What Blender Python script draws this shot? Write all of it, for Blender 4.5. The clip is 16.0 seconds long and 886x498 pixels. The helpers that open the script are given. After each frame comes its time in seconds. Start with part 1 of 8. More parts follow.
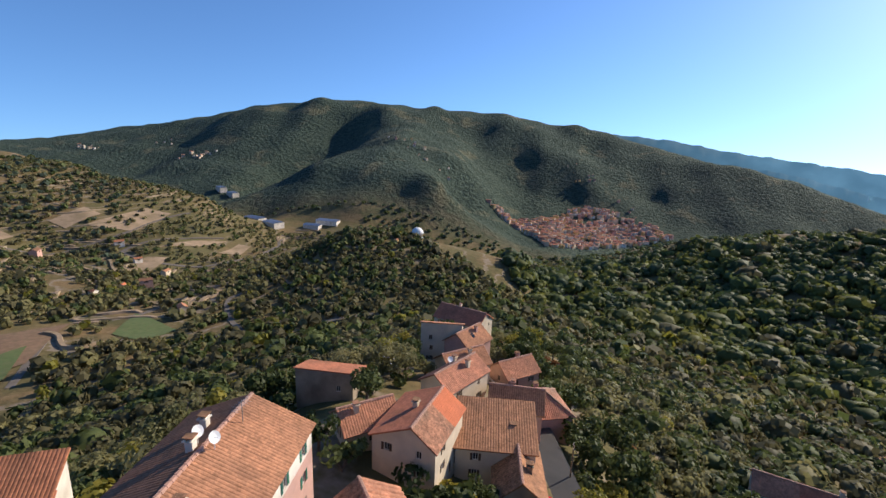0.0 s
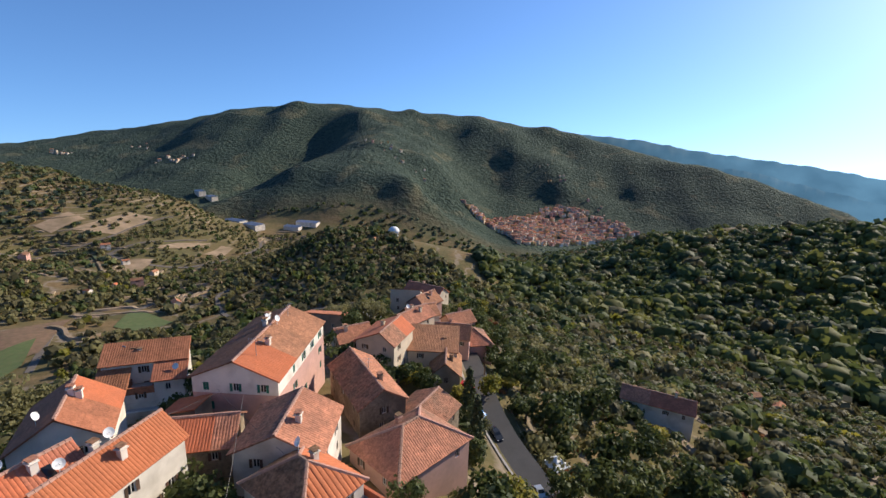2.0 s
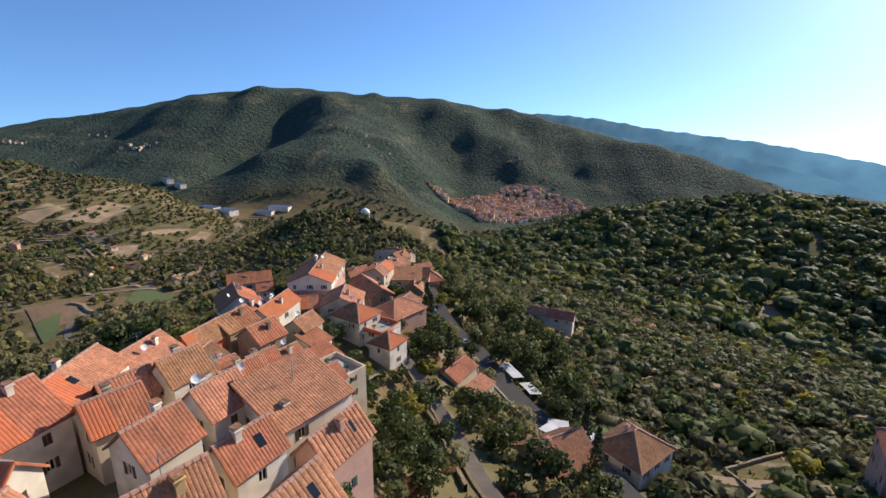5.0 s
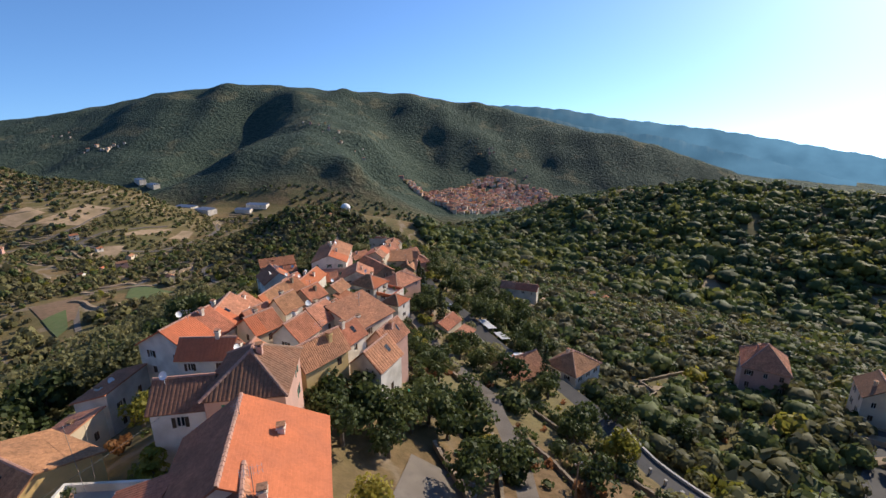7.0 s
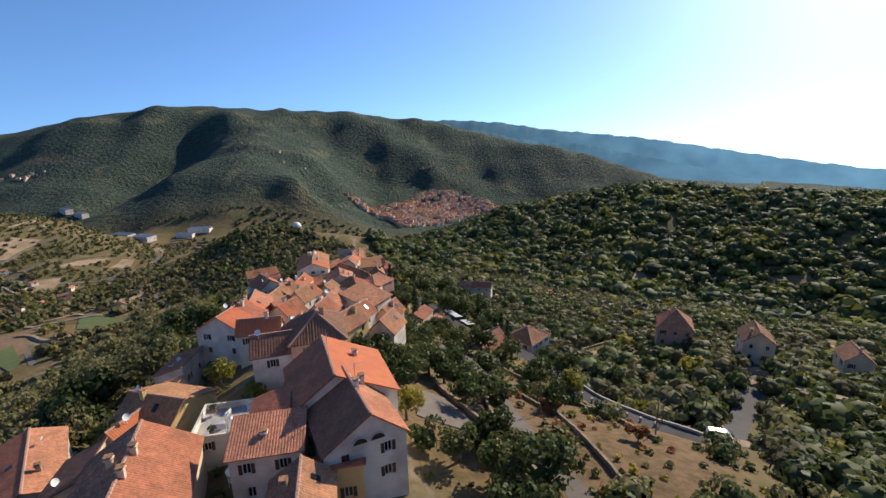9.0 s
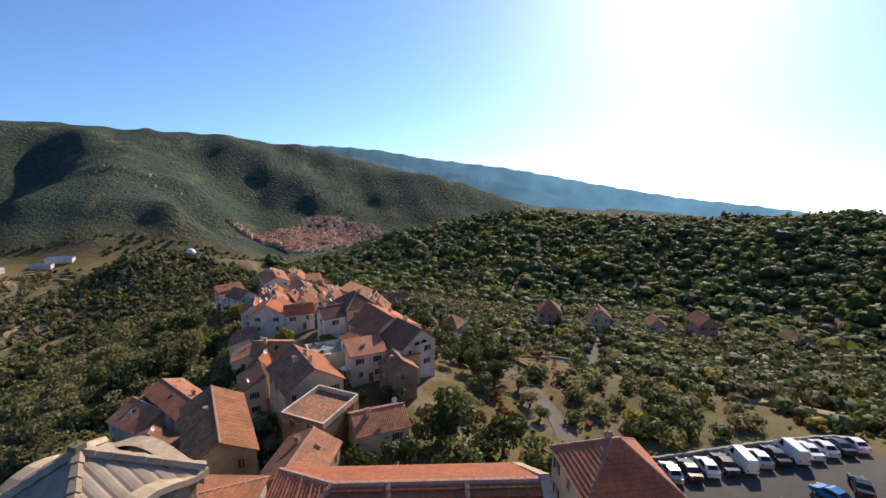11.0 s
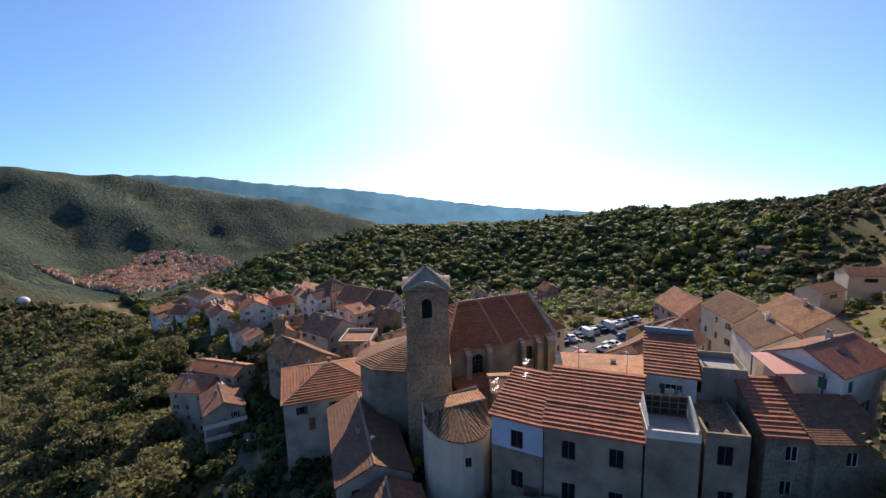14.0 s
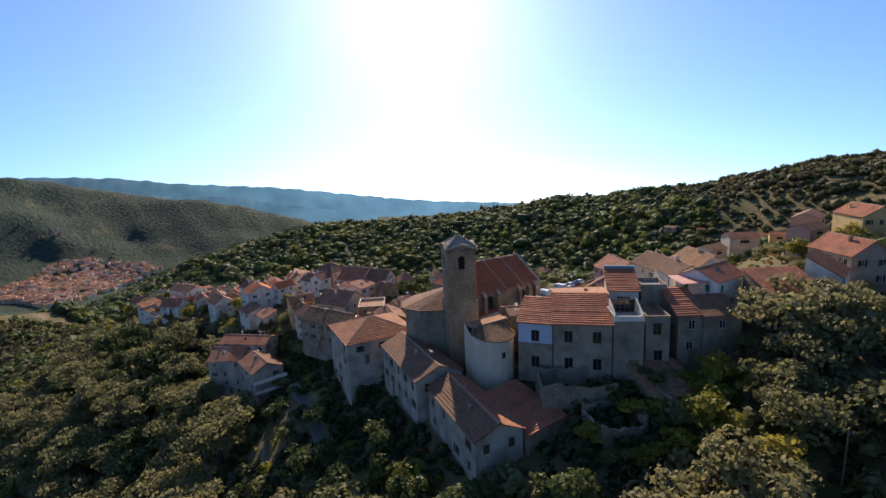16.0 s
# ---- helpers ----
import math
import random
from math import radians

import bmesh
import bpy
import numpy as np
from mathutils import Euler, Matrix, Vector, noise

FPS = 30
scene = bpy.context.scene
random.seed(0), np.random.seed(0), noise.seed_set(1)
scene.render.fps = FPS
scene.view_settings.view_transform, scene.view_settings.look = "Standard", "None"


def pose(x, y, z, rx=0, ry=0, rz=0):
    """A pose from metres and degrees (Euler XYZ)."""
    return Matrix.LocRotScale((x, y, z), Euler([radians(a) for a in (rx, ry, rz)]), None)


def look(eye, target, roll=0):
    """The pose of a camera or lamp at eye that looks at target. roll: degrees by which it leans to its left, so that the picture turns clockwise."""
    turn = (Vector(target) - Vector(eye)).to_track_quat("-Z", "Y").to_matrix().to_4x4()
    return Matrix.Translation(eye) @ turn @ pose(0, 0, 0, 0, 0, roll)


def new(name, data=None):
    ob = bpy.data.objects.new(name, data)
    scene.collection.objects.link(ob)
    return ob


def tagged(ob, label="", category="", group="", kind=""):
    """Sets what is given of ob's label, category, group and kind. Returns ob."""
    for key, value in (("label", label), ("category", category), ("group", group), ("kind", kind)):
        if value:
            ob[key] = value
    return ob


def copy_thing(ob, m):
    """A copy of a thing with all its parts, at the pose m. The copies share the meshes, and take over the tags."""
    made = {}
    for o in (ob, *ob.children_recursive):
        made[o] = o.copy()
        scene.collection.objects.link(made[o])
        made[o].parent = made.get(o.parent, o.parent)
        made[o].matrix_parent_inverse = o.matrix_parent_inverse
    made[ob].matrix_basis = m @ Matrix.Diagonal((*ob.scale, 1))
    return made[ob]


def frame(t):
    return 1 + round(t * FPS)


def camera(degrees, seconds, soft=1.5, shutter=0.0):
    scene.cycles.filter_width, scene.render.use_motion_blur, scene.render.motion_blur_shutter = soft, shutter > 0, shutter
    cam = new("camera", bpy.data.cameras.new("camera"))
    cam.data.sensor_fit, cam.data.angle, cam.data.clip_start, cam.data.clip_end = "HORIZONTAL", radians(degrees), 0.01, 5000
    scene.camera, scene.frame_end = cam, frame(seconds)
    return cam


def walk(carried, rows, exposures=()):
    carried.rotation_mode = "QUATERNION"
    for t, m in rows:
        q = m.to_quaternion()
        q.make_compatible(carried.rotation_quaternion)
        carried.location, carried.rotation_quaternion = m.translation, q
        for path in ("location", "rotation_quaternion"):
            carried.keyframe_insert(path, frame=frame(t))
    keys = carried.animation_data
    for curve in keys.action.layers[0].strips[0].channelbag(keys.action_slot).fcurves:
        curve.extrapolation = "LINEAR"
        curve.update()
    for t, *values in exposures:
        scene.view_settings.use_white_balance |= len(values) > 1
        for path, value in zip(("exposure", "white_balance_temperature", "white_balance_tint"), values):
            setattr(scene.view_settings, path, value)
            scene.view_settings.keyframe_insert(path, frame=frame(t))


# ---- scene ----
cam = camera(86.6, 16.0)
# seconds, place, yaw, pitch, lean to the right
ROWS = [
    (0.0, 0.00, -0.00, 60.00, 0.00, -13.92, -2.10),
    (0.5, 1.61, -8.15, 60.97, -0.61, -13.74, -2.05),
    (1.0, 2.86, -16.36, 62.02, -1.26, -13.65, -1.85),
    (1.5, 3.84, -24.81, 63.14, -1.90, -13.63, -1.81),
    (2.0, 4.54, -33.58, 64.35, -2.58, -13.72, -1.72),
    (2.5, 4.94, -42.56, 65.65, -3.28, -13.94, -1.62),
    (3.0, 5.02, -51.80, 67.16, -3.97, -14.29, -1.50),
    (3.5, 4.83, -60.90, 68.61, -4.65, -14.69, -1.26),
    (4.0, 4.11, -70.59, 70.22, -5.38, -15.03, -1.21),
    (6.5, -4.24, -116.84, 80.46, -9.13, -16.93, -0.24),
    (7.0, -6.92, -122.90, 81.17, -10.13, -16.80, -0.01),
    (7.5, -9.60, -128.29, 81.81, -11.33, -16.55, 0.36),
    (8.0, -12.50, -133.68, 82.48, -12.82, -16.21, 0.77),
    (8.5, -15.88, -139.10, 83.21, -14.72, -15.72, 1.19),
    (9.0, -19.70, -144.45, 83.98, -17.12, -15.18, 1.55),
    (11.5, -70.24, -188.04, 93.35, -35.89, -11.42, -0.66),
    (12.0, -78.93, -191.60, 93.76, -39.06, -11.05, -0.20),
    (12.5, -88.14, -195.03, 94.15, -41.87, -10.71, 0.36),
    (13.0, -97.53, -198.59, 94.62, -45.19, -10.49, 0.79),
    (13.5, -106.85, -201.21, 94.16, -48.31, -10.16, 1.18),
    (14.0, -115.79, -203.21, 93.58, -51.02, -9.91, 1.57),
    (14.5, -124.98, -204.88, 93.31, -53.42, -9.81, 1.92),
    (15.0, -133.92, -206.06, 93.48, -55.42, -9.96, 2.22),
    (15.5, -142.96, -206.16, 93.97, -57.53, -10.25, 2.50),
    (16.0, -151.93, -205.49, 95.03, -59.65, -10.84, 2.62),
]
walk(cam, [(t, pose(x, y, z, 90 + pitch, 0, yaw) @ pose(0, 0, 0, 0, 0, -lean)) for t, x, y, z, yaw, pitch, lean in ROWS],
     exposures=[(0, 0.34, 5850, 8), (4.2, 0.34, 5900, 8), (9, 0.34, 6000, 8), (11.5, 0.38, 6200, 10), (16, 0.38, 6200, 10)])

# ---- sky and sun ----
SUN_AZ, SUN_EL = 57.5, 28.5          # degrees east of north, degrees above the horizon
world = bpy.data.worlds.new("sky")
scene.world = world
world.use_nodes = True
wn = world.node_tree
sky = wn.nodes.new("ShaderNodeTexSky")
sky.sky_type, sky.sun_disc = "NISHITA", False
sky.sun_elevation, sky.sun_rotation = radians(SUN_EL), radians(SUN_AZ)
sky.altitude, sky.air_density, sky.dust_density, sky.ozone_density = 300, 0.85, 0.5, 6.0
# the land falls away below the level, so the sky is drawn a little lower
coord = wn.nodes.new("ShaderNodeTexCoord")
lift = wn.nodes.new("ShaderNodeVectorMath")
lift.operation = "ADD"
lift.inputs[1].default_value = (0, 0, 0.13)
wn.links.new(coord.outputs["Generated"], lift.inputs[0])
wn.links.new(lift.outputs[0], sky.inputs[0])
back = wn.nodes["Background"]
back.inputs[1].default_value = 0.137
wn.links.new(sky.outputs[0], back.inputs[0])
lamp = bpy.data.lights.new("sun", "SUN")
lamp.energy, lamp.angle, lamp.color = 4.9, radians(0.6), (1.0, 0.82, 0.61)
sun = new("sun", lamp)
sun_dir = Vector((math.sin(radians(SUN_AZ)) * math.cos(radians(SUN_EL)), math.cos(radians(SUN_AZ)) * math.cos(radians(SUN_EL)), math.sin(radians(SUN_EL))))
sun.matrix_world = look((0, 0, 400), Vector((0, 0, 400)) - sun_dir)


# ---- materials ----
def material(name, colour, rough=0.85, spread=0.25, scale=2.0, fine=18.0, bump=0.3, dirt=None, dirt_amount=0.5, dirt_scale=0.35, wave=None, per_object=0.0, per_island=0.0, metal=0.0, leaf=0.0, cells=0.0):
    """A surface with variation at two scales: fine grain, broad patches of dirt, and a bump. wave: lines of that width, along the local z or course."""
    m = bpy.data.materials.new(name)
    m.use_nodes = True
    n, k = m.node_tree.nodes, m.node_tree.links
    b = n["Principled BSDF"]
    b.inputs["Roughness"].default_value, b.inputs["Metallic"].default_value = rough, metal
    b.inputs["Specular IOR Level"].default_value = 0.25
    geo = n.new("ShaderNodeNewGeometry")
    big, small = n.new("ShaderNodeTexNoise"), n.new("ShaderNodeTexNoise")
    for t, s, d in ((big, dirt_scale, 5), (small, fine, 3)):
        t.inputs["Scale"].default_value, t.inputs["Detail"].default_value = s, d
        k.new(geo.outputs["Position"], t.inputs["Vector"])
    mid = n.new("ShaderNodeTexNoise")
    mid.inputs["Scale"].default_value, mid.inputs["Detail"].default_value = scale, 4
    k.new(geo.outputs["Position"], mid.inputs["Vector"])

    def mix(a, c, f):
        x = n.new("ShaderNodeMix")
        x.data_type = "RGBA"
        k.new(f, x.inputs[0])
        for sock, v in ((x.inputs[6], a), (x.inputs[7], c)):
            if isinstance(v, tuple):
                sock.default_value = (*v, 1)
            else:
                k.new(v, sock)
        return x.outputs[2]

    def ramp(v, lo, hi):
        r = n.new("ShaderNodeMapRange")
        r.inputs[1].default_value, r.inputs[2].default_value = lo, hi
        k.new(v, r.inputs[0])
        return r.outputs[0]
    dark = tuple(c * (1 - spread) for c in colour)
    light = tuple(min(1, c * (1 + spread)) for c in colour)
    col = mix(dark, light, ramp(mid.outputs[0], 0.3, 0.7))
    col = mix(col, mix(dark, light, ramp(small.outputs[0], 0.3, 0.7)), ramp(small.outputs[0], 0.35, 0.8))
    if dirt:
        f = n.new("ShaderNodeMath")
        f.operation = "MULTIPLY"
        f.inputs[1].default_value = dirt_amount
        k.new(ramp(big.outputs[0], 0.42, 0.68), f.inputs[0])
        col = mix(col, dirt, f.outputs[0])
    if cells:                                  # single tiles, some darker, some paler
        vo = n.new("ShaderNodeTexVoronoi")
        vo.inputs["Scale"].default_value = 4.6
        k.new(geo.outputs["Position"], vo.inputs["Vector"])
        sp = n.new("ShaderNodeSeparateColor")
        k.new(vo.outputs["Color"], sp.inputs[0])
        hv = n.new("ShaderNodeHueSaturation")
        mr = n.new("ShaderNodeMapRange")
        mr.inputs[3].default_value, mr.inputs[4].default_value = 1 - cells, 1 + cells
        k.new(sp.outputs[0], mr.inputs[0])
        k.new(mr.outputs[0], hv.inputs["Value"])
        k.new(col, hv.inputs["Color"])
        col = hv.outputs[0]
    for amount, source in ((per_object, "ob"), (per_island, "is")):
        if amount:
            v = n.new("ShaderNodeObjectInfo").outputs["Random"] if source == "ob" else geo.outputs["Random Per Island"]
            h = n.new("ShaderNodeHueSaturation")
            r = n.new("ShaderNodeMapRange")
            r.inputs[3].default_value, r.inputs[4].default_value = 1 - amount, 1 + amount
            k.new(v, r.inputs[0])
            k.new(r.outputs[0], h.inputs["Value"])
            r2 = n.new("ShaderNodeMapRange")
            r2.inputs[3].default_value, r2.inputs[4].default_value = 0.5 + amount * 0.05, 0.5 - amount * 0.05
            k.new(v, r2.inputs[0])
            k.new(r2.outputs[0], h.inputs["Hue"])
            k.new(col, h.inputs["Color"])
            col = h.outputs[0]
    k.new(col, b.inputs["Base Color"])
    if leaf:                                   # light comes through the leaves
        tr, ms = n.new("ShaderNodeBsdfTranslucent"), n.new("ShaderNodeMixShader")
        ms.inputs[0].default_value = leaf
        k.new(col, tr.inputs["Color"])
        k.new(b.outputs[0], ms.inputs[1])
        k.new(tr.outputs[0], ms.inputs[2])
        k.new(ms.outputs[0], n["Material Output"].inputs["Surface"])
    if bump:
        bp = n.new("ShaderNodeBump")
        bp.inputs["Strength"].default_value, bp.inputs["Distance"].default_value = bump, 0.06
        k.new(small.outputs[0], bp.inputs["Height"])
        k.new(bp.outputs[0], b.inputs["Normal"])
    return m


M = {}
for key, args in {
    "tile_pink": dict(colour=(0.44, 0.205, 0.108), dirt=(0.27, 0.135, 0.078), spread=0.3, scale=1.2, fine=7, per_object=0.18, cells=0.2, dirt_amount=0.7),
    "tile_old": dict(colour=(0.32, 0.16, 0.088), dirt=(0.16, 0.11, 0.07), dirt_amount=0.8, spread=0.4, scale=1.5, fine=6, per_object=0.2, cells=0.3),
    "tile_orange": dict(colour=(0.53, 0.165, 0.07), dirt=(0.36, 0.13, 0.07), dirt_amount=0.4, spread=0.12, scale=0.8, fine=9, per_object=0.06, cells=0.07),
    "tile_red": dict(colour=(0.40, 0.155, 0.08), dirt=(0.22, 0.10, 0.055), dirt_amount=0.65, spread=0.22, scale=1.2, fine=8, per_object=0.14, cells=0.17),
    "tile_church": dict(colour=(0.40, 0.135, 0.062), dirt=(0.25, 0.10, 0.055), dirt_amount=0.5, spread=0.2, scale=1.2, fine=8, cells=0.15),
    "tile_brown": dict(colour=(0.235, 0.115, 0.066), dirt=(0.14, 0.088, 0.058), spread=0.25, scale=1.2, fine=8, per_object=0.15, cells=0.17),
    "tile_green": dict(colour=(0.20, 0.20, 0.14), dirt=(0.12, 0.12, 0.09), spread=0.25),
    "ridge_tile": dict(colour=(0.42, 0.24, 0.17), dirt=(0.30, 0.22, 0.17), spread=0.3, per_island=0.3),
    "plaster_white": dict(colour=(0.76, 0.69, 0.59), dirt=(0.44, 0.38, 0.30), dirt_amount=0.75, spread=0.07, scale=0.6, bump=0.1, per_object=0.06),
    "plaster_cream": dict(colour=(0.66, 0.55, 0.40), dirt=(0.42, 0.34, 0.26), spread=0.08, scale=0.6, bump=0.1, per_object=0.08),
    "plaster_yellow": dict(colour=(0.66, 0.47, 0.20), dirt=(0.45, 0.32, 0.17), spread=0.08, bump=0.1),
    "plaster_pink": dict(colour=(0.55, 0.33, 0.26), dirt=(0.40, 0.26, 0.21), spread=0.1, bump=0.1, per_object=0.08),
    "plaster_green": dict(colour=(0.50, 0.52, 0.38), dirt=(0.36, 0.36, 0.27), spread=0.08, bump=0.1),
    "plaster_blue": dict(colour=(0.52, 0.58, 0.66), dirt=(0.40, 0.42, 0.45), spread=0.08, bump=0.1),
    "plaster_coral": dict(colour=(0.70, 0.20, 0.12), dirt=(0.5, 0.18, 0.12), spread=0.06, bump=0.1),
    "plaster_old": dict(colour=(0.45, 0.385, 0.305), dirt=(0.22, 0.175, 0.13), dirt_amount=0.85, spread=0.2, scale=0.7, fine=8, bump=0.25, per_object=0.1),
    "plaster_grey": dict(colour=(0.33, 0.26, 0.185), dirt=(0.165, 0.125, 0.085), dirt_amount=0.8, spread=0.18, scale=0.8, fine=9, bump=0.3, per_object=0.1),
    "stone": dict(colour=(0.29, 0.225, 0.155), dirt=(0.15, 0.115, 0.08), dirt_amount=0.8, spread=0.45, scale=2.6, fine=8, bump=0.8, per_object=0.1),
    "concrete": dict(colour=(0.42, 0.39, 0.35), dirt=(0.27, 0.25, 0.22), spread=0.12, bump=0.2),
    "asphalt": dict(colour=(0.06, 0.058, 0.058), dirt=(0.10, 0.09, 0.08), spread=0.2, scale=0.5, dirt_scale=0.12, bump=0.2),
    "gravel": dict(colour=(0.165, 0.14, 0.115), dirt=(0.105, 0.085, 0.065), spread=0.25, scale=0.7, bump=0.4),
    "shutter_green": dict(colour=(0.035, 0.14, 0.095), spread=0.15, rough=0.55, bump=0.05, per_object=0.25),
    "shutter_brown": dict(colour=(0.09, 0.055, 0.035), spread=0.2, rough=0.6, bump=0.05, per_object=0.3),
    "shutter_white": dict(colour=(0.6, 0.58, 0.54), spread=0.1, rough=0.6, bump=0.05),
    "trim": dict(colour=(0.62, 0.57, 0.50), dirt=(0.40, 0.36, 0.31), spread=0.1, bump=0.1),
    "metal": dict(colour=(0.35, 0.35, 0.36), spread=0.2, rough=0.45, metal=0.7, bump=0.05),
    "tower_stone": dict(colour=(0.37, 0.26, 0.155), dirt=(0.21, 0.145, 0.088), dirt_amount=0.7, spread=0.4, scale=2.2, fine=7, bump=0.8, cells=0.22),
    "stone_slab": dict(colour=(0.31, 0.245, 0.18), dirt=(0.45, 0.38, 0.29), spread=0.3, scale=2, per_island=0.25, rough=0.9),
    "coping": dict(colour=(0.50, 0.39, 0.27), dirt=(0.27, 0.20, 0.14), dirt_amount=0.7, spread=0.3, scale=2.5, rough=0.92, bump=0.5),
    "slate": dict(colour=(0.25, 0.215, 0.175), dirt=(0.36, 0.29, 0.21), spread=0.3, scale=2, per_island=0.25, rough=0.6),
    "white_paint": dict(colour=(0.8, 0.8, 0.78), spread=0.04, rough=0.45, bump=0.0),
    "blue_sheet": dict(colour=(0.17, 0.25, 0.34), dirt=(0.22, 0.25, 0.28), spread=0.15, rough=0.5, bump=0.1),
    "pale_sheet": dict(colour=(0.50, 0.50, 0.52), dirt=(0.33, 0.32, 0.32), spread=0.12, rough=0.5, bump=0.1),
    "salmon_sheet": dict(colour=(0.62, 0.27, 0.22), spread=0.1, rough=0.5, bump=0.1),
    "teal_net": dict(colour=(0.01, 0.30, 0.21), spread=0.3, rough=0.7, scale=4),
    "cable": dict(colour=(0.16, 0.15, 0.14), spread=0.1, bump=0.0),
    "wood": dict(colour=(0.20, 0.135, 0.085), spread=0.3, dirt=(0.1, 0.08, 0.06), bump=0.2),
    "bark": dict(colour=(0.115, 0.095, 0.075), spread=0.35, bump=0.6),
    "leaf_olive": dict(colour=(0.215, 0.20, 0.085), spread=0.35, scale=0.6, fine=3, bump=0.0, per_object=0.22, per_island=0.11, rough=0.6, leaf=0.48),
    "leaf_green": dict(colour=(0.082, 0.100, 0.030), spread=0.35, scale=0.6, fine=3, bump=0.0, per_object=0.3, per_island=0.11, rough=0.6, leaf=0.36),
    "leaf_yellow": dict(colour=(0.27, 0.24, 0.04), spread=0.3, scale=0.6, fine=3, bump=0.0, per_object=0.25, per_island=0.11, rough=0.6, leaf=0.48),
    "leaf_dark": dict(colour=(0.06, 0.075, 0.03), spread=0.3, scale=0.6, fine=3, bump=0.0, per_object=0.2, per_island=0.11, rough=0.6, leaf=0.25),
    "leaf_rust": dict(colour=(0.26, 0.125, 0.05), spread=0.35, scale=0.6, fine=3, bump=0.0, per_object=0.2, per_island=0.11, rough=0.7, leaf=0.48),
    "wood_olive": dict(colour=(0.122, 0.108, 0.050), spread=0.3, scale=0.02, fine=0.6, dirt=(0.12, 0.125, 0.05), dirt_scale=0.008, bump=0.0, per_island=0.06, rough=0.7, leaf=0.36),
    "wood_pale": dict(colour=(0.225, 0.205, 0.085), spread=0.3, scale=0.02, fine=0.6, dirt=(0.16, 0.155, 0.06), dirt_scale=0.008, bump=0.0, per_island=0.06, rough=0.7, leaf=0.45),
    "wood_forest": dict(colour=(0.10, 0.125, 0.038), spread=0.3, scale=0.02, fine=0.6, dirt=(0.14, 0.145, 0.045), dirt_scale=0.01, bump=0.0, per_island=0.06, rough=0.7, leaf=0.36),
    "wood_deep": dict(colour=(0.062, 0.088, 0.036), spread=0.3, scale=0.02, fine=0.6, dirt=(0.085, 0.105, 0.04), dirt_scale=0.01, bump=0.0, per_island=0.06, rough=0.7, leaf=0.3),
    "wood_bright": dict(colour=(0.155, 0.17, 0.04), spread=0.3, scale=0.02, fine=0.6, dirt=(0.19, 0.17, 0.05), dirt_scale=0.01, bump=0.0, per_island=0.06, rough=0.7, leaf=0.42),
    "terrace_stone": dict(colour=(0.30, 0.235, 0.15), dirt=(0.19, 0.15, 0.085), spread=0.3, scale=0.2, fine=2.0, dirt_scale=0.05, bump=0.3),
    "bare_earth": dict(colour=(0.34, 0.245, 0.155), dirt=(0.20, 0.15, 0.08), dirt_amount=0.8, spread=0.25, scale=0.2, fine=1.5, dirt_scale=0.06, bump=0.4),
    # far woods are cooler than the near ones: haze put into the colour
    "wood_far_haze": dict(colour=(0.105, 0.135, 0.085), spread=0.25, scale=0.01, fine=0.3, dirt=(0.075, 0.105, 0.07), dirt_scale=0.004, bump=0.0, per_island=0.06, rough=0.8, leaf=0.5),
    "wood_mountain_haze": dict(colour=(0.085, 0.12, 0.10), spread=0.25, scale=0.006, fine=0.1, dirt=(0.12, 0.135, 0.095), dirt_scale=0.003, bump=0.0, per_island=0.06, rough=0.8, leaf=0.5),
    "car_white": dict(colour=(0.75, 0.75, 0.74), spread=0.02, rough=0.25, bump=0.0),
    "car_red": dict(colour=(0.55, 0.015, 0.02), spread=0.05, rough=0.25, bump=0.0),
    "car_blue": dict(colour=(0.02, 0.16, 0.42), spread=0.05, rough=0.25, bump=0.0),
    "car_dark": dict(colour=(0.03, 0.035, 0.045), spread=0.05, rough=0.25, bump=0.0),
    "car_silver": dict(colour=(0.42, 0.43, 0.44), spread=0.04, rough=0.3, metal=0.4, bump=0.0),
    "tyre": dict(colour=(0.02, 0.02, 0.02), spread=0.1, bump=0.0),
    "soil": dict(colour=(0.20, 0.125, 0.075), dirt=(0.12, 0.10, 0.05), spread=0.3, scale=0.4, bump=0.4),
    "crop": dict(colour=(0.10, 0.13, 0.045), dirt=(0.14, 0.14, 0.06), spread=0.2, scale=0.3, bump=0.3),
}.items():
    M[key] = material(key, **args)


def glass_material():
    m = bpy.data.materials.new("window_glass")
    m.use_nodes = True
    b = m.node_tree.nodes["Principled BSDF"]
    b.inputs["Base Color"].default_value = (0.015, 0.018, 0.022, 1)
    b.inputs["Roughness"].default_value = 0.08
    return m


M["glass"] = glass_material()


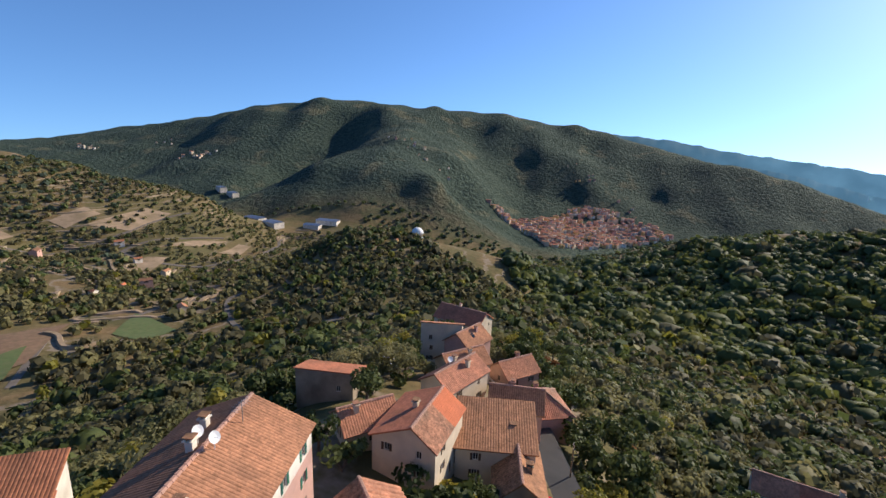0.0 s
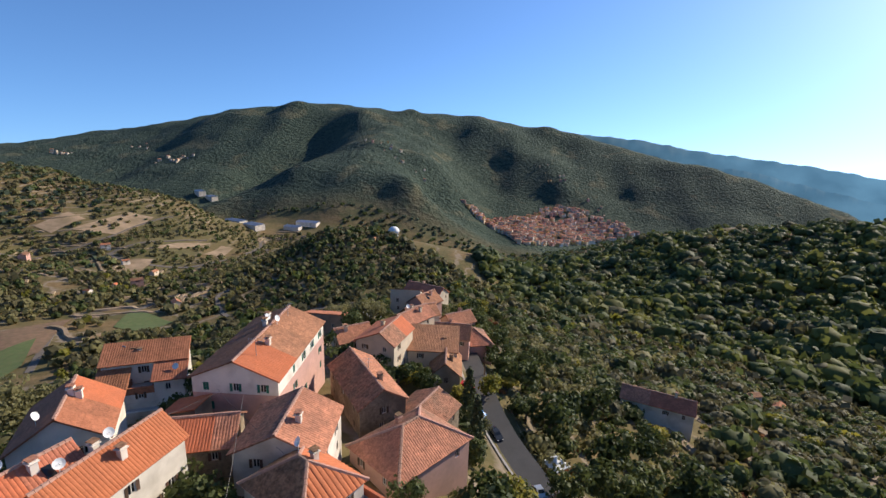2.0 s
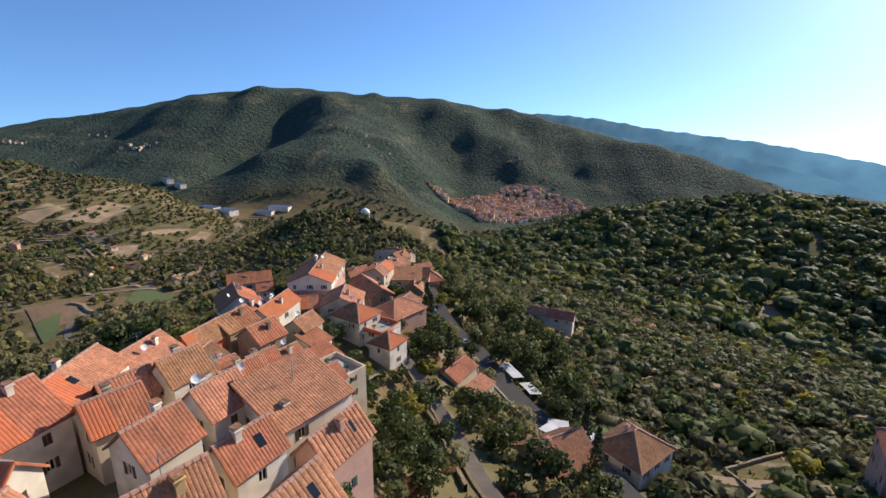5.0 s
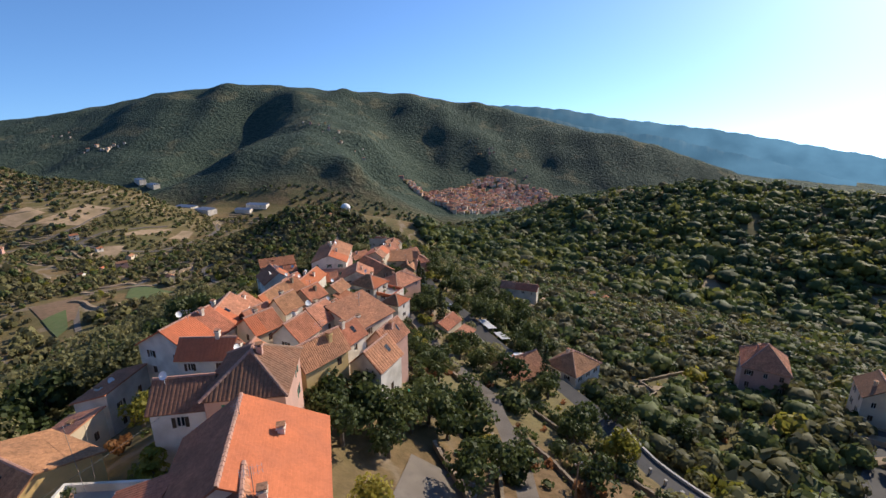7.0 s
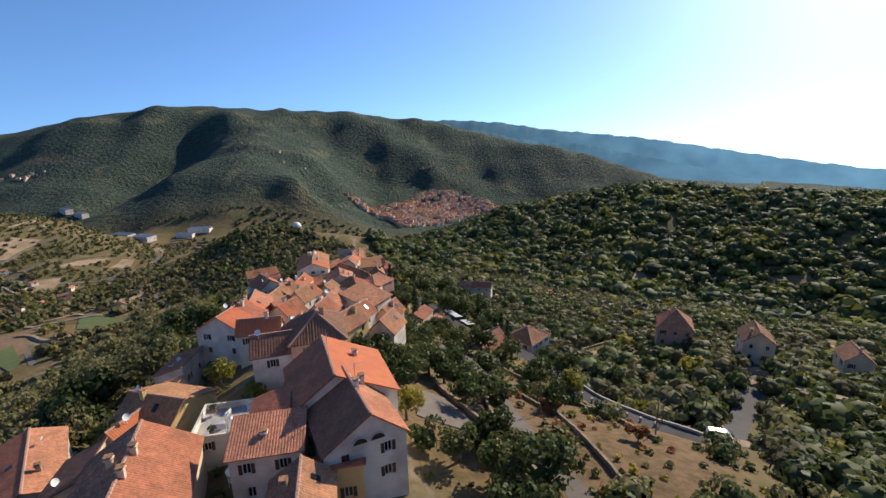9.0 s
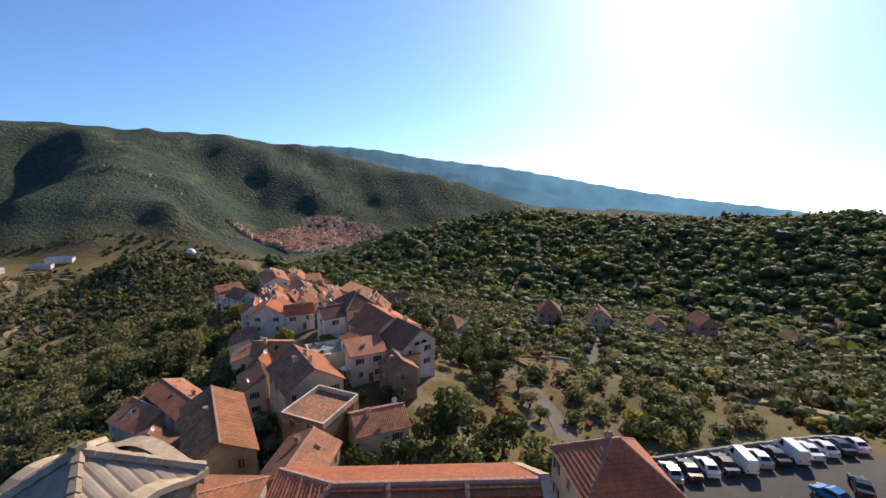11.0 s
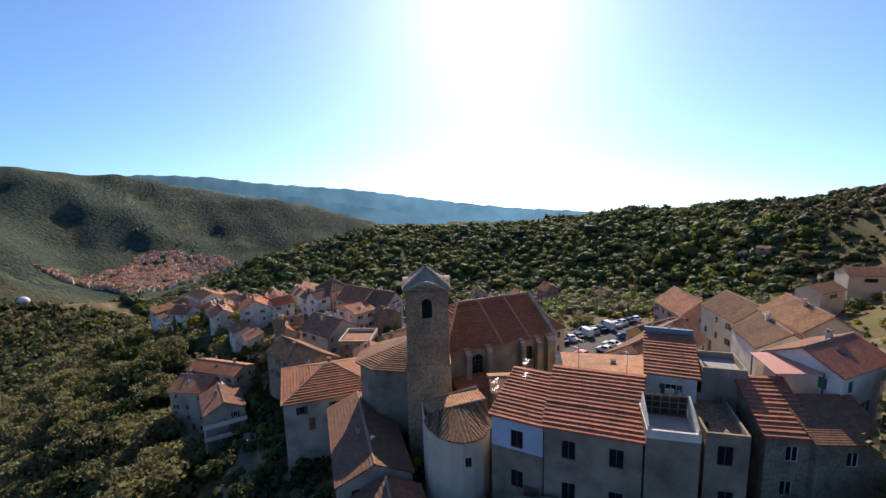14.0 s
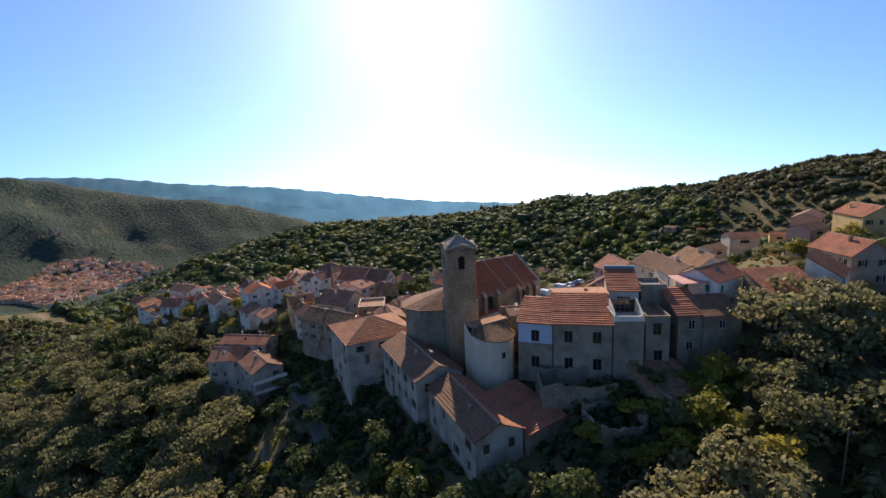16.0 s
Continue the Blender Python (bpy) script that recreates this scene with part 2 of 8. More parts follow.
def ground_material():
    """Dry grass and bare earth, greener in the hollows, with the faint lines of olive terraces."""
    m = bpy.data.materials.new("hillside")
    m.use_nodes = True
    n, k = m.node_tree.nodes, m.node_tree.links
    b = n["Principled BSDF"]
    b.inputs["Roughness"].default_value = 0.95
    b.inputs["Specular IOR Level"].default_value = 0.1
    geo = n.new("ShaderNodeNewGeometry")

    def noise_of(s, d=6):
        t = n.new("ShaderNodeTexNoise")
        t.inputs["Scale"].default_value, t.inputs["Detail"].default_value, t.inputs["Roughness"].default_value = s, d, 0.62
        k.new(geo.outputs["Position"], t.inputs["Vector"])
        return t.outputs[0]

    def ramp(v, lo, hi):
        r = n.new("ShaderNodeMapRange")
        r.inputs[1].default_value, r.inputs[2].default_value = lo, hi
        k.new(v, r.inputs[0])
        return r.outputs[0]

    def mix(a, c, f):
        x = n.new("ShaderNodeMix")
        x.data_type = "RGBA"
        k.new(f, x.inputs[0])
        for sock, v in ((x.inputs[6], a), (x.inputs[7], c)):
            if isinstance(v, tuple):
                sock.default_value = (*v, 1)
            else:
                k.new(v, sock)
        return x.outputs[2]
    broad, patch, fine, speck = noise_of(0.006), noise_of(0.035), noise_of(0.25), noise_of(1.6, 4)
    dry = mix((0.165, 0.112, 0.052), (0.255, 0.175, 0.09), ramp(fine, 0.35, 0.65))
    green = mix((0.075, 0.072, 0.028), (0.125, 0.108, 0.045), ramp(fine, 0.3, 0.7))
    col = mix(dry, green, ramp(patch, 0.40, 0.60))
    col = mix(col, mix((0.105, 0.098, 0.042), (0.17, 0.14, 0.065), ramp(patch, 0.4, 0.6)), ramp(broad, 0.42, 0.62))
    col = mix(col, (0.09, 0.08, 0.045), ramp(speck, 0.55, 0.75))
    # the dry fallow terrace beside the lane
    away = n.new("ShaderNodeVectorMath")
    away.operation = "DISTANCE"
    away.inputs[1].default_value = (18, -86, 34)
    k.new(geo.outputs["Position"], away.inputs[0])
    fall = n.new("ShaderNodeMath")
    fall.operation = "MULTIPLY_ADD"
    fall.inputs[1].default_value = 26.0
    k.new(patch, fall.inputs[0])
    k.new(away.outputs["Value"], fall.inputs[2])
    fallow = mix((0.105, 0.072, 0.036), (0.20, 0.130, 0.070), ramp(noise_of(0.5, 6), 0.34, 0.66))
    col = mix(col, fallow, ramp(fall.outputs[0], 50, 34))
    # closed mountain woods beyond the valley, bluish haze put into the colour, paler clearings
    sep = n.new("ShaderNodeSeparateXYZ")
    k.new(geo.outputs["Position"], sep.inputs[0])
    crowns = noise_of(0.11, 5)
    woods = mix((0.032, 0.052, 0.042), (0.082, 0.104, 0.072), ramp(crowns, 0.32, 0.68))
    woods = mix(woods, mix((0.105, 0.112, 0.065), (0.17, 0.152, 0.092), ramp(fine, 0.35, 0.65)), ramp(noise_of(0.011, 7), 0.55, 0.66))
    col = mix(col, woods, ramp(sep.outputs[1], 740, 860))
    # terraces
    wob = n.new("ShaderNodeMath")
    wob.operation = "MULTIPLY_ADD"
    wob.inputs[1].default_value = 9.0
    k.new(patch, wob.inputs[0])
    k.new(sep.outputs[2], wob.inputs[2])
    md = n.new("ShaderNodeMath")
    md.operation = "PINGPONG"
    md.inputs[1].default_value = 2.2
    k.new(wob.outputs[0], md.inputs[0])
    line = n.new("ShaderNodeMath")
    line.operation = "MULTIPLY"
    k.new(ramp(md.outputs[0], 0.5, 0.1), line.inputs[0])
    k.new(ramp(broad, 0.62, 0.45), line.inputs[1])
    near_only = n.new("ShaderNodeMath")               # no terraces in the far woods
    near_only.operation = "MULTIPLY"
    k.new(line.outputs[0], near_only.inputs[0])
    k.new(ramp(sep.outputs[1], 760, 640), near_only.inputs[1])
    col = mix(col, (0.25, 0.20, 0.145), near_only.outputs[0])
    k.new(col, b.inputs["Base Color"])
    bp = n.new("ShaderNodeBump")
    bp.inputs["Strength"].default_value, bp.inputs["Distance"].default_value = 0.7, 0.8
    k.new(fine, bp.inputs["Height"])
    far_relief = n.new("ShaderNodeMath")              # tree crowns of the far woods
    far_relief.operation = "MULTIPLY"
    k.new(crowns, far_relief.inputs[0])
    k.new(ramp(sep.outputs[1], 740, 860), far_relief.inputs[1])
    bp2 = n.new("ShaderNodeBump")
    bp2.inputs["Strength"].default_value, bp2.inputs["Distance"].default_value = 1.0, 9.0
    k.new(far_relief.outputs[0], bp2.inputs["Height"])
    k.new(bp.outputs[0], bp2.inputs["Normal"])
    k.new(bp2.outputs[0], b.inputs["Normal"])
    return m


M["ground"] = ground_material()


def backdrop_material():
    """The last blue ridge, so far off that only air is seen: its haze is put in as emission."""
    m = bpy.data.materials.new("distance")
    m.use_nodes = True
    n, k = m.node_tree.nodes, m.node_tree.links
    b = n["Principled BSDF"]
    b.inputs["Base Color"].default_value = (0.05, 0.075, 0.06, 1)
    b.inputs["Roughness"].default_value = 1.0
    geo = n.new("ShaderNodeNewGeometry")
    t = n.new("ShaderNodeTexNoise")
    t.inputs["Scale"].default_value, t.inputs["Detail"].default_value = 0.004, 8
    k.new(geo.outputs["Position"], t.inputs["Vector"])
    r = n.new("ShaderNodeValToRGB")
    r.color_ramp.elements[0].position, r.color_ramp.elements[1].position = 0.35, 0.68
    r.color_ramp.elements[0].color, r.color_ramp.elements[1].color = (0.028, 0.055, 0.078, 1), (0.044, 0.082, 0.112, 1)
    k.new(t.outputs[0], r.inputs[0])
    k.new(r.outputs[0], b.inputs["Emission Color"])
    sep = n.new("ShaderNodeSeparateXYZ")               # haze glow graded brighter towards the sun
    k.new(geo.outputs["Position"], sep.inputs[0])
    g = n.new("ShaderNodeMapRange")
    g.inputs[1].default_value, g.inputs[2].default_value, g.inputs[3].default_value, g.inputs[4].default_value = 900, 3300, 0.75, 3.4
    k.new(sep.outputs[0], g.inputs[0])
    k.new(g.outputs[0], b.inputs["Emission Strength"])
    return m


M["distance"] = backdrop_material()


# ---- the land: crest and valley lines and spot heights of the plan ----
SPOTS = []


def spots(*values):
    for i in range(0, len(values), 3):
        SPOTS.append(values[i:i + 3])


def line(step, *values):
    """Heights along a crest or valley line, every so many metres."""
    p = [Vector(values[i:i + 3]) for i in range(0, len(values), 3)]
    for a, b in zip(p, p[1:]):
        n = max(1, round((b - a).length / step))
        for i in range(n):
            SPOTS.append(tuple(a.lerp(b, i / n)))
    SPOTS.append(tuple(p[-1]))


# the long mountain behind the valley
line(130, -2600, 2100, -110, -1710, 1930, -70, -1388, 1806, -13, -1065, 1666, 46, -853, 1558, 61, -693, 1526, 90, -583, 1517, 116, -490, 1497, 104, -392, 1530, 148, -290, 1548, 130, -220, 1559, 144, -112, 1571, 119, -38, 1565, 134, 55, 1550, 110, 202, 1540, 113)
line(130, 202, 1540, 110, 340, 1560, 82, 414, 1550, 90, 550, 1550, 66, 687, 1520, 34, 838, 1480, -50, 1037, 1420, -180, 1223, 1330, -210, 1516, 1160, -220, 1687, 1104, -230, 2068, 1070, -240, 2693, 931, -280)
# spurs that run down from it
line(55, -392, 1530, 148, -420, 1350, 40, -470, 1200, -20, -500, 1050, -60)
line(50, -220, 1559, 144, -150, 1320, 75, -108, 1140, 46, -166, 1070, 22, -251, 959, -8, -328, 883, -55)
line(50, -108, 1140, 46, -60, 1000, 0, -20, 860, -25, -40, 800, -75)
line(50, 202, 1540, 113, 208, 1480, 86, 275, 1380, 30, 345, 1290, -16, 408, 1180, -92, 457, 1110, -136)
line(55, 434, 1450, 14, 598, 1400, 4, 808, 1350, 0, 970, 1300, -48, 1216, 1250, -131)
line(45, -108, 1140, 46, -11, 1180, 26, 45, 1100, -12, 60, 1035, -54, 30, 960, -88)
line(70, 1250, 1100, -205, 1230, 1000, -210)
line(60, -853, 1558, 61, -800, 1350, -10, -760, 1200, -50, -700, 1050, -70)
# gullies between the spurs
line(60, -300, 1420, 40, -330, 1200, -45, -400, 1000, -85)
line(45, 60, 1430, 44, 110, 1330, 0, 145, 1240, -52, 165, 1150, -92, 160, 1060, -118, 110, 900, -126)
line(60, 540, 1250, -84, 600, 1050, -160)
line(70, 1000, 1080, -190, 900, 900, -190)
# the valley floor
line(110, -900, 1000, -85, -600, 900, -88, -420, 800, -86, -260, 690, -94, -150, 700, -98, -20, 740, -110, 110, 830, -130, 260, 900, -155, 420, 980, -172, 560, 960, -185, 800, 850, -195, 1200, 800, -210)
spots(149, 981, -126, 300, 1080, -132, 380, 1130, -128, 514, 1021, -165, 171, 876, -140, 230, 1000, -132, 330, 1180, -100)
# the hill to the west
line(110, -1100, 700, 60, -800, 660, 30, -590, 655, 6, -514, 650, -6, -436, 645, -18, -350, 675, -38)
spots(-400, 454, -68, -351, 493, -66, -373, 560, -48, -350, 733, -73, -224, 214, -56, -200, 210, -56, -300, 330, -62, -480, 300, -40, -420, 150, -40, -700, 300, 0)
line(90, -150, 60, -36, -180, 160, -52, -177, 240, -58, -172, 346, -66, -190, 450, -78, -225, 560, -88, -260, 690, -94)
# the wooded hill to the east
line(75, 180, 760, -146, 226, 690, -120, 300, 590, -69, 360, 520, -36, 430, 440, -20, 490, 350, -17, 545, 240, -12, 560, 140, -2, 555, 50, 13, 545, -40, 24, 520, -110, 24, 495, -165, 28, 465, -225, 44, 440, -285, 56, 410, -340, 66, 340, -430, 94)
spots(900, 300, -60, 900, 0, -30, 900, -300, 20, 1500, 400, -120, 1500, -200, -60, 2500, 300, -200, 2500, -800, -100)
line(80, 90, 640, -125, 130, 520, -95, 165, 400, -78, 215, 270, -64, 270, 130, -58, 320, 10, -48, 330, -80, -36, 330, -170, -18, 300, -270, 8)
# the village spur, the dome's knoll at its foot, and the mountain side above it
line(70, -24, 424, -34, 0, 340, -40, 10, 250, -36, 5, 170, -18, 5, 125, 3, 5, 95, 10)
spots(-90, 425, -36, 66, 407, -52, -60, 520, -66, -128, 400, -50, -40, 600, -92, -90, 300, -54, -60, 210, -38, 90, 330, -66, 120, 240, -52)
spots(-16, 61, 22, -25, 57, 19, -10, 54, 24.5, 9, 62, 19.5, -12, 25, 27, -20, 26, 26, -8, 45, 24.5, 0, 60, 20, 4, 80, 17, 15, 62, 16, 7, 118, 6, 14, 37, 17.3, 18, 20, 17.3, 20, 50, 15.5, 25, 12, 16.5, 22, -4, 17, 3, 0, 27, 8, 8, 24.5, -5, -5, 28.5, -18, 6, 29.5, -33, 30, 26, -30, 12, 28)
spots(-47, 20, 20, -42, -5, 27, -30, -22, 32, -18, -20, 32.5, -8, -25, 31.5, 3, -22, 25, 10, -12, 23, -12, -50, 41, -2, -55, 37, -30, -52, 41, -46, -50, 33, -20, -78, 46, -4, -72, 38.5, 8, -60, 32, 0, -90, 40, -14, -100, 44.5, -40, -80, 42, -57, -80, 31)
spots(-30, -98, 45, -55, -112, 40, -72, -131, 38.5, -62, -122, 44, -48, -156, 53, -30, -140, 47, -8, -122, 41.5, -14, -150, 43.5, 10, -152, 41, 45, -155, 40, 52, -138, 37, 0, -172, 44, -20, -186, 52, -62, -190, 55, -88, -180, 46, -100, -186, 43.5, -82, -158, 44, -45, -216, 58, -70, -226, 52)
spots(-110, -150, 28, -118, -205, 40, -160, -215, 36, -130, -120, 8, -95, -85, 12, -80, -29, 14, -100, 0, -2, -62, 42, 10, -60, 90, -8, -25, 110, -2, -200, -100, -38, -260, -250, -20, -160, -330, 40, -300, 0, -40)
spots(50, -68, 18.5, 64, -60, 15.5, 35, -28, 18.5, 47, -22, 12, 53, 10, 6, 85, -45, 14, 110, -28, 6, 95, -58, 15, 30, -90, 33, 26, -112, 37.5, 60, -100, 26, 82, -163, 33, 130, -5, 1, 150, -100, 10, 102, 104, -19, 60, 132, -13, 58, 70, -2, 40, 40, 6, 240, -90, -16, 240, -40, -14, 130, -180, 24)
spots(0, -262, 70, -60, -262, 64, 80, -250, 62, 60, -350, 100, -150, -420, 80, 0, -520, 150, 300, -520, 140, -1500, 0, 40, -1500, 1000, -20, -900, -500, 60, 0, -1500, 300, 1200, -1200, 150)
line(900, -3600, 3600, -260, 0, 3600, -160, 3600, 3000, -420, 3900, 0, -420, 3600, -3000, 60, 0, -3700, 360, -3600, -3000, 100, -3900, 0, -140, -3600, 3600, -260)

KN = np.array(SPOTS, float)
SOFT = 14.0


def spline(a, b):
    return np.sqrt(((a[:, None, :2] - b[None, :, :2]) ** 2).sum(2) + SOFT ** 2)


A_ = np.ones((len(KN) + 1, len(KN) + 1))
A_[:-1, :-1] = spline(KN, KN) - 0.4 * np.eye(len(KN))
A_[-1, -1] = 0
WEIGHTS = np.linalg.lstsq(A_, np.append(KN[:, 2], 0), rcond=None)[0]


def waves(x, y):
    """Small folds of the hillsides, stronger far from the village."""
    far = np.clip((np.hypot(x + 20, y + 60) - 170) / 500, 0, 1)
    near = np.clip((np.hypot(x + 20, y + 60) - 90) / 120, 0, 1)
    s = np.sin
    folds = np.clip((y - 940) / 220, 0, 1) * np.clip((480 - x) / 250, 0.05, 1) * np.clip((1500 - y) / 160, 0, 1) * 6 * (np.abs(s(x / 105 + 0.9 * s(y / 170) + 0.4)) - 0.6 + 0.35 * s(x / 37 + 1.2 * s(y / 75)))
    return folds + far * (4 * s(x / 71 + 1.3 * s(y / 93)) * s(y / 64 + s(x / 110)) + 4 * s(x / 29 + y / 41) * s(y / 33 - x / 52)) + near * 0.8 * s(x / 11 + s(y / 17)) * s(y / 13)


def heights(x, y):
    x, y = np.asarray(x, float).ravel(), np.asarray(y, float).ravel()
    out = np.empty(len(x))
    for i in range(0, len(x), 20000):
        p = np.stack([x[i:i + 20000], y[i:i + 20000]], 1)
        out[i:i + 20000] = spline(p, KN) @ WEIGHTS[:-1] + WEIGHTS[-1]
    return out + waves(x, y)


def ground_z(x, y):
    return float(heights([x], [y])[0])


def mesh_of(name, verts, faces, mats, index=None, smooth=False):
    me = bpy.data.meshes.new(name)
    me.from_pydata(verts, [], faces)
    for m in mats:
        me.materials.append(m)
    if index is not None:
        me.polygons.foreach_set("material_index", index)
    if smooth:
        me.polygons.foreach_set("use_smooth", [True] * len(me.polygons))
    me.update()
    return me


def grid_axis(lo, hi, centre, fine, n):
    """Places along an axis, close together near the village and wide apart far off."""
    t = np.linspace(-1, 1, n)
    k = np.arcsinh(np.array([(lo - centre) / fine, (hi - centre) / fine]))
    return centre + fine * np.sinh(np.interp(t, [-1, 1], k))


gx, gy = grid_axis(-3800, 3800, -5, 150, 340), grid_axis(-3600, 3600, 10, 190, 370)
X_, Y_ = np.meshgrid(gx, gy)
Z_ = heights(X_, Y_)
nx, ny = len(gx), len(gy)
idx = np.arange(nx * ny).reshape(ny, nx)
quads = np.stack([idx[:-1, :-1], idx[:-1, 1:], idx[1:, 1:], idx[1:, :-1]], -1).reshape(-1, 4)
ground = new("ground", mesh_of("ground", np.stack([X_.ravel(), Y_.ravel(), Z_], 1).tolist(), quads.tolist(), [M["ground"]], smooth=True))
tagged(ground, "dry terraced hillsides of grass and bare earth", "ground", kind="structure")


# the last ridge, a far backdrop behind the valley's mouth
def far_ridge(prof, D, name, label):
    az0, az1, n = prof[0][0], prof[-1][0], 220
    s_v, s_f = [], []
    for i in range(n + 1):
        az = az0 + (az1 - az0) * i / n
        el = np.interp(az, [p[0] for p in prof], [p[1] for p in prof]) + 0.05 * math.sin(az * 2.1) + 0.03 * math.sin(az * 5.3) + 0.02 * math.sin(az * 13.7)
        x, y = -60 + D * math.sin(radians(az)), -130 + D * math.cos(radians(az))
        s_v += [(x, y, 78 + D * math.tan(radians(el))), (x * 0.93, y * 0.93, 78 + D * math.tan(radians(el - 2.2))), (x * 0.86, y * 0.86, -800)]
    for i in range(n):
        for k in range(2):
            s_f.append((3 * i + k, 3 * i + k + 3, 3 * i + k + 4, 3 * i + k + 1))
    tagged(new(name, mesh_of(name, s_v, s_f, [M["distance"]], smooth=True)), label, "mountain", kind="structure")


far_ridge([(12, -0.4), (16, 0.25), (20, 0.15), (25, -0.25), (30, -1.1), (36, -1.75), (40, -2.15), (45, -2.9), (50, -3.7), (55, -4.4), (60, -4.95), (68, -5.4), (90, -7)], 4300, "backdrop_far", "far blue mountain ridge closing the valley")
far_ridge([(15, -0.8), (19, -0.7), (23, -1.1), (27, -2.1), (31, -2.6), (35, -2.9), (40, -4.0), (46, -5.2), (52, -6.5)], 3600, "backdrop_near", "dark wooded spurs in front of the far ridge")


# ---- building helpers ----
class Shape:
    """Gathers faces for one mesh."""
    def __init__(self):
        self.v, self.f, self.i, self.known = [], [], [], {}

    def point(self, p):
        key = (round(p[0], 3), round(p[1], 3), round(p[2], 3))
        if key not in self.known:
            self.known[key] = len(self.v)
            self.v.append(tuple(p))
        return self.known[key]

    def face(self, pts, mat=0):
        q = []
        for p in pts:
            k = self.point(p)
            if k not in q:
                q.append(k)
        if len(q) > 2:
            self.f.append(tuple(q))
            self.i.append(mat)

    def box(self, x0, y0, z0, x1, y1, z1, mat=0, m=None):
        c = [(x, y, z) for z in (z0, z1) for x, y in ((x0, y0), (x1, y0), (x1, y1), (x0, y1))]
        if m is not None:
            c = [tuple(m @ Vector(p)) for p in c]
        for q in ((3, 2, 1, 0), (4, 5, 6, 7), (0, 1, 5, 4), (1, 2, 6, 5), (2, 3, 7, 6), (3, 0, 4, 7)):
            self.face([c[k] for k in q], mat)

    def tube(self, a, b, r0, r1=None, n=7, mat=0):
        a, b = Vector(a), Vector(b)
        r1 = r0 if r1 is None else r1
        q = (b - a).to_track_quat("Z", "Y")
        k = len(self.v)
        for p, r in ((a, r0), (b, r1)):
            for j in range(n):
                w = 2 * math.pi * j / n
                self.v.append(tuple(p + q @ Vector((r * math.cos(w), r * math.sin(w), 0))))
        for j in range(n):
            self.f.append((k + j, k + (j + 1) % n, k + n + (j + 1) % n, k + n + j))
            self.i.append(mat)
        self.f += [tuple(k + j for j in reversed(range(n))), tuple(k + n + j for j in range(n))]
        self.i += [mat, mat]

    def mesh(self, name, mats, smooth=False):
        return mesh_of(name, self.v, self.f, mats, self.i, smooth)


def part(name, shape, mats, parent, label="", m=None, smooth=False):
    """One mesh object under a thing or a part. shape: a Shape or a finished mesh."""
    me = shape if isinstance(shape, bpy.types.Mesh) else shape.mesh(name, mats if isinstance(mats, list) else [mats], smooth)
    ob = new(name, me)
    ob.parent = parent
    if m is not None:
        ob.matrix_local = m
    if label:
        ob["label"] = label
    return ob


def thing(name, m, label, category, group="", kind=""):
    ob = new(name)
    ob.empty_display_size = 0.5
    ob.matrix_world = m
    return tagged(ob, label, category, group, kind)


def clip_range(poly, u):
    """Where the line at u crosses a convex polygon of (u, v)."""
    vs = []
    for (a, b), (c, d) in zip(poly, poly[1:] + poly[:1]):
        if (a - u) * (c - u) <= 0 and a != c:
            vs.append(b + (d - b) * (u - a) / (c - a))
    return (min(vs), max(vs)) if len(vs) > 1 else None


def slope(shape, pts, pitch, ribs, mat, thick=0.16, rng=random, relief=0.06):
    """One roof slope: a slab with tile courses on it. pts: the corners, the first two along the eave. ribs: 'cols' down the slope, 'rows' along it."""
    p = [Vector(q) for q in pts]
    u = (p[1] - p[0]).normalized()
    nrm = (p[1] - p[0]).cross(p[-1] - p[0]).normalized()
    if nrm.z < 0:
        nrm = -nrm
    w = nrm.cross(u)
    if w.z < 0:
        w = -w
    low = [q - nrm * thick for q in p]
    shape.face(low[::-1], mat)
    for a in range(len(p)):
        b = (a + 1) % len(p)
        shape.face([low[a], low[b], p[b], p[a]], mat)
    flat = [((q - p[0]).dot(u), (q - p[0]).dot(w)) for q in p]
    if ribs == "rows":
        flat = [(b, a) for a, b in flat]
        u, w = w, u
    lo, hi = min(a for a, _ in flat), max(a for a, _ in flat)
    n = max(1, int((hi - lo) / pitch))
    step = (hi - lo) / n
    samples = []
    for j in range(n):
        up = relief * (0.8 + 0.4 * rng.random())
        if ribs == "cols":
            samples += [(lo + (j + f) * step, h) for f, h in ((0.0, 0.0), (0.22, up * 0.8), (0.5, up), (0.78, up * 0.8))]
        else:
            samples += [(lo + j * step, 0.0), (lo + j * step + 0.02, up)]
    samples.append((hi, 0.0))
    last = None
    for c, h in samples:
        r = clip_range(flat, min(max(c, lo + 1e-4), hi - 1e-4))
        if not r:
            continue
        cur = [p[0] + u * c + w * r[0] + nrm * h, p[0] + u * c + w * r[1] + nrm * h]
        if last:
            shape.face([last[0], cur[0], cur[1], last[1]], mat)
        last = cur


def ridge_caps(shape, a, b, mat, r=0.15, piece=0.5):
    a, b = Vector(a), Vector(b)
    n = max(1, int((b - a).length / piece))
    d = (b - a) / n
    side = d.cross(Vector((0, 0, 1))).normalized()
    up = side.cross(d).normalized()
    last = None
    for i in range(n):
        for f, k in ((0.0, 1.2), (0.97, 0.95)):
            o = a + d * (i + f)
            ring = [o + side * s * r * k + up * h * r * k for s, h in ((-1.2, -0.3), (-0.6, 0.7), (0.6, 0.7), (1.2, -0.3))]
            if last:
                for q in range(3):
                    shape.face([last[q], last[q + 1], ring[q + 1], ring[q]], mat)
            last = ring


WINDOWS = {}


